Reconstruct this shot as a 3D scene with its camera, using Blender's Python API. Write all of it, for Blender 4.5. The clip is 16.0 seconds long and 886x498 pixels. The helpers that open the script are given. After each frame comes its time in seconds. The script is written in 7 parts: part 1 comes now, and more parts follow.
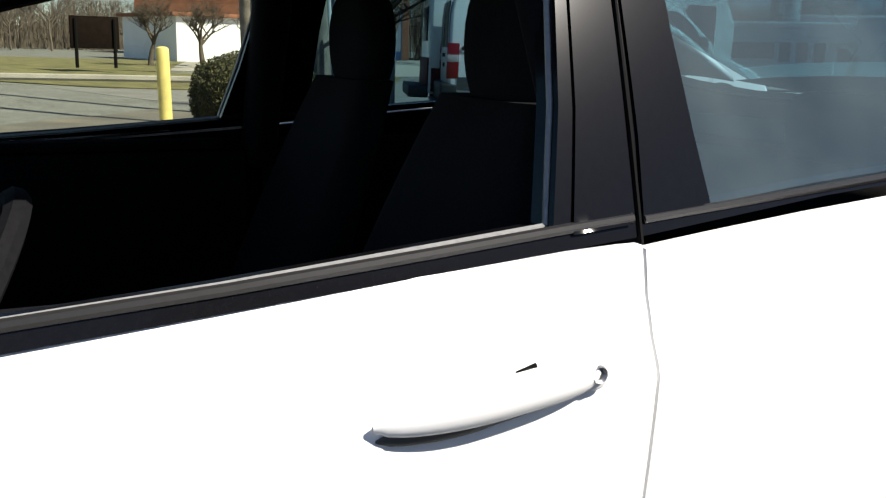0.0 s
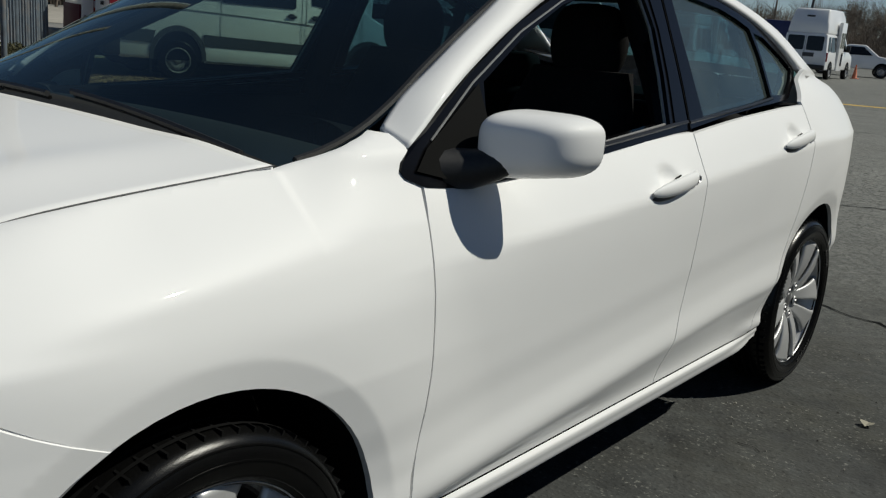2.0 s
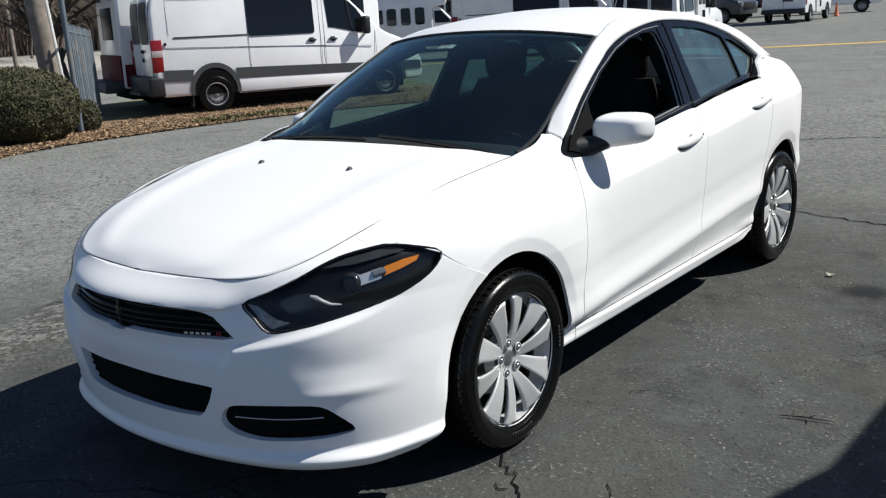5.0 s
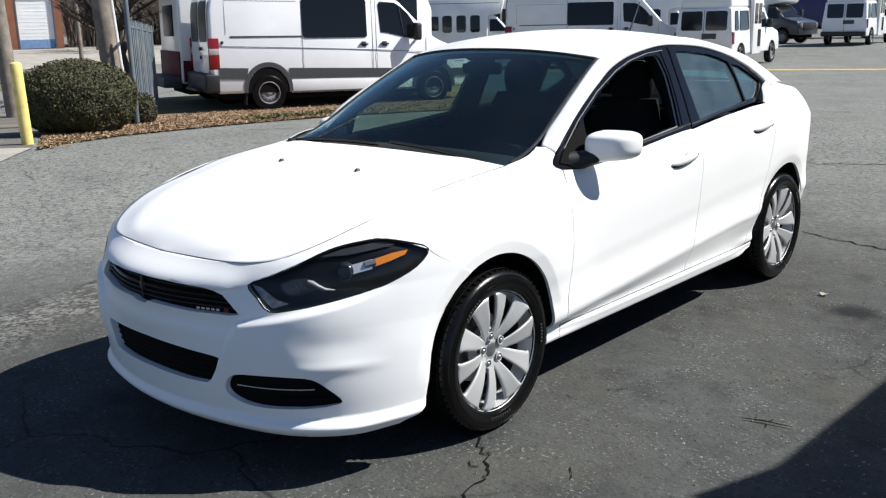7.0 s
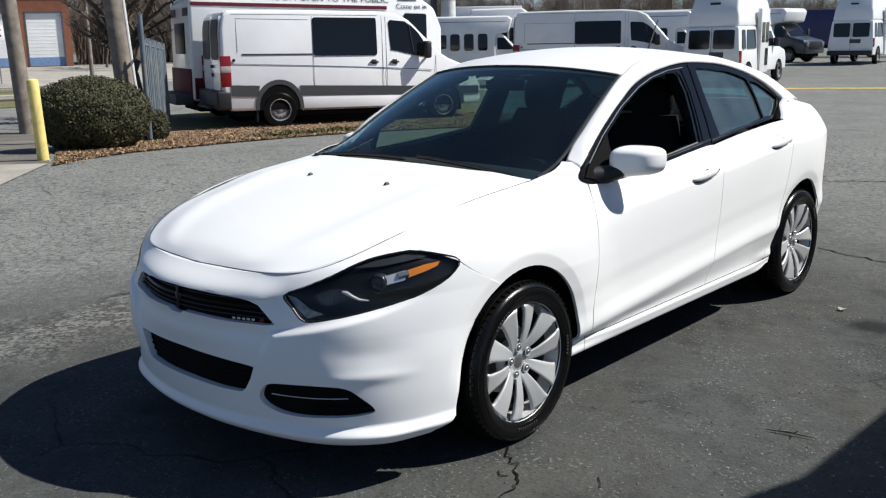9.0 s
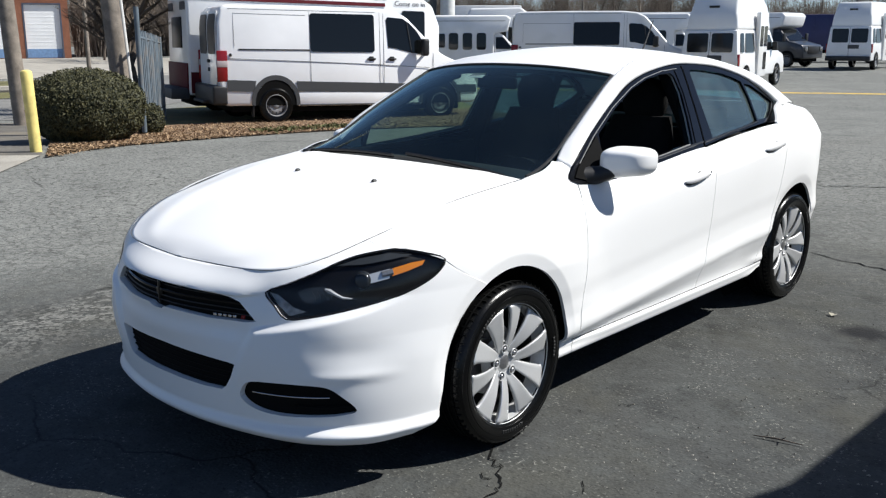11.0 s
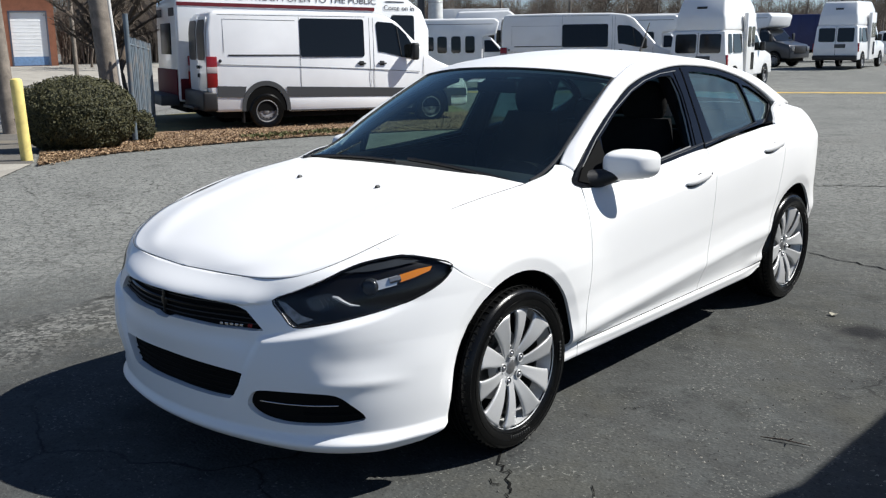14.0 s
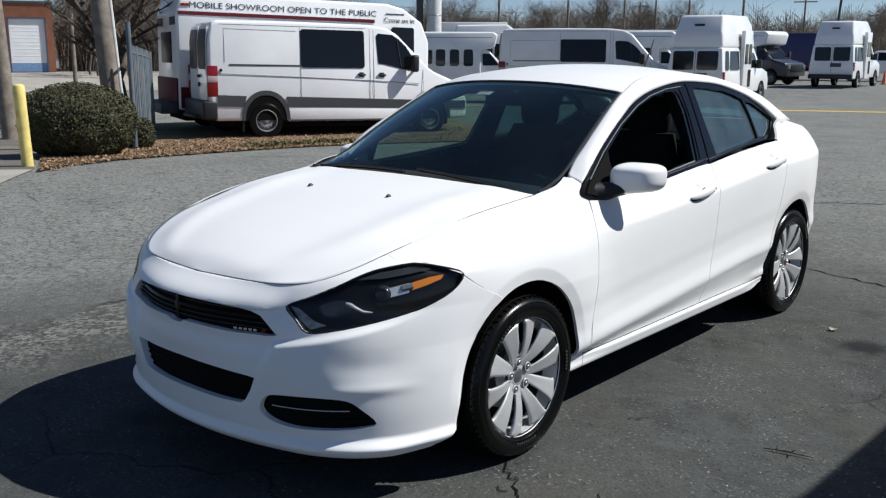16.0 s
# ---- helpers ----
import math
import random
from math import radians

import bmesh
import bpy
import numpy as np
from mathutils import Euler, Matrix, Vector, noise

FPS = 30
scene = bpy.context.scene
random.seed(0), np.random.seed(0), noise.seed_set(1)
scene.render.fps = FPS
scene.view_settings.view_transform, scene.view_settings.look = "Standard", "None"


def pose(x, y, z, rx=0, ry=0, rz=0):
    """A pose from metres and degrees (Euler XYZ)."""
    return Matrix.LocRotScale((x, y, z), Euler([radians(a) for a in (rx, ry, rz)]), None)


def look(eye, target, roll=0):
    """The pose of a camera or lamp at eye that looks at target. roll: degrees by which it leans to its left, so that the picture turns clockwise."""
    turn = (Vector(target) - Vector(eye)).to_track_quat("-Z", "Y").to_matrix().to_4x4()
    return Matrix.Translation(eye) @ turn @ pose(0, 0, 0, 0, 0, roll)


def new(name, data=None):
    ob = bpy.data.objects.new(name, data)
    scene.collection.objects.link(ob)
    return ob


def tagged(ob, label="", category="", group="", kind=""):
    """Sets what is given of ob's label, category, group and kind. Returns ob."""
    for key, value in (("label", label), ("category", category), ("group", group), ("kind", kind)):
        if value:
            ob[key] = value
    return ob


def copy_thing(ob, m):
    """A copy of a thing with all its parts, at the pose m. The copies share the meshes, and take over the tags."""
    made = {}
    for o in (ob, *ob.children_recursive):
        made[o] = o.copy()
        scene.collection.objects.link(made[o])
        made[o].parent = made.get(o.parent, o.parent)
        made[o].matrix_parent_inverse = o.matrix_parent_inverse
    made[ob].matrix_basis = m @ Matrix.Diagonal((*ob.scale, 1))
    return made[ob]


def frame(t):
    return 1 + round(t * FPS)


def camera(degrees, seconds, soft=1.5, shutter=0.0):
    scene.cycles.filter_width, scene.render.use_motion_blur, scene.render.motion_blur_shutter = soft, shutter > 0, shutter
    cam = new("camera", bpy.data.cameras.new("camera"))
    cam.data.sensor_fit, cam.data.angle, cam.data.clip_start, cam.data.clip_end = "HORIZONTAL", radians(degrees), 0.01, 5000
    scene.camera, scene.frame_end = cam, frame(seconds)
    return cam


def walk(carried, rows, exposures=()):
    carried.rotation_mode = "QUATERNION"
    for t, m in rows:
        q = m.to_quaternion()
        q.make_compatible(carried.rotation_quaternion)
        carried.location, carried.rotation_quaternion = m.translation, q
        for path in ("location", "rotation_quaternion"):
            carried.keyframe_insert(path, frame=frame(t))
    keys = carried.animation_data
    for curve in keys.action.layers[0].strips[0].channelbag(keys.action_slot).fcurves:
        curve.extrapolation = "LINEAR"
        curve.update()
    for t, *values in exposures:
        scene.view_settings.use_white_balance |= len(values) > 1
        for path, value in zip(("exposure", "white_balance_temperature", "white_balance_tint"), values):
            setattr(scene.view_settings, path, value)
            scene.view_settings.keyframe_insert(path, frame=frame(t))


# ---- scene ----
from mathutils import geometry

cam = camera(51.1, 16.0, soft=1.25)
EXPOSURES = [(0.0, 0.88, 6800, 10), (0.3, 0.24, 7200, 10), (0.5, -0.31, 7400, 9), (0.8, -0.91, 7350, 6), (1.0, -1.28, 7300, 5), (1.2, -1.08, 7050, 4), (1.5, -0.78, 6800, 3), (2.0, -0.51, 6700, 3), (2.5, -0.44, 6400, 4), (3.0, 0.13, 6400, 6), (3.5, 0.30, 6400, 7), (4.0, 0.27, 6400, 7), (6.5, 0.57, 6400, 8), (7.5, 0.66, 6400, 8), (8.0, 0.58, 6400, 8), (8.5, 0.46, 6400, 8), (9.0, 0.38, 6400, 8), (9.2, 0.38, 6400, 8), (11.5, 0.54, 6350, 8), (13.5, 0.48, 6350, 8), (14.7, 0.39, 6350, 8), (15.5, 0.22, 6250, 8), (16.0, 0.2, 6250, 8)]
PATH = [
    (0, (1.552, 1.001, 1.191), (-0.188, 1.89, 0.765), 1.6),
    (0.1, (1.608, 0.931, 1.184), (-0.088, 1.91, 0.776), 2.6),
    (0.2, (1.669, 0.842, 1.208), (0.019, 1.867, 0.729), 1.1),
    (0.3, (1.679, 0.76, 1.252), (0.074, 1.816, 0.697), 2.9),
    (0.4, (1.740, 0.726, 1.281), (0.123, 1.749, 0.700), -0.2),
    (0.5, (1.739, 0.659, 1.273), (0.155, 1.712, 0.654), -0.9),
    (0.6, (1.769, 0.600, 1.273), (0.211, 1.685, 0.645), 1.0),
    (0.8, (1.757, 0.433, 1.235), (0.282, 1.648, 0.646), 2.9),
    (1, (1.739, 0.277, 1.247), (0.361, 1.611, 0.68), 4.5),
    (1.2, (1.775, 0.097, 1.265), (0.438, 1.463, 0.677), 6.2),
    (1.5, (1.793, -0.198, 1.248), (0.585, 1.313, 0.741), 7.5),
    (2, (1.824, -0.752, 1.226), (0.624, 0.776, 0.749), 4.7),
    (2.4, (1.778, -1.195, 1.233), (0.568, 0.313, 0.721), 1.5),
    (2.5, (1.726, -1.276, 1.219), (0.542, 0.255, 0.717), 3.4),
    (2.7, (1.77, -1.434, 1.251), (0.574, 0.07, 0.694), 2.6),
    (3, (1.917, -1.723, 1.306), (0.731, -0.208, 0.758), -0.2),
    (3.5, (2.086, -2.01, 1.431), (0.89, -0.526, 0.825), -2.2),
    (4, (2.165, -2.186, 1.474), (0.985, -0.676, 0.903), -2.5),
    (4.2, (2.27, -2.311, 1.479), (1.095, -0.783, 0.942), -3.1),
    (6.5, (2.774, -2.545, 1.514), (1.498, -1.083, 1.03), -2.0),
    (7, (2.898, -2.59, 1.532), (1.6, -1.146, 1.053), -1.2),
    (7.5, (2.882, -2.704, 1.537), (1.588, -1.251, 1.074), 0.5),
    (8, (2.863, -2.743, 1.529), (1.564, -1.294, 1.071), -0.2),
    (8.5, (2.864, -2.729, 1.537), (1.537, -1.294, 1.111), -0.6),
    (9, (2.871, -2.695, 1.528), (1.559, -1.251, 1.086), -1.1),
    (11.3, (2.868, -2.613, 1.514), (1.559, -1.168, 1.069), 0.1),
    (11.5, (2.883, -2.571, 1.507), (1.549, -1.151, 1.052), 0.4),
    (12, (2.918, -2.496, 1.507), (1.571, -1.087, 1.057), -0.9),
    (12.5, (2.904, -2.485, 1.506), (1.546, -1.085, 1.065), -1.4),
    (13, (2.891, -2.51, 1.505), (1.528, -1.114, 1.066), -1.4),
    (13.5, (2.842, -2.585, 1.509), (1.502, -1.18, 1.03), -1.3),
    (14, (2.817, -2.668, 1.524), (1.527, -1.203, 1.086), -0.7),
    (14.5, (2.815, -2.713, 1.529), (1.552, -1.217, 1.123), -0.5),
    (15, (2.806, -2.731, 1.529), (1.536, -1.236, 1.137), -0.0),
    (15.5, (2.802, -2.731, 1.528), (1.534, -1.23, 1.153), -0.1),
    (16, (2.805, -2.745, 1.523), (1.521, -1.268, 1.111), 0.2),
]
walk(cam, [(t, look(eye, target, roll)) for t, eye, target, roll in PATH], EXPOSURES)

# ---- world, sun ----
SUN = Vector((0.67, 0.65, 1.0)).normalized()
world = bpy.data.worlds.new("sky")
scene.world = world
world.use_nodes = True
sky = world.node_tree.nodes.new("ShaderNodeTexSky")
sky.sky_type, sky.sun_disc = "NISHITA", False
sky.sun_elevation, sky.sun_rotation = math.asin(SUN.z), math.atan2(SUN.x, SUN.y)
sky.dust_density, sky.air_density, sky.ozone_density, sky.altitude = 0.25, 0.80, 4.0, 1500
back = world.node_tree.nodes["Background"]
haze = world.node_tree.nodes.new("ShaderNodeVectorMath")
haze.operation = "MULTIPLY"
haze.inputs[1].default_value = (1.06, 0.985, 0.965)
world.node_tree.links.new(sky.outputs[0], haze.inputs[0])
world.node_tree.links.new(haze.outputs[0], back.inputs[0])
back.inputs[1].default_value = 0.074
sun = new("sun", bpy.data.lights.new("sun", "SUN"))
sun.data.energy, sun.data.angle, sun.data.color = 5.0, radians(0.53), (1.0, 0.96, 0.90)
sun.matrix_world = look(SUN * 50, (0, 0, 0))


# ---- materials ----
def material(name, color, rough=0.5, metal=0.0, spots=0.0, grain=0.0, scale=6.0, bump=0.0, bump_scale=200.0, coat=0.0, rand=0.0, dirt=None, spec=None):
    """Principled material with two scales of variation in colour and a fine relief, in object space."""
    m = bpy.data.materials.new(name)
    m.use_nodes = True
    nt = m.node_tree
    n, link = nt.nodes, nt.links.new
    p = n["Principled BSDF"]
    p.inputs["Roughness"].default_value, p.inputs["Metallic"].default_value = rough, metal
    p.inputs["Coat Weight"].default_value, p.inputs["Coat Roughness"].default_value = coat, 0.03
    if spec is not None:
        p.inputs["Specular IOR Level"].default_value = spec
    where = n.new("ShaderNodeTexCoord").outputs["Object"]
    base = n.new("ShaderNodeRGB")
    base.outputs[0].default_value = (*color, 1)
    out = base.outputs[0]

    def shade(out, amount, size, detail):
        tex = n.new("ShaderNodeTexNoise")
        tex.inputs["Scale"].default_value, tex.inputs["Detail"].default_value = size, detail
        link(where, tex.inputs["Vector"])
        fit = n.new("ShaderNodeMapRange")
        fit.inputs["From Min"].default_value, fit.inputs["From Max"].default_value = 0.3, 0.7
        fit.inputs["To Min"].default_value, fit.inputs["To Max"].default_value = 1 - amount, 1 + amount
        link(tex.outputs[0], fit.inputs["Value"])
        mul = n.new("ShaderNodeVectorMath")
        mul.operation = "MULTIPLY"
        link(out, mul.inputs[0])
        link(fit.outputs[0], mul.inputs[1])
        return mul.outputs[0]

    if spots:
        out = shade(out, spots, scale, 3)
    if grain:
        out = shade(out, grain, scale * 25, 2)
    if rand:
        info, fit, mul = n.new("ShaderNodeObjectInfo"), n.new("ShaderNodeMapRange"), n.new("ShaderNodeVectorMath")
        fit.inputs["To Min"].default_value, fit.inputs["To Max"].default_value = 1 - rand, 1 + rand
        mul.operation = "MULTIPLY"
        link(info.outputs["Random"], fit.inputs["Value"])
        link(out, mul.inputs[0])
        link(fit.outputs[0], mul.inputs[1])
        out = mul.outputs[0]
    if dirt:
        tex, ramp, mix = n.new("ShaderNodeTexNoise"), n.new("ShaderNodeMapRange"), n.new("ShaderNodeMix")
        tex.inputs["Scale"].default_value, tex.inputs["Detail"].default_value = scale * 0.6, 6
        ramp.inputs["From Min"].default_value, ramp.inputs["From Max"].default_value = 0.52, 0.72
        mix.data_type = "RGBA"
        link(where, tex.inputs["Vector"])
        link(tex.outputs[0], ramp.inputs["Value"])
        link(ramp.outputs[0], mix.inputs["Factor"])
        link(out, mix.inputs["A"])
        mix.inputs["B"].default_value = (*dirt, 1)
        out = mix.outputs["Result"]
    link(out, p.inputs["Base Color"])
    if bump:
        tex, b = n.new("ShaderNodeTexNoise"), n.new("ShaderNodeBump")
        tex.inputs["Scale"].default_value, tex.inputs["Detail"].default_value = bump_scale, 3
        b.inputs["Strength"].default_value, b.inputs["Distance"].default_value = bump, 0.004
        link(where, tex.inputs["Vector"])
        link(tex.outputs[0], b.inputs["Height"])
        link(b.outputs[0], p.inputs["Normal"])
    return m


def glass(name, tint, gloss=(1, 1, 1), ior=1.5, dust_haze=0.0):
    """A thin pane: tinted see-through with Fresnel gloss and a thin uneven film of dust and painted sky haze."""
    m = bpy.data.materials.new(name)
    m.use_nodes = True
    nt = m.node_tree
    n, link = nt.nodes, nt.links.new
    n.remove(n["Principled BSDF"])
    clear, shine, mix = n.new("ShaderNodeBsdfTransparent"), n.new("ShaderNodeBsdfGlossy"), n.new("ShaderNodeMixShader")
    clear.inputs[0].default_value = (*tint, 1)
    shine.inputs["Roughness"].default_value = 0.01
    shine.inputs["Color"].default_value = (*gloss, 1)
    # Schlick's gloss, alike from both sides of the pane
    facing, power, fit = n.new("ShaderNodeLayerWeight"), n.new("ShaderNodeMath"), n.new("ShaderNodeMapRange")
    facing.inputs[0].default_value = 0.5
    power.operation = "POWER"
    power.inputs[1].default_value = 5.0
    fit.inputs["To Min"].default_value = ((ior - 1) / (ior + 1)) ** 2 * 1.8
    link(facing.outputs["Facing"], power.inputs[0])
    link(power.outputs[0], fit.inputs["Value"])
    link(fit.outputs[0], mix.inputs[0])
    link(clear.outputs[0], mix.inputs[1])
    link(shine.outputs[0], mix.inputs[2])
    film, coated, tex, amount = n.new("ShaderNodeBsdfDiffuse"), n.new("ShaderNodeMixShader"), n.new("ShaderNodeTexNoise"), n.new("ShaderNodeMapRange")
    # blue-green puts the sky's hazy reflection into the film's colour
    film.inputs[0].default_value = (0.52, 0.66, 0.64, 1)
    tex.inputs["Scale"].default_value, tex.inputs["Detail"].default_value = 5.0, 5
    amount.inputs["From Min"].default_value, amount.inputs["From Max"].default_value = 0.3, 0.7
    amount.inputs["To Min"].default_value, amount.inputs["To Max"].default_value = dust_haze * 0.5, dust_haze * 1.5
    link(n.new("ShaderNodeTexCoord").outputs["Object"], tex.inputs["Vector"])
    link(tex.outputs[0], amount.inputs["Value"])
    link(amount.outputs[0], coated.inputs[0])
    link(mix.outputs[0], coated.inputs[1])
    link(film.outputs[0], coated.inputs[2])
    link(coated.outputs[0], n["Material Output"].inputs[0])
    return m


VAN_RIM = material("grey_steel_rim", (0.26, 0.26, 0.265), 0.5, metal=0.2, spots=0.1, scale=8)
PAINT = material("white_car_paint", (0.85, 0.85, 0.85), 0.55, coat=0.35, spots=0.015, scale=1.5, spec=0.3)
GLOSS_BLACK = material("gloss_black_trim", (0.005, 0.005, 0.006), 0.14, spec=0.2, grain=0.1)
CHANNEL = material("satin_grey_channel", (0.30, 0.30, 0.295), 0.4, metal=0.3, grain=0.1)
LENS_CLEAR = material("clear_lamp_band", (0.42, 0.36, 0.36), 0.25, spots=0.1)
BELT = material("satin_black_strip", (0.02, 0.019, 0.018), 0.28, spec=0.5, grain=0.1)
BLACK = material("black_plastic", (0.014, 0.014, 0.015), 0.5, grain=0.2, bump=0.15, bump_scale=900)
# near-black for dark parts, and for shade painted into hollows
DARK = material("near_black_and_cavity_shade", (0.006, 0.006, 0.006), 0.9, spec=0.1)
RUBBER = material("tyre_rubber", (0.004, 0.004, 0.004), 0.24, spec=0.26, spots=0.15, grain=0.15, scale=8, bump=0.1, bump_scale=500)
TYRE_MARK = material("raised_tyre_marks", (0.014, 0.014, 0.014), 0.5)
ALLOY = material("silver_alloy", (0.56, 0.565, 0.57), 0.38, metal=0.4, grain=0.04, scale=8)
CHROME = material("chrome", (0.8, 0.8, 0.8), 0.08, metal=1.0)
STEEL = material("brushed_steel", (0.35, 0.35, 0.36), 0.4, metal=0.9, grain=0.1)
AMBER = material("amber_lens", (0.66, 0.21, 0.012), 0.15, coat=0.6, grain=0.08, scale=20)
RED = material("red_lens", (0.22, 0.008, 0.010), 0.25, coat=0.1, spots=0.1, scale=10)
LAMP_BLACK = material("lamp_housing_black", (0.006, 0.006, 0.007), 0.3, spec=0.25)
SEAM_GREY = material("gap_and_crease_shade_grey", (0.10, 0.10, 0.10), 0.9)
LENS_GREY = material("lamp_bowl", (0.05, 0.055, 0.06), 0.2, metal=0.4, spots=0.2, scale=20)
LENS_WHITE = material("ribbed_reflector", (0.24, 0.245, 0.25), 0.25, metal=0.5, spots=0.3, scale=60)
FABRIC = material("charcoal_seat_cloth", (0.012, 0.012, 0.0125), 0.9, spec=0.1, spots=0.15, grain=0.3, scale=12, bump=0.4, bump_scale=600)
CABIN = material("dark_grey_cabin_plastic", (0.007, 0.007, 0.008), 0.8, spec=0.1, grain=0.2, bump=0.2, bump_scale=700)
CABIN_GREY = material("grey_dash_plastic", (0.022, 0.023, 0.023), 0.6, grain=0.15, bump=0.2, bump_scale=700)
LINER = material("light_grey_headliner", (0.28, 0.28, 0.27), 0.95, grain=0.1)
SHIELD = glass("windshield_glass", (0.31, 0.46, 0.47), (0.8, 1.0, 1.0), 1.5, 0.005)
CLEAR = glass("clear_side_glass", (0.80, 0.85, 0.70))
TINT = glass("tinted_side_glass", (0.20, 0.36, 0.40), (0.74, 0.90, 0.86), 1.75, 0.06)
LAMP_GLASS = glass("headlight_cover", (0.86, 0.87, 0.88), (0.22, 0.22, 0.23))
BLADE = material("bright_lamp_blade", (0.72, 0.73, 0.74), 0.22, metal=0.5)
MIRROR = material("mirror_glass", (0.8, 0.8, 0.8), 0.02, metal=1.0)
SHOP_WHITE = material("white_van_paint", (0.82, 0.82, 0.82), 0.3, coat=0.4, spots=0.03, scale=1.2, dirt=(0.72, 0.72, 0.70))
VAN_SILVER = material("pale_silver_van_paint", (0.88, 0.88, 0.88), 0.3, coat=0.5, spots=0.05, scale=1.5)
VAN_GLASS = material("dark_van_glass", (0.006, 0.007, 0.008), 0.06, spec=0.35)
CLADDING = material("grey_plastic_cladding", (0.052, 0.054, 0.057), 0.55, grain=0.1, scale=4)
MAROON = material("maroon_paint", (0.10, 0.012, 0.018), 0.6, spec=0.15, spots=0.1)
DULL_GLASS = material("dusty_dark_glass", (0.012, 0.012, 0.013), 0.35, spec=0.15, spots=0.2)
TEXT_DARK = material("dark_lettering", (0.03, 0.03, 0.04), 0.5)
NAVY = material("navy_trailer_skin", (0.012, 0.018, 0.09), 0.45, spots=0.12, scale=1.5)
YELLOW = material("yellow_bollard_paint", (0.74, 0.60, 0.20), 0.55, spots=0.12, grain=0.05, scale=8, dirt=(0.45, 0.36, 0.12), bump=0.2, bump_scale=120)
ROAD_YELLOW = material("worn_yellow_line", (0.55, 0.38, 0.08), 0.85, spots=0.25, grain=0.25, scale=3, dirt=(0.20, 0.17, 0.11))
TIMBER = material("weathered_grey_timber", (0.205, 0.175, 0.145), 0.9, spots=0.3, grain=0.35, scale=6, bump=0.6, bump_scale=60)
PVC = material("white_conduit", (0.62, 0.62, 0.60), 0.5, spots=0.1)
FENCE_BLUE = material("blue_grey_fence_steel", (0.12, 0.15, 0.175), 0.55, metal=0.2, spots=0.2, scale=5, dirt=(0.2, 0.18, 0.16))
BARK = material("grey_brown_bark", (0.10, 0.078, 0.06), 0.95, spots=0.3, grain=0.3, scale=5, bump=0.5, bump_scale=80)
TWIG = material("far_bare_twigs", (0.13, 0.105, 0.085), 0.95, spots=0.25, scale=2)
BRICK = material("red_brown_brick", (0.26, 0.105, 0.06), 0.9, spots=0.15, grain=0.25, scale=2, bump=0.4, bump_scale=80)
FRAME_BLUE = material("dark_blue_door_frame", (0.07, 0.085, 0.12), 0.6, spots=0.15)
DOOR_WHITE = material("white_shutter", (0.84, 0.85, 0.86), 0.6, spots=0.05, scale=1)
DOOR_BLUE = material("blue_painted_base", (0.18, 0.30, 0.50), 0.6, spots=0.15)
CONCRETE = material("pale_concrete", (0.36, 0.335, 0.29), 0.9, spots=0.15, grain=0.15, scale=1.2, dirt=(0.24, 0.22, 0.19), bump=0.3, bump_scale=120)
LAWN = material("dry_winter_lawn", (0.15, 0.135, 0.055), 1.0, spots=0.3, grain=0.4, scale=1.5, dirt=(0.10, 0.11, 0.035), bump=0.5, bump_scale=60)
MULCH = material("leaf_litter_soil", (0.17, 0.105, 0.06), 1.0, spots=0.35, grain=0.5, scale=2.5, dirt=(0.08, 0.05, 0.03), bump=0.8, bump_scale=50)
CONE_ORANGE = material("faded_orange_plastic", (0.55, 0.16, 0.08), 0.6, spots=0.1)
BLOCK_GREY = material("shadow_block_grey", (0.30, 0.29, 0.27), 0.9, spots=0.1, grain=0.1)
HEATHER = material("far_woodland", (0.15, 0.118, 0.09), 1.0, spots=0.4, grain=0.5, scale=0.25)


def leafy(name, a, b, rough=0.6):
    """Leaves or chips whose colour varies from island to island."""
    m = material(name, a, rough)
    n, link = m.node_tree.nodes, m.node_tree.links.new
    geo, mix = n.new("ShaderNodeNewGeometry"), n.new("ShaderNodeMix")
    mix.data_type = "RGBA"
    mix.inputs["A"].default_value, mix.inputs["B"].default_value = (*a, 1), (*b, 1)
    link(geo.outputs["Random Per Island"], mix.inputs["Factor"])
    link(mix.outputs["Result"], n["Principled BSDF"].inputs["Base Color"])
    return m


LEAF = leafy("evergreen_leaf", (0.020, 0.024, 0.008), (0.092, 0.085, 0.030), 0.65)
LITTER = leafy("dry_fallen_leaf", (0.11, 0.065, 0.035), (0.42, 0.29, 0.17), 0.9)
GRASS = leafy("grass_blade", (0.05, 0.07, 0.015), (0.19, 0.16, 0.07), 0.8)


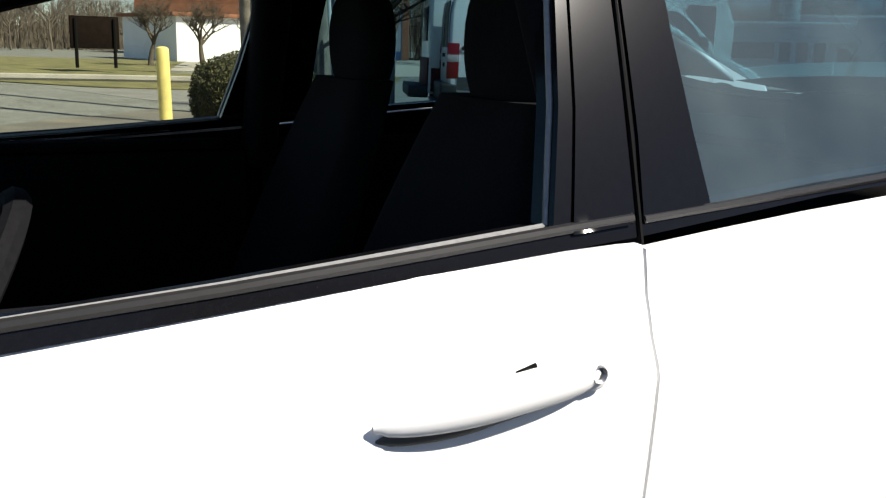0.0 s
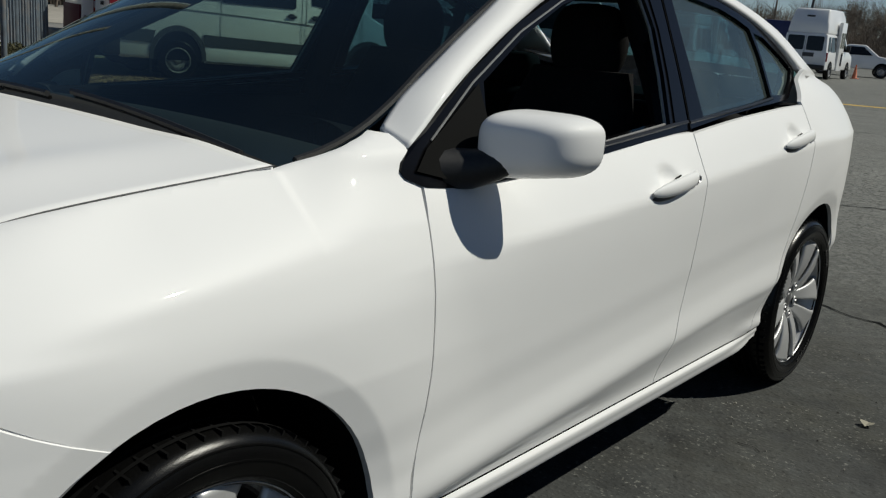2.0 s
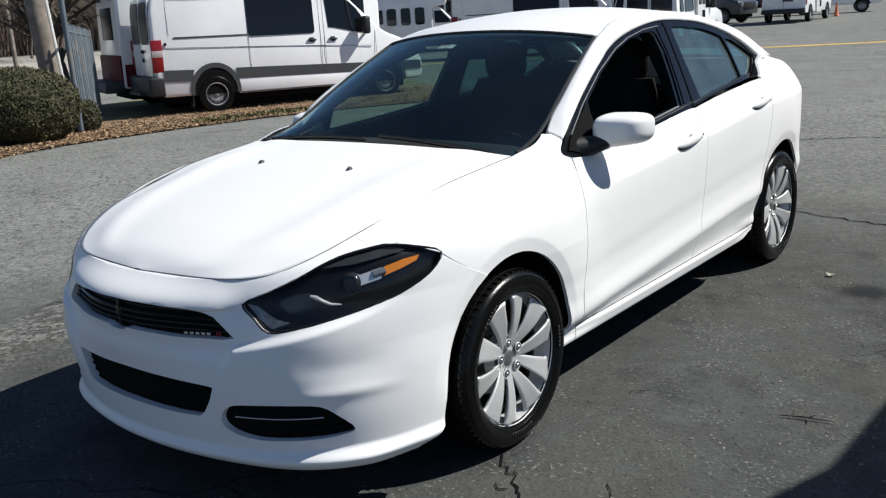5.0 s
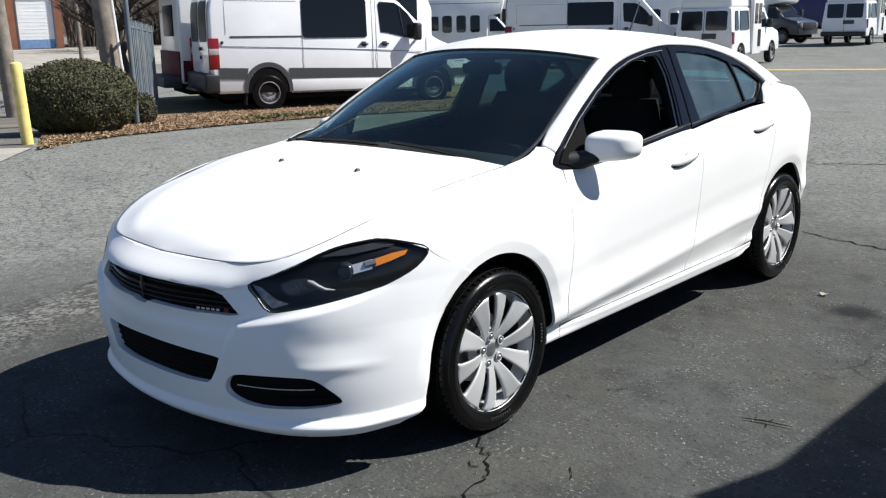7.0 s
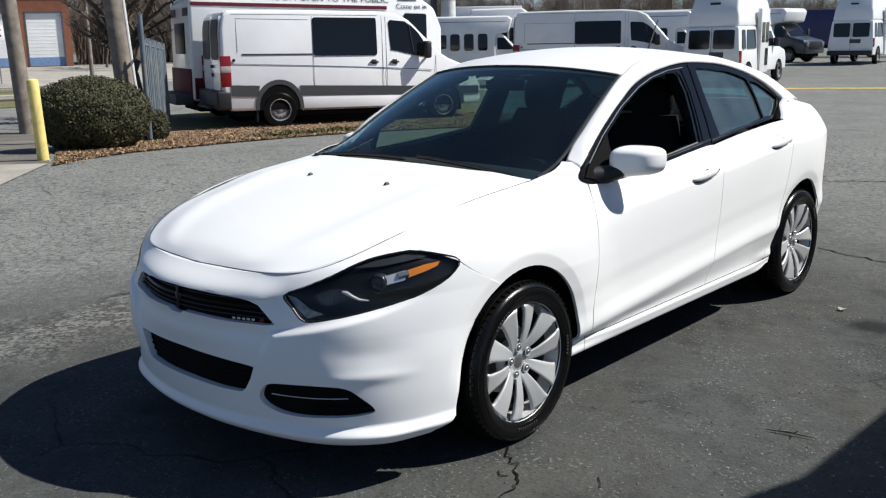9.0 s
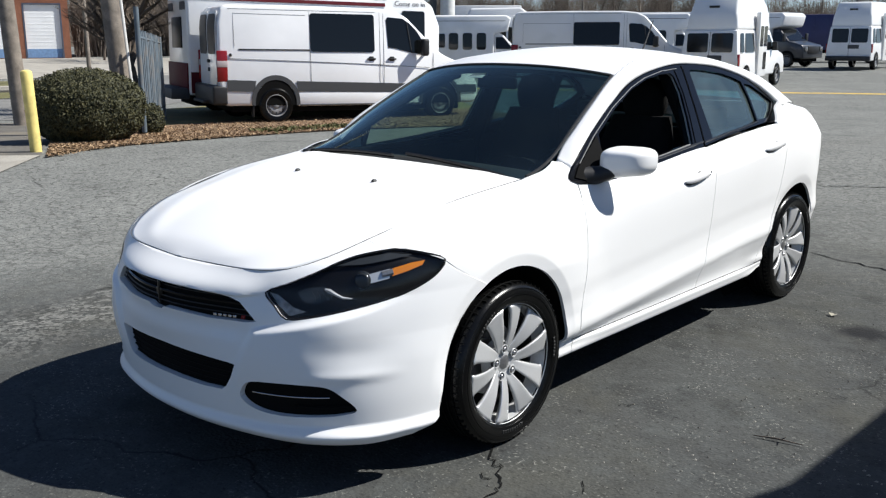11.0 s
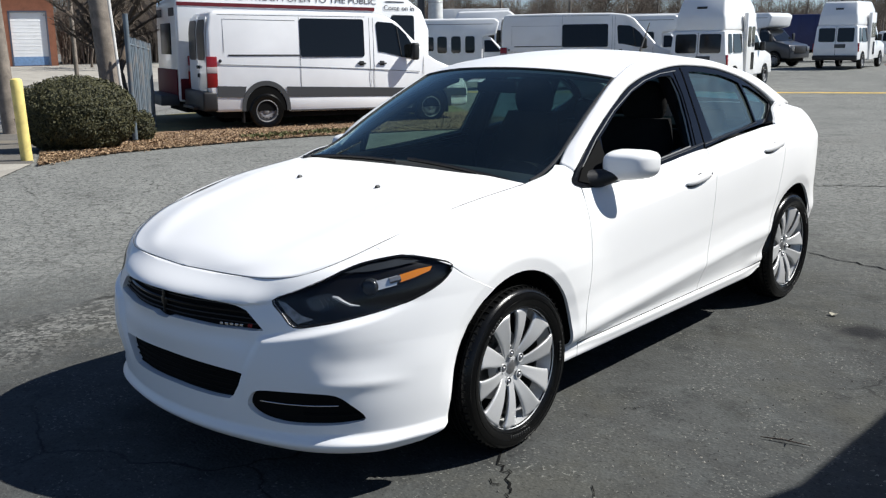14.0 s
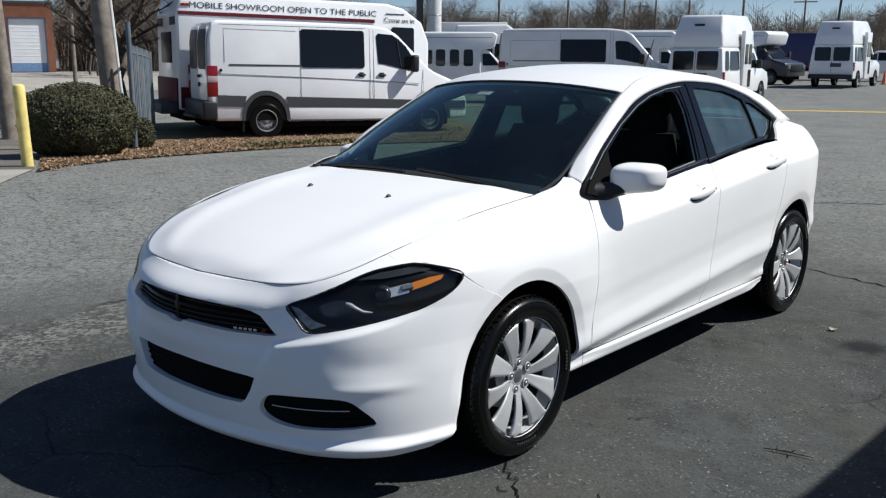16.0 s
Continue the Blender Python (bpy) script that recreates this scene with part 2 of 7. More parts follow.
def asphalt():
    """Worn asphalt: dark binder, paler stones, worn and patched areas, stains, hairline cracks."""
    m = material("worn_asphalt", (0.05, 0.05, 0.05), 0.92, spec=0.08)
    n, link = m.node_tree.nodes, m.node_tree.links.new
    p = n["Principled BSDF"]
    where = n.new("ShaderNodeTexCoord").outputs["Object"]

    def noise_at(size, detail=3, rough=0.5):
        t = n.new("ShaderNodeTexNoise")
        t.inputs["Scale"].default_value, t.inputs["Detail"].default_value, t.inputs["Roughness"].default_value = size, detail, rough
        link(where, t.inputs["Vector"])
        return t.outputs[0]

    def ranged(value, a, b, lo, hi):
        r = n.new("ShaderNodeMapRange")
        for k, v in (("From Min", a), ("From Max", b), ("To Min", lo), ("To Max", hi)):
            r.inputs[k].default_value = v
        link(value, r.inputs["Value"])
        return r.outputs[0]

    def mixed(fac, a, b):
        x = n.new("ShaderNodeMix")
        x.data_type = "RGBA"
        link(fac, x.inputs["Factor"])
        for k, v in (("A", a), ("B", b)):
            if isinstance(v, tuple):
                x.inputs[k].default_value = (*v, 1)
            else:
                link(v, x.inputs[k])
        return x.outputs["Result"]

    # the newer dark asphalt by the car grades into older grey asphalt farther out
    sep = n.new("ShaderNodeSeparateXYZ")
    link(where, sep.inputs[0])
    wob = n.new("ShaderNodeMath")
    wob.operation = "MULTIPLY_ADD"
    link(noise_at(0.35, 3), wob.inputs[0])
    wob.inputs[1].default_value = -5.0
    link(sep.outputs["X"], wob.inputs[2])
    older = ranged(wob.outputs[0], -4.3, -7.0, 0.15, 1.0)
    far = n.new("ShaderNodeMath")
    far.operation = "MULTIPLY_ADD"
    link(noise_at(0.3, 3), far.inputs[0])
    far.inputs[1].default_value = 6.0
    link(sep.outputs["Y"], far.inputs[2])
    farther = ranged(far.outputs[0], 5.5, 11.0, 0.0, 1.0)
    both = n.new("ShaderNodeMath")
    both.operation = "MAXIMUM"
    link(older, both.inputs[0])
    link(farther, both.inputs[1])
    binder = mixed(both.outputs[0], (0.033, 0.034, 0.035), (0.232, 0.236, 0.222))
    patches = mixed(ranged(noise_at(0.8, 5, 0.6), 0.35, 0.75, 0.0, 0.55), binder, (0.075, 0.080, 0.078))
    grit = n.new("ShaderNodeTexVoronoi")
    grit.inputs["Scale"].default_value = 75
    link(where, grit.inputs["Vector"])
    stones = mixed(ranged(grit.outputs["Color"], 0.60, 0.95, 0.0, 0.18), patches, (0.110, 0.112, 0.106))
    flecks = mixed(ranged(noise_at(60, 3, 0.7), 0.68, 0.76, 0.0, 0.6), stones, (0.26, 0.25, 0.22))
    stain = mixed(ranged(noise_at(1.7, 4), 0.60, 0.72, 0.0, 0.5), flecks, (0.016, 0.016, 0.017))
    # coarse worn stones of the older asphalt
    craze = n.new("ShaderNodeTexVoronoi")
    craze.feature, craze.inputs["Scale"].default_value = "DISTANCE_TO_EDGE", 13.0
    bend, kink = n.new("ShaderNodeVectorMath"), n.new("ShaderNodeTexNoise")
    bend.operation = "MULTIPLY_ADD"
    bend.inputs[1].default_value = (0.12, 0.12, 0.0)
    kink.inputs["Scale"].default_value, kink.inputs["Detail"].default_value = 14.0, 4
    link(where, kink.inputs["Vector"])
    link(kink.outputs["Color"], bend.inputs[0])
    link(where, bend.inputs[2])
    link(bend.outputs[0], craze.inputs["Vector"])
    worn = n.new("ShaderNodeMath")
    worn.operation = "MULTIPLY"
    link(ranged(noise_at(17, 7, 0.8), 0.44, 0.66, 0.0, 0.75), worn.inputs[0])
    rough_zone = n.new("ShaderNodeMath")
    rough_zone.operation = "MAXIMUM"
    link(ranged(wob.outputs[0], -4.1, -6.6, 0.0, 1.0), rough_zone.inputs[0])
    link(farther, rough_zone.inputs[1])
    link(rough_zone.outputs[0], worn.inputs[1])
    stain = mixed(worn.outputs[0], stain, (0.325, 0.325, 0.303))
    # long scrapes that run across the older asphalt
    turned = n.new("ShaderNodeCombineXYZ")
    for axis, d in (("X", (0.70, 0.67, 0.0)), ("Y", (-9.4, 9.8, 0.0))):
        dot = n.new("ShaderNodeVectorMath")
        dot.operation = "DOT_PRODUCT"
        dot.inputs[1].default_value = d
        link(where, dot.inputs[0])
        link(dot.outputs["Value"], turned.inputs[axis])
    scrape = n.new("ShaderNodeTexNoise")
    scrape.inputs["Scale"].default_value, scrape.inputs["Detail"].default_value, scrape.inputs["Roughness"].default_value = 0.9, 5, 0.65
    link(turned.outputs[0], scrape.inputs["Vector"])
    scraped = n.new("ShaderNodeMath")
    scraped.operation = "MULTIPLY"
    link(ranged(scrape.outputs[0], 0.55, 0.66, 0.0, 0.20), scraped.inputs[0])
    link(rough_zone.outputs[0], scraped.inputs[1])
    stain = mixed(scraped.outputs[0], stain, (0.40, 0.395, 0.365))
    # the net of fine cracks
    net = n.new("ShaderNodeMath")
    net.operation = "MULTIPLY"
    link(ranged(craze.outputs["Distance"], 0.0, 0.085, 0.85, 0.0), net.inputs[0])
    link(both.outputs[0], net.inputs[1])
    stain = mixed(net.outputs[0], stain, (0.045, 0.043, 0.040))
    # a band of loose broken stones where the surface has worn through
    wave = n.new("ShaderNodeMath")
    wave.operation = "MULTIPLY_ADD"
    link(noise_at(1.6, 4, 0.7), wave.inputs[0])
    wave.inputs[1].default_value = 1.3
    link(sep.outputs["X"], wave.inputs[2])
    off = n.new("ShaderNodeMath")
    off.operation = "ADD"
    off.inputs[1].default_value = 1.40
    link(wave.outputs[0], off.inputs[0])
    away = n.new("ShaderNodeMath")
    away.operation = "ABSOLUTE"
    link(off.outputs[0], away.inputs[0])
    chips = n.new("ShaderNodeTexVoronoi")
    chips.inputs["Scale"].default_value = 42
    link(where, chips.inputs["Vector"])
    tone = mixed(ranged(chips.outputs["Color"], 0.35, 0.75, 0.0, 1.0), (0.055, 0.054, 0.05), (0.34, 0.335, 0.31))
    stain = mixed(ranged(away.outputs[0], 0.02, 0.50, 0.55, 0.0), stain, tone)
    # pale dusty specks on the newer asphalt
    stain = mixed(ranged(noise_at(7, 7, 0.85), 0.47, 0.66, 0.0, 0.50), stain, (0.105, 0.113, 0.110))
    # brownish and nearly black areas, some steps across, in the newer asphalt
    newer = ranged(both.outputs[0], 0.0, 0.7, 1.0, 0.0)
    for size, lo, hi, amount, tint in ((1.3, 0.48, 0.66, 0.45, (0.078, 0.075, 0.058)), (2.1, 0.50, 0.64, 0.50, (0.022, 0.023, 0.025))):
        area = n.new("ShaderNodeMath")
        area.operation = "MULTIPLY"
        link(ranged(noise_at(size, 6, 0.68), lo, hi, 0.0, amount), area.inputs[0])
        link(newer, area.inputs[1])
        stain = mixed(area.outputs[0], stain, tint)
    # clumps of pale stone chips and small dark pits
    clump = n.new("ShaderNodeMath")
    clump.operation = "MULTIPLY"
    link(ranged(noise_at(60, 3, 0.65), 0.58, 0.64, 0.0, 0.85), clump.inputs[0])
    link(ranged(noise_at(3.2, 6, 0.78), 0.47, 0.64, 0.04, 1.0), clump.inputs[1])
    stain = mixed(clump.outputs[0], stain, (0.27, 0.27, 0.245))
    stain = mixed(ranged(noise_at(42, 4, 0.75), 0.56, 0.66, 0.0, 0.6), stain, (0.016, 0.016, 0.017))
    # an old oil stain
    spot = n.new("ShaderNodeVectorMath")
    spot.operation = "DISTANCE"
    spot.inputs[1].default_value = (1.46, 2.36, 0.0)
    link(bend.outputs[0], spot.inputs[0])
    stain = mixed(ranged(spot.outputs["Value"], 0.07, 0.17, 0.8, 0.0), stain, (0.014, 0.014, 0.016))
    crack = n.new("ShaderNodeTexVoronoi")
    crack.feature, crack.inputs["Scale"].default_value = "DISTANCE_TO_EDGE", 0.55
    warp = n.new("ShaderNodeVectorMath")
    warp.operation = "MULTIPLY_ADD"
    warp.inputs[1].default_value = (0.35, 0.35, 0.0)
    t = n.new("ShaderNodeTexNoise")
    t.inputs["Scale"].default_value, t.inputs["Detail"].default_value = 3.0, 6
    link(where, t.inputs["Vector"])
    link(t.outputs["Color"], warp.inputs[0])
    link(where, warp.inputs[2])
    link(warp.outputs[0], crack.inputs["Vector"])
    line = n.new("ShaderNodeMath")
    line.operation = "MULTIPLY"
    link(ranged(crack.outputs["Distance"], 0.0, 0.006, 1.0, 0.0), line.inputs[0])
    link(ranged(noise_at(0.5, 2), 0.50, 0.60, 0.0, 0.8), line.inputs[1])
    final = mixed(line.outputs[0], stain, (0.012, 0.012, 0.012))
    link(final, p.inputs["Base Color"])
    b = n.new("ShaderNodeBump")
    b.inputs["Strength"].default_value, b.inputs["Distance"].default_value = 0.40, 0.005
    link(grit.outputs["Distance"], b.inputs["Height"])
    link(b.outputs[0], p.inputs["Normal"])
    return m


ASPHALT = asphalt()


# ---- building helpers ----
def mesh_of(name, bm, mat, smooth=True):
    bmesh.ops.recalc_face_normals(bm, faces=bm.faces)
    me = bpy.data.meshes.new(name)
    for f in bm.faces:
        f.smooth = smooth
    bm.to_mesh(me)
    bm.free()
    me.materials.append(mat)
    return me


def part(name, bm, mat, parent=None, label="", smooth=True, sharp=40):
    """Links a bmesh as ONE mesh object, under a thing or a part where one is given."""
    me = mesh_of(name, bm, mat, smooth) if isinstance(bm, bmesh.types.BMesh) else bm
    if smooth and isinstance(bm, bmesh.types.BMesh):
        me.set_sharp_from_angle(angle=radians(sharp))
    ob = new(name, me)
    ob.parent = parent
    return tagged(ob, label=label)


def thing(name, m=None, label="", category="", group="", kind=""):
    """An Empty at a thing's base, that parents its parts."""
    ob = new(name)
    ob.empty_display_size = 0.2
    ob.matrix_world = m or Matrix()
    return tagged(ob, label, category, group, kind)


def thicken(ob, depth, offset=-1.0):
    mod = ob.modifiers.new("thickness", "SOLIDIFY")
    mod.thickness, mod.offset = depth, offset
    return ob


def grid(f, nu, nv, closed=False):
    """A sheet from f(u, v), u and v from 0 to 1."""
    bm = bmesh.new()
    rows = [[bm.verts.new(f(i / nu, j / nv)) for j in range(nv + 1)] for i in range(nu if closed else nu + 1)]
    for i in range(nu):
        a, b = rows[i], rows[(i + 1) % len(rows)]
        for j in range(nv):
            bm.faces.new((a[j], a[j + 1], b[j + 1], b[j]))
    bmesh.ops.remove_doubles(bm, verts=bm.verts, dist=1e-5)
    return bm


def box(x0, x1, y0, y1, z0, z1, bevel=0.0, seg=2):
    bm = bmesh.new()
    bmesh.ops.create_cube(bm, size=1)
    for v in bm.verts:
        v.co = Vector(((x0, x1)[v.co.x > 0], (y0, y1)[v.co.y > 0], (z0, z1)[v.co.z > 0]))
    if bevel:
        bmesh.ops.bevel(bm, geom=bm.edges[:], offset=bevel, segments=seg, affect="EDGES", profile=0.5)
    return bm


def join(*bms):
    """Joins bmeshes into the first."""
    out = bms[0]
    for bm in bms[1:]:
        me = bpy.data.meshes.new("tmp")
        bm.to_mesh(me)
        out.from_mesh(me)
        bm.free()
        bpy.data.meshes.remove(me)
    return out


def moved(bm, m):
    bmesh.ops.transform(bm, matrix=m, verts=bm.verts)
    return bm


def tube(points, radii, sides=8, caps=True, closed=False):
    """A round bar along points; radii: one number or one for each point."""
    bm = bmesh.new()
    pts = [Vector(p) for p in points]
    rings = []
    n = len(pts)
    up = None
    for i, p in enumerate(pts):
        d = (pts[(i + 1) % n] - pts[i - 1]) if closed else (pts[min(i + 1, n - 1)] - pts[max(i - 1, 0)])
        d.normalize()
        if up is None:
            up = d.orthogonal().normalized()
        up = (up - d * up.dot(d)).normalized()
        side = d.cross(up)
        r = radii[i] if isinstance(radii, (list, tuple)) else radii
        rings.append([bm.verts.new(p + r * (math.cos(a) * up + math.sin(a) * side)) for a in (2 * math.pi * k / sides for k in range(sides))])
    for i in range(n if closed else n - 1):
        a, b = rings[i], rings[(i + 1) % n]
        for k in range(sides):
            bm.faces.new((a[k], a[(k + 1) % sides], b[(k + 1) % sides], b[k]))
    if caps and not closed:
        bm.faces.new(rings[0][::-1])
        bm.faces.new(rings[-1])
    return bm


def lathe(profile, steps=48, axis="x"):
    """A turned form about an axis from (radius, offset) pairs."""
    bm = bmesh.new()
    rows = []
    for r, a in profile:
        ring = []
        for k in range(steps):
            t = 2 * math.pi * k / steps
            c, s = r * math.cos(t), r * math.sin(t)
            ring.append(bm.verts.new((a, c, s) if axis == "x" else (c, s, a)))
        rows.append(ring)
    for a, b in zip(rows, rows[1:]):
        for k in range(steps):
            bm.faces.new((a[k], a[(k + 1) % steps], b[(k + 1) % steps], b[k]))
    bmesh.ops.remove_doubles(bm, verts=bm.verts, dist=1e-5)
    return bm


def prism(outline, depth, bevel=0.0, seg=2):
    """A plate in the y-z plane with the outline [(y, z), ...], from x=0 to x=depth."""
    bm = bmesh.new()
    face = bm.faces.new([bm.verts.new((0, y, z)) for y, z in outline])
    moved_out = bmesh.ops.extrude_face_region(bm, geom=[face])
    bmesh.ops.translate(bm, verts=[v for v in moved_out["geom"] if isinstance(v, bmesh.types.BMVert)], vec=(depth, 0, 0))
    bmesh.ops.recalc_face_normals(bm, faces=bm.faces)
    if bevel:
        bmesh.ops.bevel(bm, geom=bm.edges[:], offset=bevel, segments=seg, affect="EDGES", profile=0.5, clamp_overlap=True)
    return bm


def rounded(y0, y1, z0, z1, r, n=4):
    """A rounded rectangle as an outline."""
    out = []
    for cy, cz, a0 in ((y1 - r, z1 - r, 0), (y0 + r, z1 - r, 90), (y0 + r, z0 + r, 180), (y1 - r, z0 + r, 270)):
        out += [(cy + r * math.cos(radians(a0 + 90 * k / n)), cz + r * math.sin(radians(a0 + 90 * k / n))) for k in range(n + 1)]
    return out


def lettering(name, text, size, m, mat, parent, depth=0.004, width=None):
    cu = bpy.data.curves.new(name, "FONT")
    cu.body, cu.size, cu.extrude, cu.align_x, cu.align_y = text, size, depth, "LEFT", "CENTER"
    tmp = new(name + "_curve", cu)
    bpy.context.view_layer.update()
    me = bpy.data.meshes.new_from_object(tmp.evaluated_get(bpy.context.evaluated_depsgraph_get()))
    bpy.data.objects.remove(tmp)
    if width:
        xs = [v.co.x for v in me.vertices]
        k = width / (max(xs) - min(xs))
        me.transform(Matrix.Diagonal((k, 1, 1, 1)))
    me.materials.clear()
    me.materials.append(mat)
    # each letter becomes a part of its own
    bm = bmesh.new()
    bm.from_mesh(me)
    left = set(bm.verts)
    while left:
        piece, todo = set(), [left.pop()]
        while todo:
            v = todo.pop()
            piece.add(v)
            for e in v.link_edges:
                w = e.other_vert(v)
                if w in left:
                    left.discard(w)
                    todo.append(w)
        index = {v: k for k, v in enumerate(sorted(piece, key=lambda v: v.index))}
        letter = bpy.data.meshes.new(name)
        letter.from_pydata([v.co[:] for v in index], [], [[index[v] for v in f.verts] for f in bm.faces if f.verts[0] in piece])
        letter.materials.append(mat)
        ob = new(name, letter)
        ob.parent = parent
        ob.matrix_basis = m
        tagged(ob)
    bm.free()
    bpy.data.meshes.remove(me)


def curve(x, *pts):
    """Smooth monotone interpolation through (x, y) pairs."""
    xs, ys = [p[0] for p in pts], [p[1] for p in pts]
    if x <= xs[0]:
        return ys[0]
    if x >= xs[-1]:
        return ys[-1]
    d = [(ys[i + 1] - ys[i]) / (xs[i + 1] - xs[i]) for i in range(len(xs) - 1)]
    m = [d[0]] + [0 if d[i - 1] * d[i] <= 0 else 2 * d[i - 1] * d[i] / (d[i - 1] + d[i]) for i in range(1, len(d))] + [d[-1]]
    i = max(k for k in range(len(d)) if xs[k] <= x)
    h = xs[i + 1] - xs[i]
    t = (x - xs[i]) / h
    return (2 * t**3 - 3 * t * t + 1) * ys[i] + (t**3 - 2 * t * t + t) * h * m[i] + (3 * t * t - 2 * t**3) * ys[i + 1] + (t**3 - t * t) * h * m[i + 1]


def step(a, b, x):
    t = min(1.0, max(0.0, (x - a) / (b - a)))
    return t * t * (3 - 2 * t)


def path3(t, *rows):
    """A smooth space curve through rows of (t, x, y, z)."""
    return Vector([curve(t, *[(r[0], r[k]) for r in rows]) for k in (1, 2, 3)])

# ---- ground ----
def ground_z(x, y):
    """The lot falls gently to a shallow dip beyond the car and rises again."""
    d = math.hypot(x - 0.5, y - 0.5)
    return -0.27 * step(9.5, 17.5, d) * (1 - step(36, 46, d)) * step(-2, 6, y)


def ground_sheet():
    bm = bmesh.new()
    xs = [-900, -500, -300, -200, -140, -100] + [-80 + 1.0 * k for k in range(101)] + [40, 80, 160, 300, 600]
    ys = [-300, -120, -60, -30] + [-20 + 1.0 * k for k in range(101)] + [100, 130, 180, 260, 400, 700, 1200]
    rows = [[bm.verts.new((x, y, ground_z(x, y))) for y in ys] for x in xs]
    for a, b in zip(rows, rows[1:]):
        for j in range(len(ys) - 1):
            bm.faces.new((a[j], b[j], b[j + 1], a[j + 1]))
    return bm


tagged(part("ground", ground_sheet(), ASPHALT), "worn grey asphalt car park with dark patches and cracks", "ground", kind="structure")


def strip(points_a, points_b, lift=0.004, n=24):
    """A ground-hugging sheet between two lines, lift above the ground."""
    def f(u, v):
        def along(pts):
            s = u * (len(pts) - 1)
            i = min(int(s), len(pts) - 2)
            return Vector(pts[i]).lerp(Vector(pts[i + 1]), s - i)
        p = along(points_a).lerp(along(points_b), v)
        return (p.x, p.y, ground_z(p.x, p.y) + lift)
    return grid(f, n, 8)


# the planted strip with leaf litter, along the lot's edge
EDGE = [(-9.0, 2.85), (-9.35, 3.4), (-9.62, 4.3), (-9.68, 5.5), (-9.72, 7.0), (-9.70, 8.4), (-9.3, 10.5), (-8.0, 13.5)]
tagged(part("planting_strip", strip(EDGE, [(x - 4.6, y + 2.4) for x, y in EDGE], 0.02, 40), MULCH), "strip of brown soil and leaf litter", "planting bed", kind="structure")
tagged(part("verge", strip([(x - 4.5, y + 2.35) for x, y in EDGE], [(x - 9, y + 6.0) for x, y in EDGE], 0.012, 40), LAWN), "patchy dry grass behind the planted strip", "grass", kind="structure")
tagged(part("pavement", strip([(-6.6, 0.6), (-9.3, 2.9)], [(-8.5, -1.8), (-11.6, 0.85)], 0.012), CONCRETE), "pale worn concrete apron at the lot entrance", "pavement", kind="structure")
tagged(part("pavement_street", strip([(-9.3, 2.9), (-12.0, 4.3), (-17.0, 6.9)], [(-11.6, 0.85), (-14.5, 2.2), (-18.6, 4.4)], 0.010), material("worn_grey_apron", (0.125, 0.115, 0.10), 0.95, spots=0.2, grain=0.25, scale=1.2, dirt=(0.19, 0.165, 0.125), bump=0.3, bump_scale=90)), "worn grey driveway between the lot and the street", "pavement", kind="structure")
tagged(part("street", strip([(-17.0, 6.9), (-30, 26), (-45, 60)], [(-26.0, 3.0), (-34, 18), (-60, 56)], 0.008), material("street_asphalt", (0.19, 0.185, 0.175), 0.9, spots=0.12, grain=0.2, scale=1.0)), "pale grey street with tree shadows across it", "street", kind="structure")

# ---- the car: forms ----
def belt(y):
    return curve(y, (0.4, 0.955), (0.8, 0.962), (1.19, 0.973), (1.65, 1.001), (1.95, 1.029), (2.2, 1.047), (2.6, 1.068), (3.7, 1.08))


def crease(y):
    return curve(y, (-0.4, 0.77), (0.5, 0.80), (1.6, 0.86), (2.5, 0.92), (3.7, 0.95))


def flank(y, z):
    c = crease(y)
    b = max(belt(y), c + 0.1)
    # the lower doors swell out along a line that climbs to the rear
    zd = 0.345 + 0.065 * (y - 0.6)
    zb = 0.432 + 0.072 * (y - 0.6)
    return curve(z, (0.16, 0.765), (0.222, 0.788), (0.234, 0.797), (0.255, 0.803), (0.268, 0.8065), (0.275, 0.807), (0.280, 0.805), (0.286, 0.800), (0.292, 0.7985), (zd - 0.015, 0.826), (zd, 0.8325), (zd + 0.016, 0.8345), (zb, 0.8285), (zb + 0.05, 0.8295), (zb + 0.13, 0.837), (c - 0.05, 0.845), (c, 0.844), (c + 0.022, 0.834), (b, 0.758), (b + 0.06, 0.70))


def nose(z):
    return curve(z, (0.15, -0.80), (0.2, -0.87), (0.26, -0.905), (0.45, -0.925), (0.6, -0.925), (0.70, -0.905), (0.75, -0.875), (0.79, -0.83), (0.86, -0.67), (0.92, -0.42), (1.0, 0.1))


def tail(z):
    return curve(z, (0.2, 3.63), (0.35, 3.715), (0.6, 3.74), (0.85, 3.735), (0.97, 3.715), (1.04, 3.67), (1.08, 3.61), (1.12, 3.52))


def flare(y, z):
    """The swell of the body round the wheel arches."""
    return sum((0.012 * (1 - step(0.45, 0.74, r)) - 0.008 * min(1.0, max(0.0, (0.424 - r) / 0.046))) * step(0.26, 0.46, z) for r in (math.hypot(y - c, z - 0.315) for c in (0.0, 2.703)))


def bluntness(z):
    """How square the front is in plan at a height."""
    return curve(z, (0.2, 3.1), (0.45, 3.05), (0.56, 2.85), (0.68, 2.65))


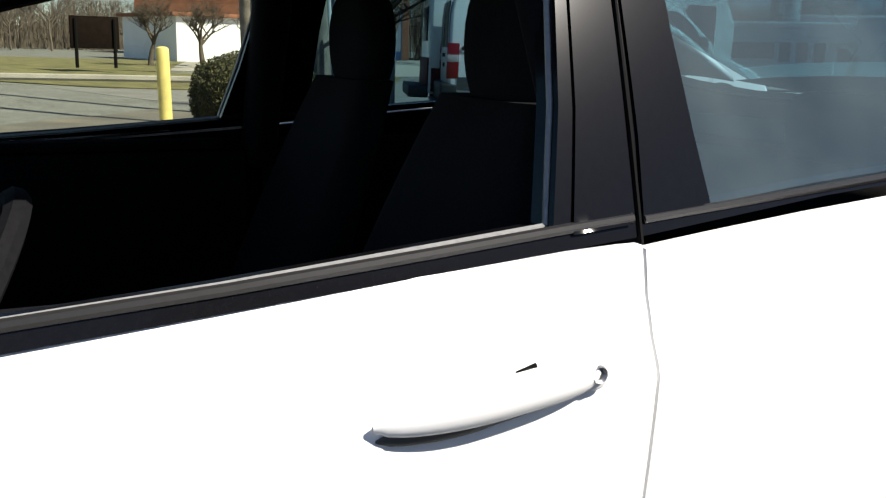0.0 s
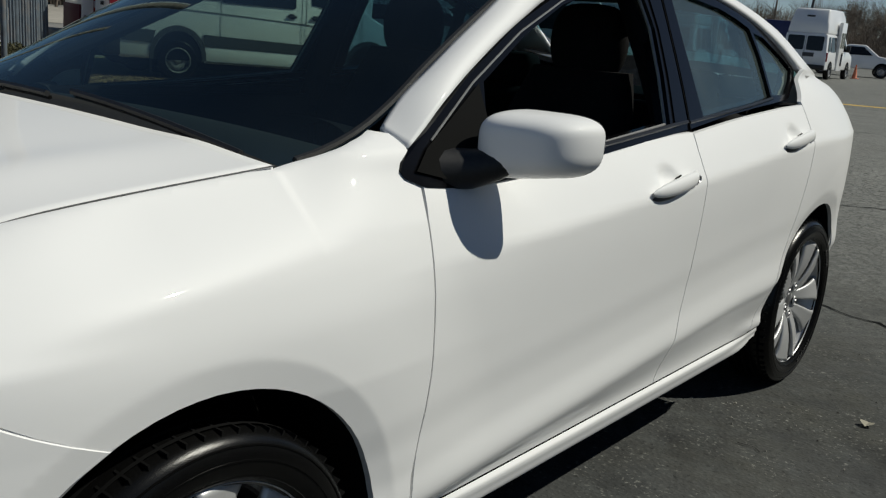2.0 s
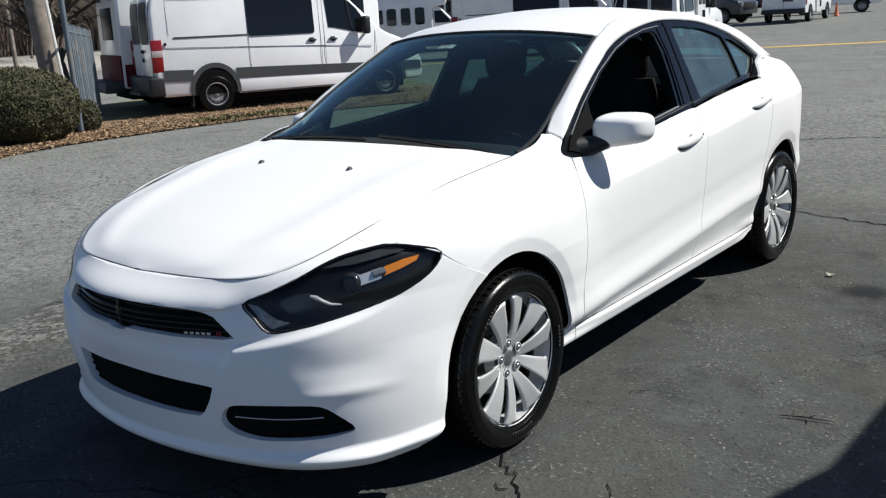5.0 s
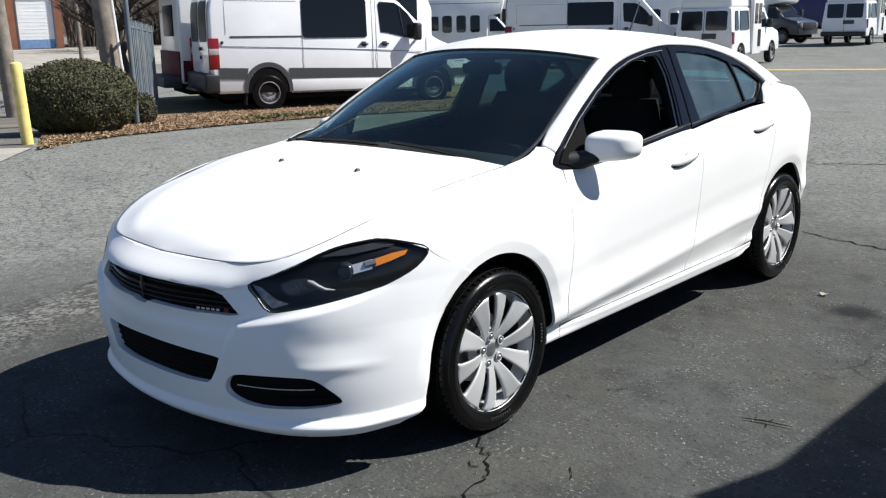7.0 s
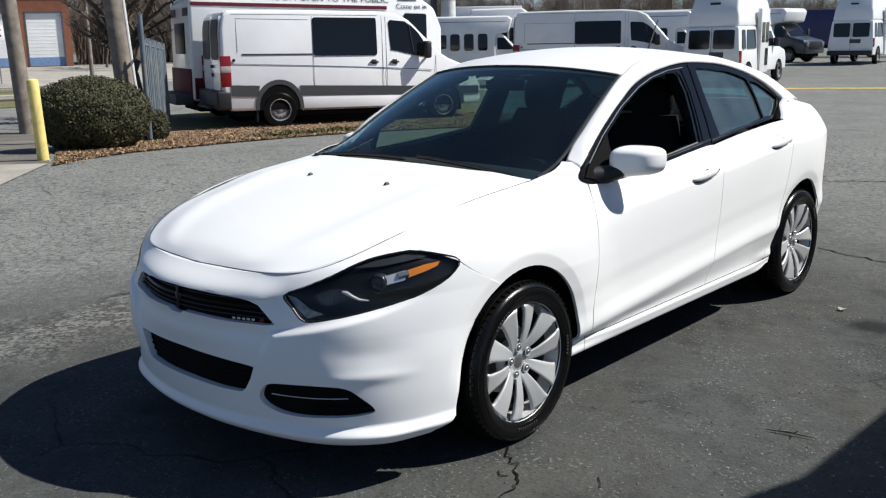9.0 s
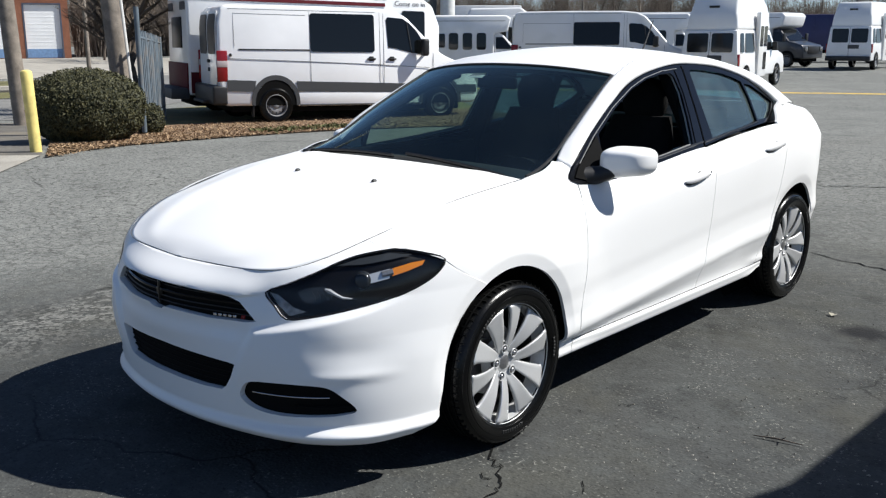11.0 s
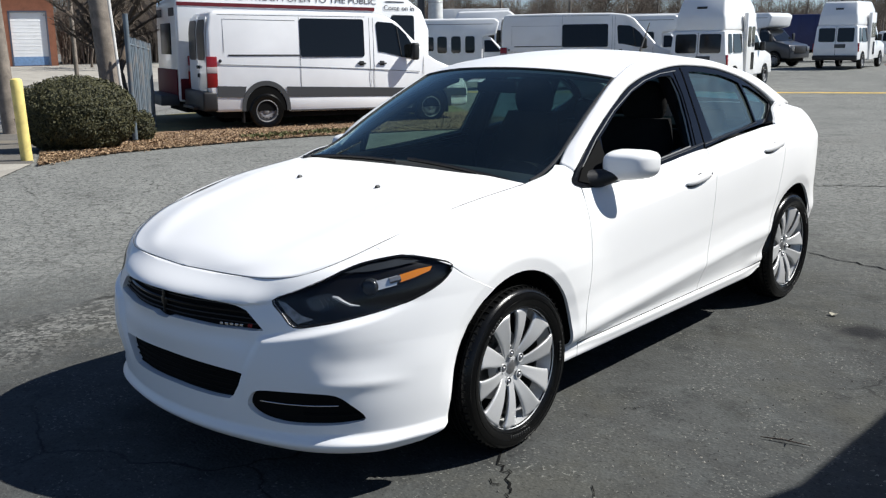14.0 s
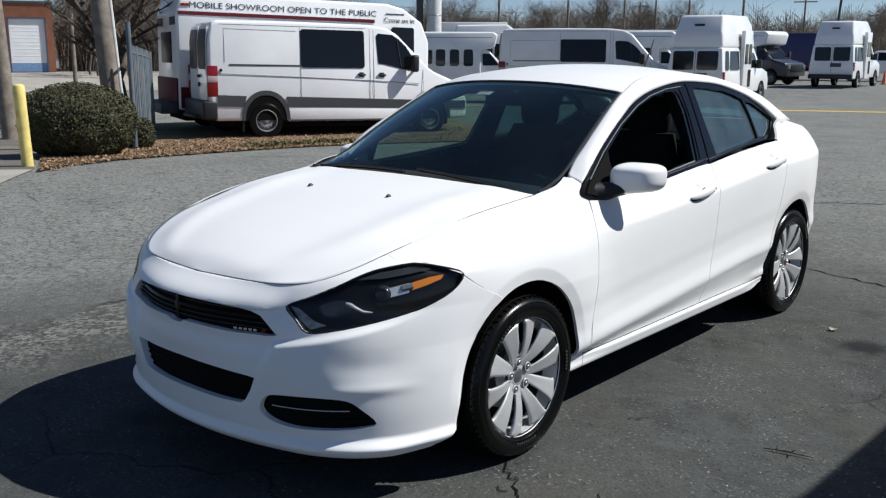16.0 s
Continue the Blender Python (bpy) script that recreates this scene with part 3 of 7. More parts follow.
def side_x(y, z):
    """Half the car's width at a length and a height."""
    x = flank(min(max(y, 0.0), 2.7), z)
    if y < 0:
        e = bluntness(z)
        x *= max(0.0, 1 - min(1.0, y / nose(z)) ** e) ** (1 / e)
    if y > 2.5:
        x *= max(0.0, 1 - min(1.0, (y - 2.5) / (tail(z) - 2.5)) ** 2.6) ** (1 / 2.6)
    x += flare(y, z)
    if -0.4 < y < 0.9 and z > 0.64:
        # the shoulder crease fades into a round fender
        b = belt(0.4)
        x += (curve(z, (0.64, flank(max(y, 0.0), 0.64)), (0.74, 0.838), (0.82, 0.823), (0.89, 0.797), (b, 0.758), (b + 0.06, 0.70)) - flank(max(y, 0.0), z)) * step(-0.38, -0.05, y) * (1 - step(0.25, 0.9, y))
    if y < 0.75:
        # the sill's edge dies away towards the front wheel
        x -= 0.010 * (1 - step(0.36, 0.75, y)) * math.exp(-(((z - 0.268) / 0.018) ** 2))
    if y > 2.0 and z < 0.42:
        # the sill's edge sweeps up into the quarter panel before the rear wheel
        k = step(2.06, 2.28, y)
        x += k * (0.010 * math.exp(-(((z - 0.312) / 0.026) ** 2)) - 0.009 * math.exp(-(((z - 0.268) / 0.018) ** 2)))
    for y0, z0 in ((1.418, 0.886), (2.321, 0.956)):
        x -= 0.018 * max(0.0, 1 - ((y - y0) / 0.066) ** 2 - ((z - z0) / 0.034) ** 2) ** 1.6
    return x


def front_point(th, z, out=0.0):
    """A point of the rounded front at the angle th (0: centre line, 90: flank)."""
    s, c = math.sin(radians(th)), math.cos(radians(th))
    e = 2 / bluntness(z)
    r = curve(z, (0.16, 0.80), (0.22, 0.835), (0.32, 0.842), (0.45, 0.837), (0.55, flank(0, 0.55))) + out if z < 0.55 else flank(0, z) + out
    yn = nose(z) - out
    y = yn * max(c, 0.0) ** e
    x = r * abs(s) ** e + flare(y, z) * step(0.2, 0.7, abs(s))
    # the middle of the nose stands forward
    y -= curve(z, (0.20, 0.028), (0.45, 0.030), (0.56, 0.052), (0.66, 0.052), (0.70, 0.042), (0.756, 0.0)) * (1 - step(0.02, 0.46, x))
    return Vector((math.copysign(x, s), y, z))


def glass_x(y, z):
    return curve(y, (0.4, 0.742), (0.55, 0.753), (0.8, 0.760), (1.5, 0.758), (2.2, 0.755), (2.8, 0.735)) - 0.42 * (z - 0.98) - 0.12 * max(0, z - 0.98) ** 2


def shield(u, v):
    """The windshield: u from -1 to 1 across, v from 0 (base) to 1 (top)."""
    low = Vector((0.675 * u, 0.245 + 0.0 * (1 - u * u), 0.965 + 0.045 * (1 - abs(u) ** 2.2)))
    high = Vector((0.57 * u, 1.00 + 0.09 * abs(u) ** 2.2, 1.393 - 0.036 * abs(u) ** 2.2))
    p = low.lerp(high, v)
    p.z += 0.035 * 4 * v * (1 - v) * (1 - 0.55 * u * u)
    # the sides bend back to the pillars
    side = path3(v, (0, 0.682, 0.250, 0.970), (0.1, 0.681, 0.345, 0.986), (0.2, 0.675, 0.445, 1.016), (0.3, 0.664, 0.535, 1.058), (0.45, 0.645, 0.655, 1.130), (0.7, 0.612, 0.850, 1.236), (1, 0.574, 1.080, 1.350))
    straight = Vector((0.675 - 0.105 * v, 0.245 + 0.845 * v, 0.965 + 0.392 * v + 0.063 * v * (1 - v)))
    bend = (side - straight) * abs(u) ** 4
    return p + Vector((math.copysign(bend.x, u), bend.y, bend.z))


def on_front(t, th, z):
    p = front_point(th, z)
    return (t, p.x, p.y, p.z)


SEAM = (on_front(0, 0, 0.756), on_front(0.2, 18, 0.760), on_front(0.35, 29, 0.771), on_front(0.48, 38, 0.808), on_front(0.6, 45, 0.852), (0.7, 0.652, -0.31, 0.902), (0.8, 0.668, -0.14, 0.938), (1, 0.69, 0.235, 0.978))
SPINE = ((0, 0, SEAM[0][2], 0.756), (0.2, 0, -0.80, 0.800), (0.35, 0, -0.70, 0.838), (0.48, 0, -0.57, 0.875), (0.6, 0, -0.43, 0.908), (0.8, 0, -0.11, 0.968), (1, 0, 0.205, 1.003))


def hood_at(u, t):
    """The hood: t from the front edge to the rear, u from -1 to 1 across."""
    a, b = path3(t, *SPINE), path3(t, *SEAM)
    k = abs(u)
    p = Vector((b.x * u, a.y + (b.y - a.y) * k**2, a.z + (b.z - a.z) * k**2.2))
    ridge = math.exp(-(((k - 0.74) / 0.13) ** 2)) * step(0.12, 0.45, t) * (1 - 0.6 * step(0.8, 1.0, t))
    p.z += 0.012 * ridge
    return p


def columns(ys, low, high, nv, where, shift=None):
    """A panel made of columns between low(y) and high(y); where(y, z) gives its x."""
    bm = bmesh.new()
    rows = []
    for y in ys:
        a, b = low(y), high(y)
        row = []
        for j in range(nv + 1):
            z = a + (b - a) * j / nv
            yy = y + (shift(y, z) if shift else 0)
            row.append(bm.verts.new((where(yy, z), yy, z)))
        rows.append(row)
    for a, b in zip(rows, rows[1:]):
        for j in range(nv):
            bm.faces.new((a[j], b[j], b[j + 1], a[j + 1]))
    bmesh.ops.remove_doubles(bm, verts=bm.verts, dist=1e-5)
    bmesh.ops.dissolve_degenerate(bm, dist=1e-5, edges=bm.edges)
    return bm


def spread(a, b, n, ends=0.0):
    """n + 1 numbers from a to b, denser at both ends where ends is above 0."""
    return [a + (b - a) * ((1 - ends) * k / n + ends * (0.5 - 0.5 * math.cos(math.pi * k / n))) for k in range(n + 1)]


def flip(bm):
    """The same on the car's other side."""
    return moved(bm, Matrix.Diagonal((-1, 1, 1, 1)))


def inside(pts, poly):
    """Which of the points lie inside the outline."""
    hit = np.zeros(len(pts), bool)
    for (x0, y0), (x1, y1) in zip(poly, poly[1:] + poly[:1]):
        if y0 != y1:
            hit ^= ((y0 > pts[:, 1]) != (y1 > pts[:, 1])) & (pts[:, 0] < (x1 - x0) * (pts[:, 1] - y0) / (y1 - y0) + x0)
    return hit


def clearance(pts, poly):
    """The distance of each point from the outline."""
    best = np.full(len(pts), 1e9)
    for a, b in zip(poly, poly[1:] + poly[:1]):
        a, b = np.array(a), np.array(b)
        d = b - a
        t = np.clip(((pts - a) @ d) / max(d @ d, 1e-12), 0, 1)
        best = np.minimum(best, np.hypot(*(pts - a - t[:, None] * d).T))
    return best


def cut_sheet(us, vs, where, holes, keep=None, lip=0.0, inward=None):
    """A sheet over the plane (u, v) inside the outline keep, with holes cut along outlines, all edges turned inward by lip; where(u, v) places it."""
    du, dv = us[1] - us[0], vs[1] - vs[0]
    loops = []
    for poly in ([keep] if keep else []) + holes:
        fine = []
        for a, b in zip(poly, poly[1:] + poly[:1]):
            n = max(1, round(math.hypot((b[0] - a[0]) / du, (b[1] - a[1]) / dv)))
            fine += [((a[0] + (b[0] - a[0]) * k / n) / du, (a[1] + (b[1] - a[1]) * k / n) / dv) for k in range(n)]
        loops.append(fine)
    pts = np.array([(u / du, v / dv) for u in us for v in vs])
    good = np.ones(len(pts), bool)
    for n, loop in enumerate(loops):
        good &= clearance(pts, loop) > 0.45
        good &= inside(pts, loop) if keep and n == 0 else ~inside(pts, loop)
    verts = [Vector(p) for p in pts[good]]
    edges = []
    for loop in loops:
        k = len(verts)
        verts += [Vector(p) for p in loop]
        edges += [(k + i, k + (i + 1) % len(loop)) for i in range(len(loop))]
    flat, _, faces, *_ = geometry.delaunay_2d_cdt(verts, edges, [], 0, 1e-4)
    mid = np.array([[sum(flat[i][c] for i in f) / len(f) for c in (0, 1)] for f in faces])
    stay = np.ones(len(faces), bool)
    for n, loop in enumerate(loops):
        stay &= inside(mid, loop) if keep and n == 0 else ~inside(mid, loop)
    bm = bmesh.new()
    made = [bm.verts.new(where(p[0] * du, p[1] * dv)) for p in flat]
    for f, ok in zip(faces, stay):
        if ok:
            bm.faces.new([made[i] for i in f])
    bmesh.ops.delete(bm, geom=[v for v in bm.verts if not v.link_faces], context="VERTS")
    if lip:
        rim = [e for e in bm.edges if e.is_boundary]
        turned = bmesh.ops.extrude_edge_only(bm, edges=rim)
        for v in turned["geom"]:
            if isinstance(v, bmesh.types.BMVert):
                v.co += inward(v.co) * lip
    return bm


def fill_sheet(poly, where, nu=24, nv=10):
    """A sheet that fills the outline poly of the plane (u, v)."""
    u0, u1 = min(p[0] for p in poly), max(p[0] for p in poly)
    v0, v1 = min(p[1] for p in poly), max(p[1] for p in poly)
    return cut_sheet([u0 + (u1 - u0) * k / nu for k in range(nu + 1)], [v0 + (v1 - v0) * k / nv for k in range(nv + 1)], where, [], keep=poly)


def smooth_loop(pts, n=6):
    """A closed Catmull-Rom loop through 2D points."""
    out = []
    m = len(pts)
    for i in range(m):
        p0, p1, p2, p3 = (pts[(i + k - 1) % m] for k in range(4))
        for k in range(n):
            t = k / n
            out.append(tuple(0.5 * (2 * p1[c] + (p2[c] - p0[c]) * t + (2 * p0[c] - 5 * p1[c] + 4 * p2[c] - p3[c]) * t * t + (3 * p1[c] - p0[c] - 3 * p2[c] + p3[c]) * t**3) for c in (0, 1)))
    return out


car = thing("car", label="white four-door sedan with black window trim parked on asphalt", category="car")


# -- front: bumper with grille, lower intake and fog lamp openings, in angle and height
def angle_of(x, z):
    """The angle at which the front is x wide at a height."""
    lo, hi = 0.0, 90.0
    for _ in range(24):
        mid = (lo + hi) / 2
        lo, hi = (mid, hi) if front_point(mid, z).x < abs(x) else (lo, mid)
    return lo if x >= 0 else -lo


def on_face(*pts):
    """An outline on the front, from half-widths and heights."""
    return [(angle_of(x + 0.012 * step(0.3, 0.5, x) * (1 - step(0.45, 0.66, z)), z), z) for x, z in pts]


def mirrored(poly):
    return [(-a, b) for a, b in poly][::-1]


def both_sides(half):
    """A closed outline from its half, which runs from the centre line's top to its bottom."""
    return half + [(-a, b) for a, b in half[::-1] if a > 0.01]


GRILLE = both_sides(on_face((0, 0.690), (0.15, 0.688), (0.26, 0.682), (0.335, 0.672), (0.372, 0.660), (0.405, 0.632), (0.437, 0.600), (0.40, 0.594), (0.25, 0.593), (0.12, 0.600), (0.050, 0.602), (0.028, 0.590), (0, 0.589)))
INTAKE = both_sides(on_face((0, 0.459), (0.18, 0.454), (0.33, 0.446), (0.356, 0.442), (0.338, 0.397), (0.312, 0.356), (0.290, 0.340), (0.20, 0.336), (0, 0.338)))
FOG = smooth_loop(on_face((0.366, 0.330), (0.385, 0.375), (0.42, 0.396), (0.50, 0.402), (0.58, 0.401), (0.640, 0.392), (0.675, 0.355), (0.702, 0.303), (0.665, 0.288), (0.58, 0.282), (0.47, 0.281), (0.40, 0.296)), 3)
LAMP = smooth_loop(on_face((0.452, 0.699), (0.49, 0.655), (0.532, 0.615), (0.60, 0.622), (0.674, 0.641), (0.733, 0.662), (0.777, 0.687), (0.811, 0.729), (0.818, 0.781), (0.775, 0.809), (0.717, 0.824), (0.657, 0.813), (0.62, 0.793), (0.584, 0.767), (0.52, 0.732)), 3)
# the other side's pocket is a little narrower
FOG_FAR = [(-a, b) for a, b in smooth_loop(on_face((0.435, 0.330), (0.45, 0.375), (0.48, 0.396), (0.53, 0.402), (0.58, 0.401), (0.640, 0.392), (0.675, 0.355), (0.702, 0.303), (0.665, 0.288), (0.60, 0.282), (0.53, 0.281), (0.46, 0.296)), 3)][::-1]
ARCH_R = 0.378


def skin(th, z):
    """The bumper's skin: nose lip, recessed middle, ledge under the lamp, hollow over the fog lamp, chin shelf."""
    t = abs(th)
    x = abs(front_point(t, z).x)
    fade = 1 - step(42, 66, t)
    lamp_low = curve(t, (24, 0.590), (33, 0.611), (47, 0.644), (55, 0.664), (62, 0.690))
    inner = curve(z, (0.40, 0.350), (0.44, 0.362), (0.60, 0.436), (0.63, 0.450))
    corner = step(inner - 0.014, inner + 0.024, x) * fade
    # the shelf over the chin
    out = (0.036 - 0.014 * step(50, 66, t) - 0.012 * step(66, 82, t)) * (1 - step(0.206, 0.252, z))
    # the ledge below the lamp and the slope under it
    out += 0.019 * corner * step(0.26, lamp_low - 0.030, z) * (1 - step(lamp_low - 0.030, lamp_low - 0.003, z))
    # the hollow that runs back from over the fog lamp
    out -= 0.007 * math.exp(-(((z - 0.500) / 0.045) ** 2)) * step(33, 46, t) * (1 - step(50, 68, t))
    out += 0.005 * math.exp(-(((z - 0.425) / 0.022) ** 2)) * step(33, 42, t) * (1 - step(52, 68, t))
    # under and over the grille
    out -= 0.012 * math.exp(-(((z - 0.565) / 0.035) ** 2)) * (1 - step(0.34, 0.44, x))
    brow = curve(x, (0, 0.690), (0.15, 0.688), (0.26, 0.683), (0.36, 0.681), (0.45, 0.692))
    out += 0.018 * step(brow - 0.006, brow + 0.004, z) * (1 - step(brow + 0.004, 0.756, z)) * (1 - step(0.35, 0.47, x))
    return front_point(th, z, out)


def edge_angle(z):
    """The angle at which the bumper ends at the wheel arch."""
    y = -math.sqrt(max(0.0, ARCH_R**2 - (z - 0.315) ** 2)) if z > 0.33 else -ARCH_R - 0.16 * (0.33 - z)
    return math.degrees(math.acos(min(1.0, (y / nose(z)) ** (bluntness(z) / 2))))


# the corner where the bumper, the fender and the arch meet, and where bumper, fender and lamp tip meet
JOIN_Z = 0.66
TIP = on_face((0.818, 0.781))[0]
HALF_EDGE = [(0, 0.182), (30, 0.176), (54, 0.174), (66, 0.180), (edge_angle(0.20) - 5, 0.190), (edge_angle(0.21) - 1, 0.202)] + [(edge_angle(z), z) for z in (0.215, 0.25, 0.30, 0.35, 0.40, 0.45, 0.50, 0.55, 0.60, 0.63, JOIN_Z)]
HALF_EDGE += [(TIP[0] + (edge_angle(JOIN_Z) - TIP[0]) * k, TIP[1] - 0.004 + (JOIN_Z - TIP[1] + 0.004) * k) for k in (0.66, 0.33)] + [(TIP[0] - 0.2, TIP[1] - 0.003)]
TOP_EDGE = [(45.5, 0.852), (41.5, 0.828), (38, 0.806), (33.5, 0.7855), (29, 0.7695), (23.5, 0.763), (18, 0.7585), (9, 0.7555), (0, 0.7545)]
# round the outside of the lamp, a little above its edge
LAMP_TOP = [(a + 0.5, b + 0.0045) for a, b in on_face((0.775, 0.809), (0.717, 0.824), (0.690, 0.822))]


def bumper_outline():
    half = HALF_EDGE + [LAMP_TOP[-1]] + TOP_EDGE[:-1]
    return half + [TOP_EDGE[-1]] + [(-a, b) for a, b in half[::-1] if a > 0.01]


us = [-92 + 0.7 * k for k in range(264)]
vs = [0.165 + 0.0048 * k for k in range(146)]
inward = lambda co: Vector((-co.x * 0.5, 0.8, 0)).normalized()
bumper = part("front_bumper", cut_sheet(us, vs, skin, [GRILLE, INTAKE, FOG, FOG_FAR, LAMP, mirrored(LAMP)], keep=bumper_outline(), lip=0.03, inward=inward), PAINT, car, "white painted bumper with large openings", sharp=35)


def sunk(depth):
    return lambda th, z: skin(th, z) + inward(skin(th, z)) * depth


part("upper_grille", fill_sheet(GRILLE, sunk(0.026), 60, 12), DARK, bumper, "black grille with slim bars")
part("lower_intake", fill_sheet(INTAKE, sunk(0.026), 50, 12), DARK, bumper, "black lower air intake")
for zz, r, mat in ((0.653, 0.006, GLOSS_BLACK), (0.672, 0.0025, BLACK), (0.634, 0.0025, BLACK), (0.617, 0.0025, BLACK)):
    part("grille_bar", tube([skin(t, zz - 0.00001 * t * t) + inward(skin(t, zz)) * 0.018 for t in range(-27, 28, 3)], r, 6), mat, bumper)
part("grille_emblem", moved(join(box(-0.020, 0.020, -0.001, 0.010, -0.016, 0.016, 0.007), box(-0.008, 0.008, -0.002, 0.010, -0.046, 0.040, 0.004)), Matrix.Translation(skin(0, 0.645) + Vector((0, 0.014, 0)))), GLOSS_BLACK, bumper, "small black crosshair emblem")
for k in range(5):
    zz = 0.345 + 0.02 * k
    part("intake_slat", tube([skin(t, zz) + inward(skin(t, zz)) * 0.024 for t in range(-14, 15, 4)], 0.004, 5), DARK, bumper)
# the maker's letters as plain chrome bars, with a red stripe pair
for k in range(5):
    t = 13.0 + 1.25 * k
    p = skin(t, 0.610) + inward(skin(t, 0.610)) * 0.001
    part("badge_bar", moved(box(-0.0062, 0.0062, -0.002, 0.002, -0.0042, 0.0042, 0.001, 1), Matrix.Translation(p) @ pose(0, 0, 0, 0, 0, 22)), CHROME, bumper)
for k in range(2):
    t = 20.0 + 0.6 * k
    p = skin(t, 0.611) + inward(skin(t, 0.611)) * 0.001
    part("badge_stripe", moved(box(-0.003, 0.003, -0.002, 0.002, -0.007, 0.007, 0.001, 1), Matrix.Translation(p) @ pose(0, 0, 0, 0, 18, 26)), RED, bumper)

for s in (1, -1):
    poly = FOG if s > 0 else FOG_FAR
    fog = part("fog_lamp_pocket", fill_sheet(poly, sunk(0.024), 24, 10), DARK, bumper, "black fog lamp pocket with a chrome strip")
    part("chrome_strip", tube([skin(s * t, 0.352) + inward(skin(s * t, 0.352)) * 0.010 for t in (angle_of(x, 0.352) for x in spread(0.415 if s > 0 else 0.48, 0.655, 12))], 0.0020, 6), CHROME, fog, "thin chrome strip")
    part("pocket_rib", tube([skin(s * t, 0.315) + inward(skin(s * t, 0.315)) * 0.014 for t in range(32 if s > 0 else 38, 56, 3)], 0.005, 6), DARK, fog)

    # headlight: dark housing, lamps behind a clear cover
    poly = LAMP if s > 0 else mirrored(LAMP)
    lamp = part("headlight", fill_sheet(poly, sunk(0.026), 40, 16), LAMP_BLACK, car, "dark swept-back headlight with amber corner")

    def bay(th, z, d):
        return skin(s * th, z) + inward(skin(s * th, z)) * d

    part("amber_reflector", fill_sheet([(s * a, b) for a, b in on_face((0.748, 0.744), (0.772, 0.757), (0.790, 0.772), (0.790, 0.786), (0.77, 0.782), (0.743, 0.769))], lambda a, b: skin(a, b) + inward(skin(a, b)) * 0.012, 10, 6), AMBER, lamp, "amber side reflector")
    part("projector_lens", lathe([(0.0, 0.008), (0.016, 0.006), (0.025, 0.001), (0.029, -0.006), (0.031, -0.02)], 24, "z"), LENS_GREY, lamp, "round projector lens").matrix_basis = Matrix.Translation(bay(angle_of(0.692, 0.735), 0.735, 0.016)) @ Vector((0.42 * s, -0.9, 0.1)).to_track_quat("Z", "Y").to_matrix().to_4x4()
    part("projector_ring", tube([Vector((0.032 * math.cos(a), 0.032 * math.sin(a), 0)) for a in (2 * math.pi * k / 24 for k in range(24))], 0.0014, 6, closed=True), LENS_GREY, lamp).matrix_basis = Matrix.Translation(bay(angle_of(0.692, 0.735), 0.735, 0.014)) @ Vector((0.42 * s, -0.9, 0.1)).to_track_quat("Z", "Y").to_matrix().to_4x4()
    part("chrome_tube", tube([bay(angle_of(x, z), z, 0.014) for x, z in ((0.728, 0.752), (0.736, 0.755), (0.746, 0.758))], 0.011, 8), STEEL, lamp)
    part("chrome_blade", tube([bay(angle_of(x, z), z, 0.010) for x, z in ((0.618, 0.713), (0.630, 0.708), (0.645, 0.696), (0.662, 0.684), (0.682, 0.680))], [0.004, 0.008, 0.006, 0.005, 0.002], 6), BLADE, lamp, "curved chrome blade")
    part("inner_bowl", fill_sheet([(s * a, b) for a, b in on_face((0.545, 0.7), (0.575, 0.716), (0.61, 0.72), (0.635, 0.705), (0.63, 0.68), (0.6, 0.662), (0.565, 0.668))], lambda a, b: skin(a, b) + inward(skin(a, b)) * 0.020, 12, 8), LENS_GREY, lamp)
    part("ribbed_reflector", fill_sheet([(s * a, b) for a, b in on_face((0.462, 0.696), (0.49, 0.69), (0.545, 0.652), (0.58, 0.64), (0.536, 0.624), (0.5, 0.655))], lambda a, b: skin(a, b) + inward(skin(a, b)) * 0.014, 10, 8), LENS_WHITE, lamp, "ribbed pale reflector")
    part("upper_band", fill_sheet([(s * a, b) for a, b in on_face((0.62, 0.784), (0.66, 0.803), (0.712, 0.815), (0.76, 0.806), (0.735, 0.798), (0.68, 0.786))], lambda a, b: skin(a, b) + inward(skin(a, b)) * 0.010, 12, 6), LENS_GREY, lamp)
    for n in range(4):
        part("reflector_rib", tube([bay(angle_of(x + 0.013 * n, z), z, 0.012) for x, z in ((0.585, 0.706), (0.596, 0.690), (0.600, 0.674))], 0.0016, 5), LENS_GREY, lamp)
    part("silver_block", fill_sheet([(s * a, b) for a, b in on_face((0.708, 0.725), (0.745, 0.738), (0.739, 0.769), (0.704, 0.756))], lambda a, b: skin(a, b) + inward(skin(a, b)) * 0.011, 6, 6), BLADE, lamp, "silver block beside the amber reflector")
    part("lamp_gasket", join(tube([skin(a, b) + inward(skin(a, b)) * 0.004 for a, b in poly], 0.0040, 6, closed=True), tube([skin(a, b) + inward(skin(a, b)) * 0.018 for a, b in poly], 0.006, 6, closed=True)), LAMP_BLACK, lamp, "black gasket")
    cover = part("lamp_cover", fill_sheet(poly, sunk(-0.001), 40, 16), LAMP_GLASS, lamp, "clear cover")
    cover.visible_shadow = False

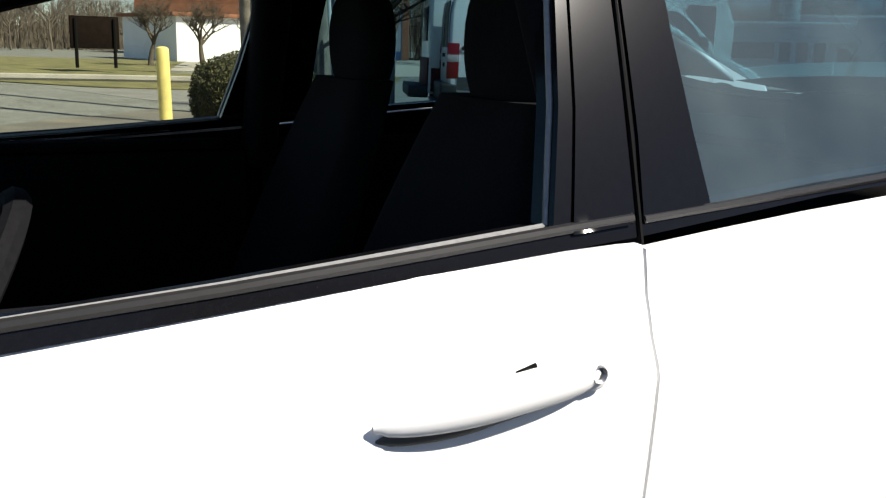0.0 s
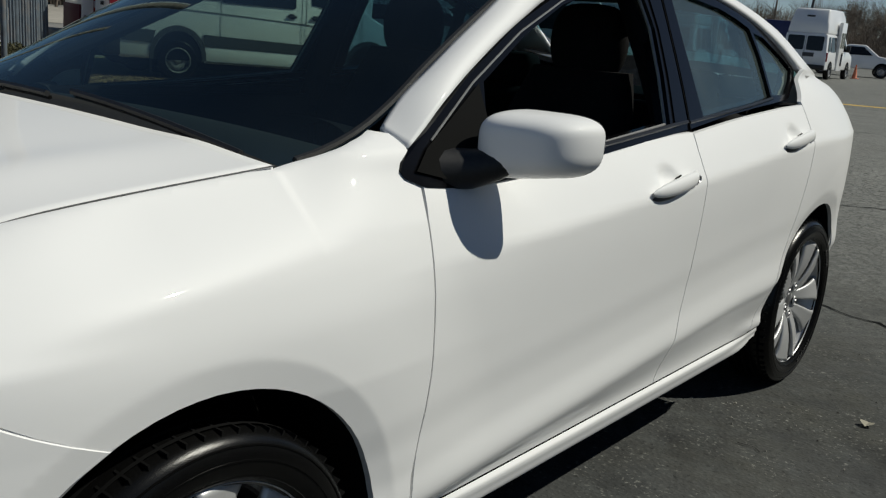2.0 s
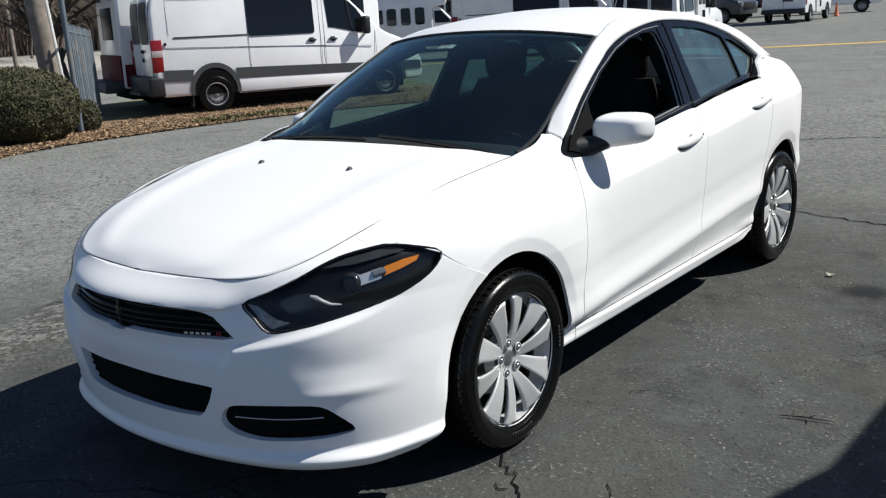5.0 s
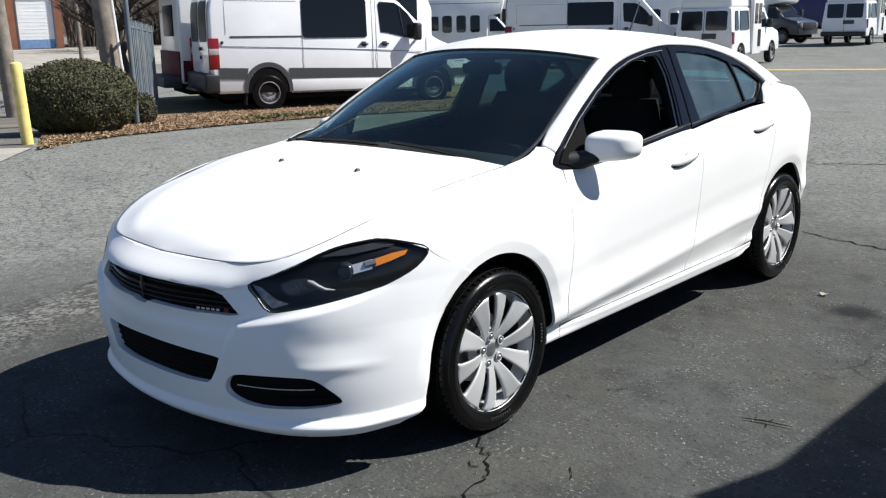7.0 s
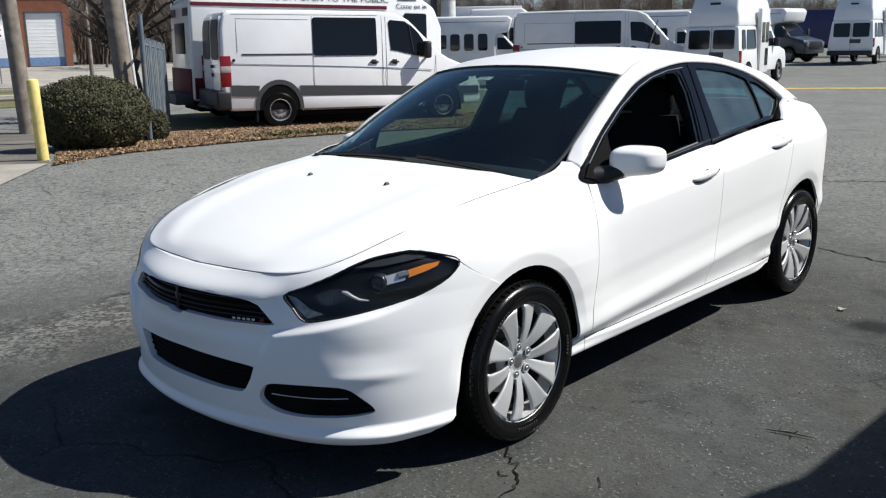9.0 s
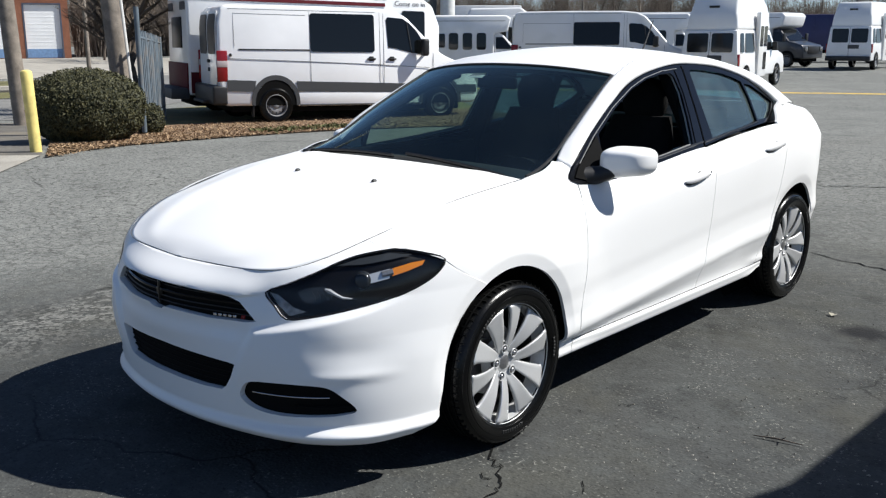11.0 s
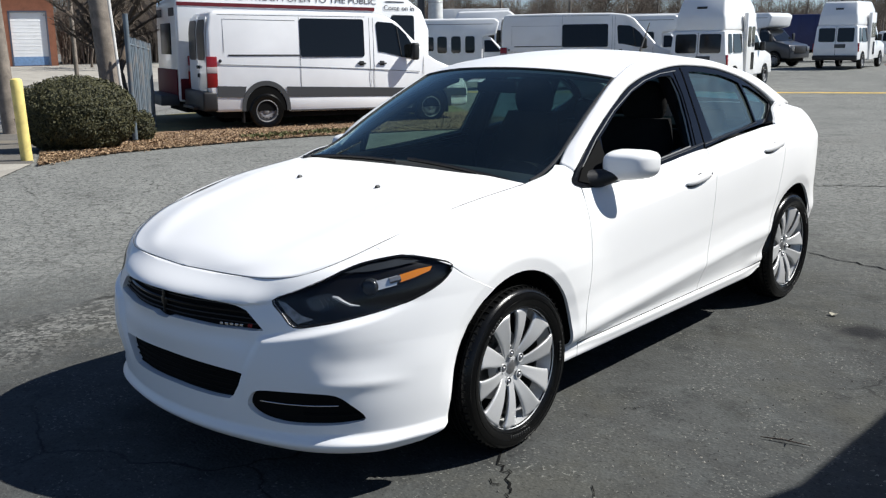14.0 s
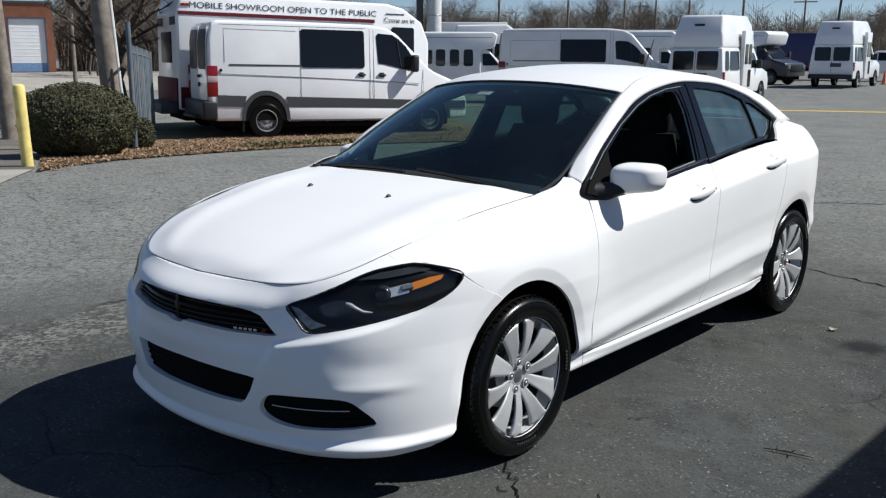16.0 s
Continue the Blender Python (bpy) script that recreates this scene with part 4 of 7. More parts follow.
# -- hood
hood = part("hood", grid(lambda u, v: hood_at((2 * u - 1) * (0.996 if v > 0.02 else 1.0), 0.002 + 0.998 * v), 60, 60), PAINT, car, "white hood with two soft ridges", sharp=60)
thicken(hood, 0.02)
part("hood_seam", tube([hood_at(-1, t) for t in spread(1.0, 0.0, 60)] + [hood_at(1, t) for t in spread(0.0, 1.0, 60)[1:]], 0.0013, 5), SEAM_GREY, hood, "dark gap round the hood")
for s in (1, -1):
    p = hood_at(s * 0.352, 0.795)
    part("washer_nozzle", moved(lathe([(0.0, 0.011), (0.004, 0.0105), (0.008, 0.006), (0.010, 0.0)], 14, "z"), Matrix.Translation(p) @ Matrix.Diagonal((0.9, 1.5, 1, 1))), BLACK, hood, "small black washer nozzle")

# -- flanks: outlines in length and height
def arc(c, a0, a1, n=24):
    return [(c + ARCH_R * math.cos(radians(a0 + (a1 - a0) * k / n)), 0.315 + ARCH_R * math.sin(radians(a0 + (a1 - a0) * k / n))) for k in range(n + 1)]


def front_gap(z):
    return 0.488 + curve(z, (0.2, -0.020), (0.36, -0.026), (0.61, 0.0), (0.83, 0.0), (0.94, 0.026), (1.03, 0.012))


def mid_gap(z):
    return 1.612 + curve(z, (0.2, -0.065), (0.36, -0.052), (0.45, -0.030), (0.557, -0.004), (0.736, 0.0), (0.91, 0.010), (0.985, 0.035))


def rear_door_edge(z):
    return curve(z, (0.26, 2.225), (0.36, 2.255), (0.45, 2.295), (0.60, 2.37), (0.80, 2.435), (0.95, 2.475), (1.07, 2.50))


def quarter_top(y):
    return curve(y, (2.40, 1.060), (2.52, 1.066), (2.68, 1.160), (2.9, 1.128), (3.2, 1.085), (3.6, 1.065))


def fender_top(y):
    if y < 0.235:
        return path3(0.6 + 0.4 * (y - SEAM[4][2]) / (0.235 - SEAM[4][2]), *SEAM).z
    return 0.972 + 0.056 * step(0.20, 0.52, y)


def fender_x(y, z):
    """The flank, drawn in to the hood's edge at the top."""
    top = fender_top(y)
    edge = path3(0.6 + 0.4 * (y - SEAM[4][2]) / (0.235 - SEAM[4][2]), *SEAM).x + 0.004 if y < 0.235 else curve(y, (0.235, 0.694), (0.5, 0.672))
    x = side_x(y, z) + (edge - side_x(y, top)) * step(top - 0.12, top, z) if z > top - 0.12 else side_x(y, z)
    if y > 0.2 and z > 0.88:
        # swells out to the foot of the pillar
        foot = curve(z, (0.88, side_x(y, 0.88)), (0.957, 0.757), (0.997, 0.737), (1.015, 0.706), (1.028, 0.672))
        x += (foot - x) * step(0.2, 0.47, y)
    return x


def as_side(th, z):
    return (front_point(th, z).y, z)


LOW = 0.290
a_end = math.degrees(math.acos(-front_point(edge_angle(JOIN_Z), JOIN_Z).y / ARCH_R))
FENDER = [(y, fender_top(y) - 0.002) for y in spread(SEAM[4][2] + 0.002, 0.235, 16)] + [(y, fender_top(y)) for y in (0.32, 0.40, 0.47)]
FENDER += [(front_gap(z) - 0.0021, z) for z in (1.020, 0.98, 0.94, 0.88, 0.80, 0.70, 0.60, 0.50, 0.40, 0.30, 0.26, 0.229)] + arc(0.0, -13.2, 180 - a_end)[0:]
FENDER += [as_side(TIP[0] + (edge_angle(JOIN_Z) - TIP[0]) * k, TIP[1] + (JOIN_Z - TIP[1]) * k + 0.001) for k in (0.9, 0.6, 0.3)] + [as_side(*TIP)] + [as_side(a, b + 0.002) for a, b in on_face((0.795, 0.797), (0.775, 0.810), (0.745, 0.820), (0.717, 0.826), (0.690, 0.824))]
DOOR_F = [(front_gap(z) + 0.0021, z) for z in (LOW, 0.45, 0.52, 0.60, 0.70, 0.80, 0.88, 0.935)] + [(y, belt(y) - 0.010) for y in (0.62, 0.8, 1.0, 1.2, 1.4, 1.55)] + [(mid_gap(z) - 0.0021, z) for z in (0.986, 0.94, 0.90, 0.85, 0.80, 0.70, 0.60, 0.55, 0.50, 0.45, 0.40, LOW)]
DOOR_R = [(mid_gap(z) + 0.0021, z) for z in (LOW, 0.40, 0.45, 0.50, 0.55, 0.60, 0.70, 0.80, 0.85, 0.90, 0.94, 0.982)] + [(y, belt(y) - 0.017) for y in (1.75, 1.9, 2.05, 2.2, 2.35)] + [(rear_door_edge(z) - 0.0021, z) for z in (1.045, 1.0, 0.95, 0.9, 0.85, 0.8, 0.7, 0.6, 0.5, 0.45, 0.40, LOW)]
QUARTER = [(rear_door_edge(z) + 0.0021, z) for z in (0.297, 0.325, 0.37, 0.42, 0.45, 0.5, 0.6, 0.7, 0.8, 0.85, 0.9, 0.95, 1.0, 1.055)] + [(y, quarter_top(y)) for y in (2.52, 2.60, 2.68, 2.8, 3.0, 3.2, 3.35, 3.48)] + [(3.50, z) for z in (1.0, 0.9, 0.8, 0.7, 0.6, 0.5, 0.4, 0.3, 0.25)] + arc(2.703, -9, 182)


def panel(name, outline, s, label, where=side_x):
    ys, zs = [p[0] for p in outline], [p[1] for p in outline]
    us = spread(min(ys), max(ys), round((max(ys) - min(ys)) / (0.008 if name == "front_fender" else 0.013)))
    vs = spread(min(zs), max(zs), round((max(zs) - min(zs)) / (0.007 if name == "front_fender" else 0.012)))
    ob = part(name, cut_sheet(us, vs, lambda y, z: Vector((s * where(y, z), y, z)), [], keep=outline, lip=0.014, inward=lambda co: Vector((-s, 0, 0))), PAINT, car, label, sharp=50)
    return ob


for s in (1, -1):
    side = (lambda b: b) if s > 0 else flip
    panel("front_fender", FENDER, s, "white front fender", fender_x)
    panel("front_door", DOOR_F, s, "white front door with its window wound down" if s > 0 else "white front door")
    panel("rear_door", DOOR_R, s, "white rear door")
    panel("quarter_panel", QUARTER, s, "white rear quarter panel")
    part("rocker_panel", side(columns(spread(0.464, 2.335, 40), lambda y: 0.229 + 0.03 * step(2.15, 2.335, y), lambda y: LOW - 0.003 + 0.006 * step(2.2, 2.335, y), 16, lambda y, z: side_x(y, z) + 0.001 - 0.004 * step(2.2, 2.335, y))), PAINT, car, "white rocker panel")
    # inner shell that closes the panel gaps, near-black to paint their shade
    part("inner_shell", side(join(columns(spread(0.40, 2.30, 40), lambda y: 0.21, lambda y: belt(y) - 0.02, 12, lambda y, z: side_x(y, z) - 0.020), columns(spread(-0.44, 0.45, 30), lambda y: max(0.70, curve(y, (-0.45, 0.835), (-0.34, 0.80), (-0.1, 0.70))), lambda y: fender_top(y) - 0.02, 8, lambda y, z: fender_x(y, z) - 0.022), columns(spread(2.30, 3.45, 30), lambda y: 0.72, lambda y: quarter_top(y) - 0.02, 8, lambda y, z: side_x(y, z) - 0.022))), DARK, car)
    # wheel liners; the black wall behind paints the shade inside the arch
    for c in (0.0, 2.703):
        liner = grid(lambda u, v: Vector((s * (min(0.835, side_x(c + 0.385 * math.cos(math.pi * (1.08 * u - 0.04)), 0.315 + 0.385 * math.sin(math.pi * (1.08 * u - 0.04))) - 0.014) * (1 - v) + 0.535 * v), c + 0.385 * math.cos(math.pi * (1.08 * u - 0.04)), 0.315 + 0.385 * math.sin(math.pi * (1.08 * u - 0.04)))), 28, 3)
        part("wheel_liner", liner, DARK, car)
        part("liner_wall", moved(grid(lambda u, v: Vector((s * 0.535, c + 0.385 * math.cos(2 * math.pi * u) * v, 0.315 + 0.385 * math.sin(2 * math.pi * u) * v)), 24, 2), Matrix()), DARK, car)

# -- greenhouse
DLO = [(0.474, 0.950), (0.466, 0.962), (0.474, 0.976), (0.53, 1.012), (0.716, 1.127), (0.935, 1.232), (1.149, 1.309), (1.30, 1.345), (1.477, 1.372), (1.64, 1.383), (1.797, 1.383), (1.95, 1.374), (2.108, 1.354), (2.27, 1.322), (2.42, 1.283), (2.55, 1.228), (2.655, 1.165), (2.662, 1.150), (2.60, 1.105), (2.52, 1.064), (2.47, 1.056), (2.2, 1.040), (1.95, 1.022), (1.65, 0.992), (1.19, 0.958), (0.80, 0.930), (0.62, 0.924), (0.52, 0.932)]
OPEN_F = [(0.742, 1.058), (0.760, 1.115), (0.95, 1.208), (1.15, 1.284), (1.32, 1.325), (1.48, 1.345), (1.565, 1.345), (1.590, 1.328), (1.600, 1.25), (1.575, 1.13), (1.540, 1.006), (1.19, 0.976), (0.95, 0.960), (0.742, 0.950)]
OPEN_R = [(1.762, 1.018), (1.758, 1.10), (1.758, 1.22), (1.766, 1.340), (1.785, 1.357), (1.90, 1.352), (2.108, 1.330), (2.22, 1.306), (2.31, 1.280), (2.333, 1.20), (2.336, 1.068), (2.15, 1.050), (1.95, 1.036)]
OPEN_Q = [(2.352, 1.073), (2.350, 1.18), (2.338, 1.268), (2.42, 1.256), (2.53, 1.210), (2.632, 1.158), (2.58, 1.115), (2.50, 1.076), (2.45, 1.072)]
us = [0.41 + 0.03 * k for k in range(77)]
vs = [0.905 + 0.025 * k for k in range(21)]
for s in (1, -1):
    side = (lambda b: b) if s > 0 else flip
    at = lambda o: (lambda y, z: Vector((glass_x(y, z) + o, y, z)))
    frame_part = part("window_trim", side(cut_sheet(us, vs, at(0.004), [OPEN_F, OPEN_R, OPEN_Q], keep=DLO, lip=0.045, inward=lambda co: Vector((-1, 0, 0)))), GLOSS_BLACK, car, "gloss black window surround")
    part("window_channel", side(tube([(glass_x(y, z) - 0.012, y, z) for y, z in OPEN_F], 0.0048, 6, closed=True)), CHANNEL, frame_part, "satin grey window channel")
    if s < 0:
        pane = part("front_window", side(fill_sheet(OPEN_F, at(-0.010), 30, 14)), CLEAR, car, "clear side window")
        pane.visible_shadow = False
    for poly, name in ((OPEN_R, "rear_window"), (OPEN_Q, "quarter_window")):
        pane = part(name, side(fill_sheet(poly, at(-0.008), 26, 14)), TINT, car, "tinted side glass")
        pane.visible_shadow = False
    part("gap_line", side(tube([(glass_x(y, z) + 0.006, y, z) for y, z in ((1.650, 0.985), (1.664, 1.10), (1.682, 1.25), (1.700, 1.378))], 0.003, 5)), DARK, frame_part)
    part("pillar_panel", side(fill_sheet([(1.562, 1.000), (1.640, 1.006), (1.655, 1.10), (1.673, 1.25), (1.688, 1.365), (1.615, 1.362), (1.617, 1.25), (1.595, 1.13)], at(0.008), 6, 16)), GLOSS_BLACK, frame_part, "gloss black door pillar panel")
    part("pillar_panel", side(fill_sheet([(1.658, 1.008), (1.748, 1.018), (1.746, 1.10), (1.746, 1.22), (1.752, 1.362), (1.706, 1.364), (1.690, 1.25), (1.673, 1.10)], at(0.008), 6, 16)), GLOSS_BLACK, frame_part, "gloss black door pillar panel")
    part("belt_strip", side(tube([(glass_x(y, z) + 0.004, y, z) for y, z in ((0.742, 0.952), (0.95, 0.962), (1.19, 0.977), (1.40, 0.993), (1.56, 1.006), (1.645, 1.012))], 0.0062, 8)), BELT, frame_part, "smooth dark window sill strip")
    part("belt_strip", side(tube([(glass_x(y, z) + 0.004, y, z) for y, z in ((1.66, 1.010), (1.95, 1.031), (2.15, 1.046), (2.345, 1.064))], 0.0055, 8)), BELT, frame_part)
    part("trim_bead", side(tube([(glass_x(y, z) + 0.006, y, z) for y, z in ((0.56, 1.012), (0.72, 1.112), (0.937, 1.216), (1.15, 1.293), (1.30, 1.331), (1.477, 1.357), (1.64, 1.366))], 0.0022, 5)), CHANNEL, frame_part, "thin bright bead along the window frame")
    part("mirror_sail", side(fill_sheet([(0.50, 0.962), (0.54, 1.000), (0.735, 1.112), (0.738, 0.95), (0.60, 0.938)], at(0.010), 14, 8)), DARK, frame_part, "black triangular mirror base")

    # A-pillar, roof rail and C-pillar, white, between windshield, roof and window surround
    RAIL_OUT = [(0, 0.736, 0.508, 0.998), (0.1, 0.724, 0.60, 1.066), (0.2, 0.698, 0.72, 1.134), (0.35, 0.655, 0.94, 1.240), (0.5, 0.613, 1.15, 1.315), (0.62, 0.588, 1.40, 1.366), (0.72, 0.576, 1.70, 1.391), (0.80, 0.583, 2.0, 1.377), (0.88, 0.606, 2.30, 1.325), (0.95, 0.645, 2.53, 1.245), (1.0, 0.700, 2.72, 1.130)]
    RAIL_IN = [(0, 0.671, 0.501, 1.027), (0.1, 0.655, 0.56, 1.075), (0.2, 0.640, 0.66, 1.135), (0.35, 0.612, 0.83, 1.228), (0.5, 0.572, 1.085, 1.352), (0.62, 0.520, 1.36, 1.415), (0.72, 0.500, 1.68, 1.434), (0.80, 0.500, 2.0, 1.418), (0.88, 0.520, 2.36, 1.368), (0.95, 0.545, 2.72, 1.292), (1.0, 0.610, 3.08, 1.128)]
    rail = part("roof_rail", side(grid(lambda u, v: path3(u, *RAIL_OUT).lerp(path3(u, *RAIL_IN), v) + Vector((0.010 * 4 * v * (1 - v), 0, 0.014 * 4 * v * (1 - v))) * step(0.0, 0.2, u), 60, 8)), PAINT, car, "white pillar and roof side")
    thicken(rail, 0.02)

roof = part("roof", grid(lambda u, v: (lambda t, k: Vector((path3(t, *RAIL_IN).x * k, path3(t, *RAIL_IN).y - 0.085 * (1 - abs(k) ** 2.2) * (1 - step(0.5, 0.72, t)) + 0.10 * (1 - abs(k) ** 2.2) * step(0.8, 0.95, t) * 0.4, path3(t, *RAIL_IN).z + 0.038 * (1 - abs(k) ** 2.2))))(0.5 + 0.41 * v, 2 * u - 1), 40, 40), PAINT, car, "white roof")
thicken(roof, 0.02)
part("headliner", grid(lambda u, v: (lambda t, k: Vector((path3(t, *RAIL_IN).x * k * 0.98, path3(t, *RAIL_IN).y, path3(t, *RAIL_IN).z - 0.05 + 0.03 * (1 - abs(k) ** 2.2))))(0.52 + 0.37 * v, 2 * u - 1), 12, 12), LINER, car, "pale grey headliner")
w = part("windshield", grid(lambda u, v: shield(2 * u - 1, 0.01 + 0.985 * v), 40, 24), SHIELD, car, "green-tinted windshield with a paper sticker")
w.visible_shadow = False
for s in (1, -1):
    part("windshield_edge", tube([shield(s * 0.985, v) for v in spread(0.05, 0.99, 20)], 0.007, 6), BLACK, w)
part("windshield_edge", tube([shield(u, 0.99) for u in spread(-0.98, 0.98, 24)], 0.007, 6), BLACK, w)
part("sticker", grid(lambda u, v: shield(-0.03 - 0.15 * (1 - u), 0.785 + 0.045 * v) + Vector((0, 0.006, -0.004)), 4, 2), material("sticker_paper", (0.7, 0.72, 0.7), 0.7), w, "white paper stock sticker")
for k in range(4):
    part("sticker_bar", grid(lambda u, v: shield(-0.060 - 0.026 * k - 0.012 * u, 0.795 + 0.026 * v) + Vector((0, -0.004, 0.002)), 2, 2), TEXT_DARK, w)
part("rear_glass", grid(lambda u, v: (lambda k: Vector(((0.50 + 0.06 * v) * k, 2.46 + 0.66 * v, 1.384 - 0.245 * v - 0.03 * k * k)))(2 * u - 1), 16, 8), TINT, car, "tinted rear glass")
trunk = part("trunk_lid", grid(lambda u, v: (lambda k: Vector((curve(v, (0, 0.56), (0.5, 0.56), (1, 0.46)) * k, 3.04 + 0.52 * v - 0.05 * v * k * k, 1.148 - 0.058 * v - 0.03 * k * k)))(2 * u - 1), 20, 16), PAINT, car, "white trunk lid")
part("rear_bumper", grid(lambda u, v: (lambda th, z: Vector((flank(2.7, z) * math.copysign(abs(math.sin(th)) ** (2 / 2.6), math.sin(th)), 2.5 + (tail(z) - 2.5) * max(0, math.cos(th)) ** (2 / 2.6), z)))(math.radians(-72 + 144 * u), 0.22 + 0.86 * v), 60, 20), PAINT, car, "white rear bumper and tail")
part("aerial", tube([(-0.0, 2.30, 1.425), (0.0, 2.36, 1.52), (0.0, 2.42, 1.615)], [0.006, 0.005, 0.003], 6), BLACK, car, "short black roof aerial")
part("underbody", box(-0.62, 0.62, -0.40, 3.2, 0.19, 0.24, 0.02), DARK, car)
part("firewall", box(-0.62, 0.62, -0.62, 0.20, 0.24, 0.70, 0.02), DARK, car)
part("cowl", grid(lambda u, v: Vector(((2 * u - 1) * 0.66, 0.19 + 0.12 * v, 0.953 + 0.045 * (1 - abs(2 * u - 1) ** 2.2) - 0.012 + 0.008 * v)), 20, 4), BLACK, car, "black plastic cowl")
for x0, y0, x1 in ((0.05, 0.265, 0.60), (-0.60, 0.265, -0.02)):
    a = [shield(x / 0.68, 0.004 + 0.022 * (x1 - x) / (x1 - x0)) + Vector((0, -0.012, 0.004)) for x in spread(x0, x1, 8)]
    wiper = part("wiper", tube(a, 0.007, 6), BLACK, car, "black wiper arm and blade")
    part("wiper_blade", tube([p + Vector((0, 0.006, -0.008)) for p in a], 0.005, 5), RUBBER, wiper)
part("wiper_pivot", lathe([(0, 0.02), (0.018, 0.018), (0.022, 0.0)], 12, "z"), BLACK, car).matrix_basis = pose(-0.60, 0.235, 0.98)

# -- door mirrors
def round_box(a, p):
    return math.copysign(abs(math.cos(a)) ** p, math.cos(a)), math.copysign(abs(math.sin(a)) ** p, math.sin(a))


for s in (1, -1):
    def shell(u, v):
        cx, cz = round_box(2 * math.pi * u, 0.56)
        w = math.sin(math.pi / 2 * v) ** 0.62
        px = 0.101 * cx * w
        pz = (0.071 if cz < 0 else 0.057) * cz * w * (1 - 0.13 * cx)
        return Vector((s * (0.862 + px + 0.012 * v), 0.648 + 0.115 * v ** 2.2 + 0.030 * cx * w, 1.018 + pz + 0.006 * cx * w))
    mirror = part("door_mirror", grid(shell, 44, 18, closed=True), PAINT, car, "white door mirror on a black foot", sharp=80)
    if s < 0:
        mirror.matrix_basis = Matrix.Translation((0.02, 0.0, -0.03))

    def face_at(u, v, k=1.0, back=0.0):
        cx, cz = round_box(2 * math.pi * u, 0.56)
        return Vector((s * (0.874 + 0.101 * k * cx * v), 0.763 - back + 0.030 * cx * v, 1.018 + (0.071 if cz < 0 else 0.057) * k * cz * v * (1 - 0.13 * cx) + 0.006 * cx * v))
    part("mirror_glass", grid(lambda u, v: face_at(u, v, 0.94, 0.012), 32, 3), MIRROR, mirror, "mirror glass")
    part("mirror_rim", tube([face_at(k / 40, 1.0, 0.972) for k in range(40)], 0.003, 6, closed=True), BLACK, mirror)
    part("mirror_foot", (lambda b: b if s > 0 else flip(b))(tube([(0.725, 0.575, 0.953), (0.785, 0.640, 0.960), (0.82, 0.665, 0.972), (0.84, 0.68, 0.985)], [0.045, 0.038, 0.032, 0.028], 12)), BLACK, mirror, "black mirror foot")

# -- door handles
for s in (1, -1):
    for y0, z0, tilt in ((1.297, 0.860, 0.095), (2.200, 0.930, 0.11)):
        def bar(u, v):
            a = 2 * math.pi * u
            k = v
            w = math.sin(math.pi * (0.002 + 0.5 * min(k, 0.5) / 0.5)) ** 0.42 if k < 0.5 else max(0.0004, 1 - ((k - 0.5) / 0.5) ** 5) ** 0.5
            y = y0 + 0.255 * k
            z = z0 + tilt * 0.255 * k + 0.021 * math.sin(a) * w
            base = side_x(y0, z0) * (1 - k) + side_x(y0 + 0.255, z0 + tilt * 0.255) * k
            return Vector((s * (base + 0.020 * (math.sin(math.pi * (0.08 + 0.80 * k)) ** 0.5) + 0.013 * math.cos(a) * w), y, z))
        handle = part("door_handle", grid(bar, 16, 20, closed=True), PAINT, car, "white pull handle", sharp=70)
        # grey bulge that paints the shade below the handle
        def under(u, v):
            a = 2 * math.pi * u
            k = 0.015 + 0.80 * v
            w = math.sin(math.pi * (0.003 + 0.994 * v)) ** 0.5
            y, zc = y0 + 0.255 * k, z0 + tilt * 0.255 * k - 0.014
            return Vector((s * (side_x(y, zc) + 0.007 * w + 0.006 * math.cos(a) * w), y, zc + 0.015 * math.sin(a) * w))
        part("handle_underside", grid(under, 12, 16, closed=True), CLADDING, handle, "grey bulge painted as the handle's shade", sharp=70)
        part("handle_slot", tube([(s * (side_x(y0 + 0.170, z0 + 0.030) + 0.004), y0 + 0.160, z0 + 0.022), (s * (side_x(y0 + 0.180, z0 + 0.034) + 0.006), y0 + 0.180, z0 + 0.030)], 0.0026, 6), DARK, handle)
        cap = part("handle_cap", lathe([(0, 0.014), (0.012, 0.0135), (0.018, 0.010), (0.021, 0.0)], 20, "x"), PAINT, handle)
        cap.matrix_basis = Matrix.Translation((s * (side_x(y0 + 0.236, z0 + 0.021) + 0.008), y0 + 0.236, z0 + 0.021)) @ Matrix.Diagonal((s, 1, 1, 1))
        if y0 < 2 and s > 0:
            part("keyhole", lathe([(0, 0.001), (0.006, 0.001), (0.0085, 0.004), (0.010, 0.0)], 14, "x"), STEEL, handle, "small metal lock").matrix_basis = Matrix.Translation((side_x(1.533, 0.881) + 0.0215, 1.533, 0.881))

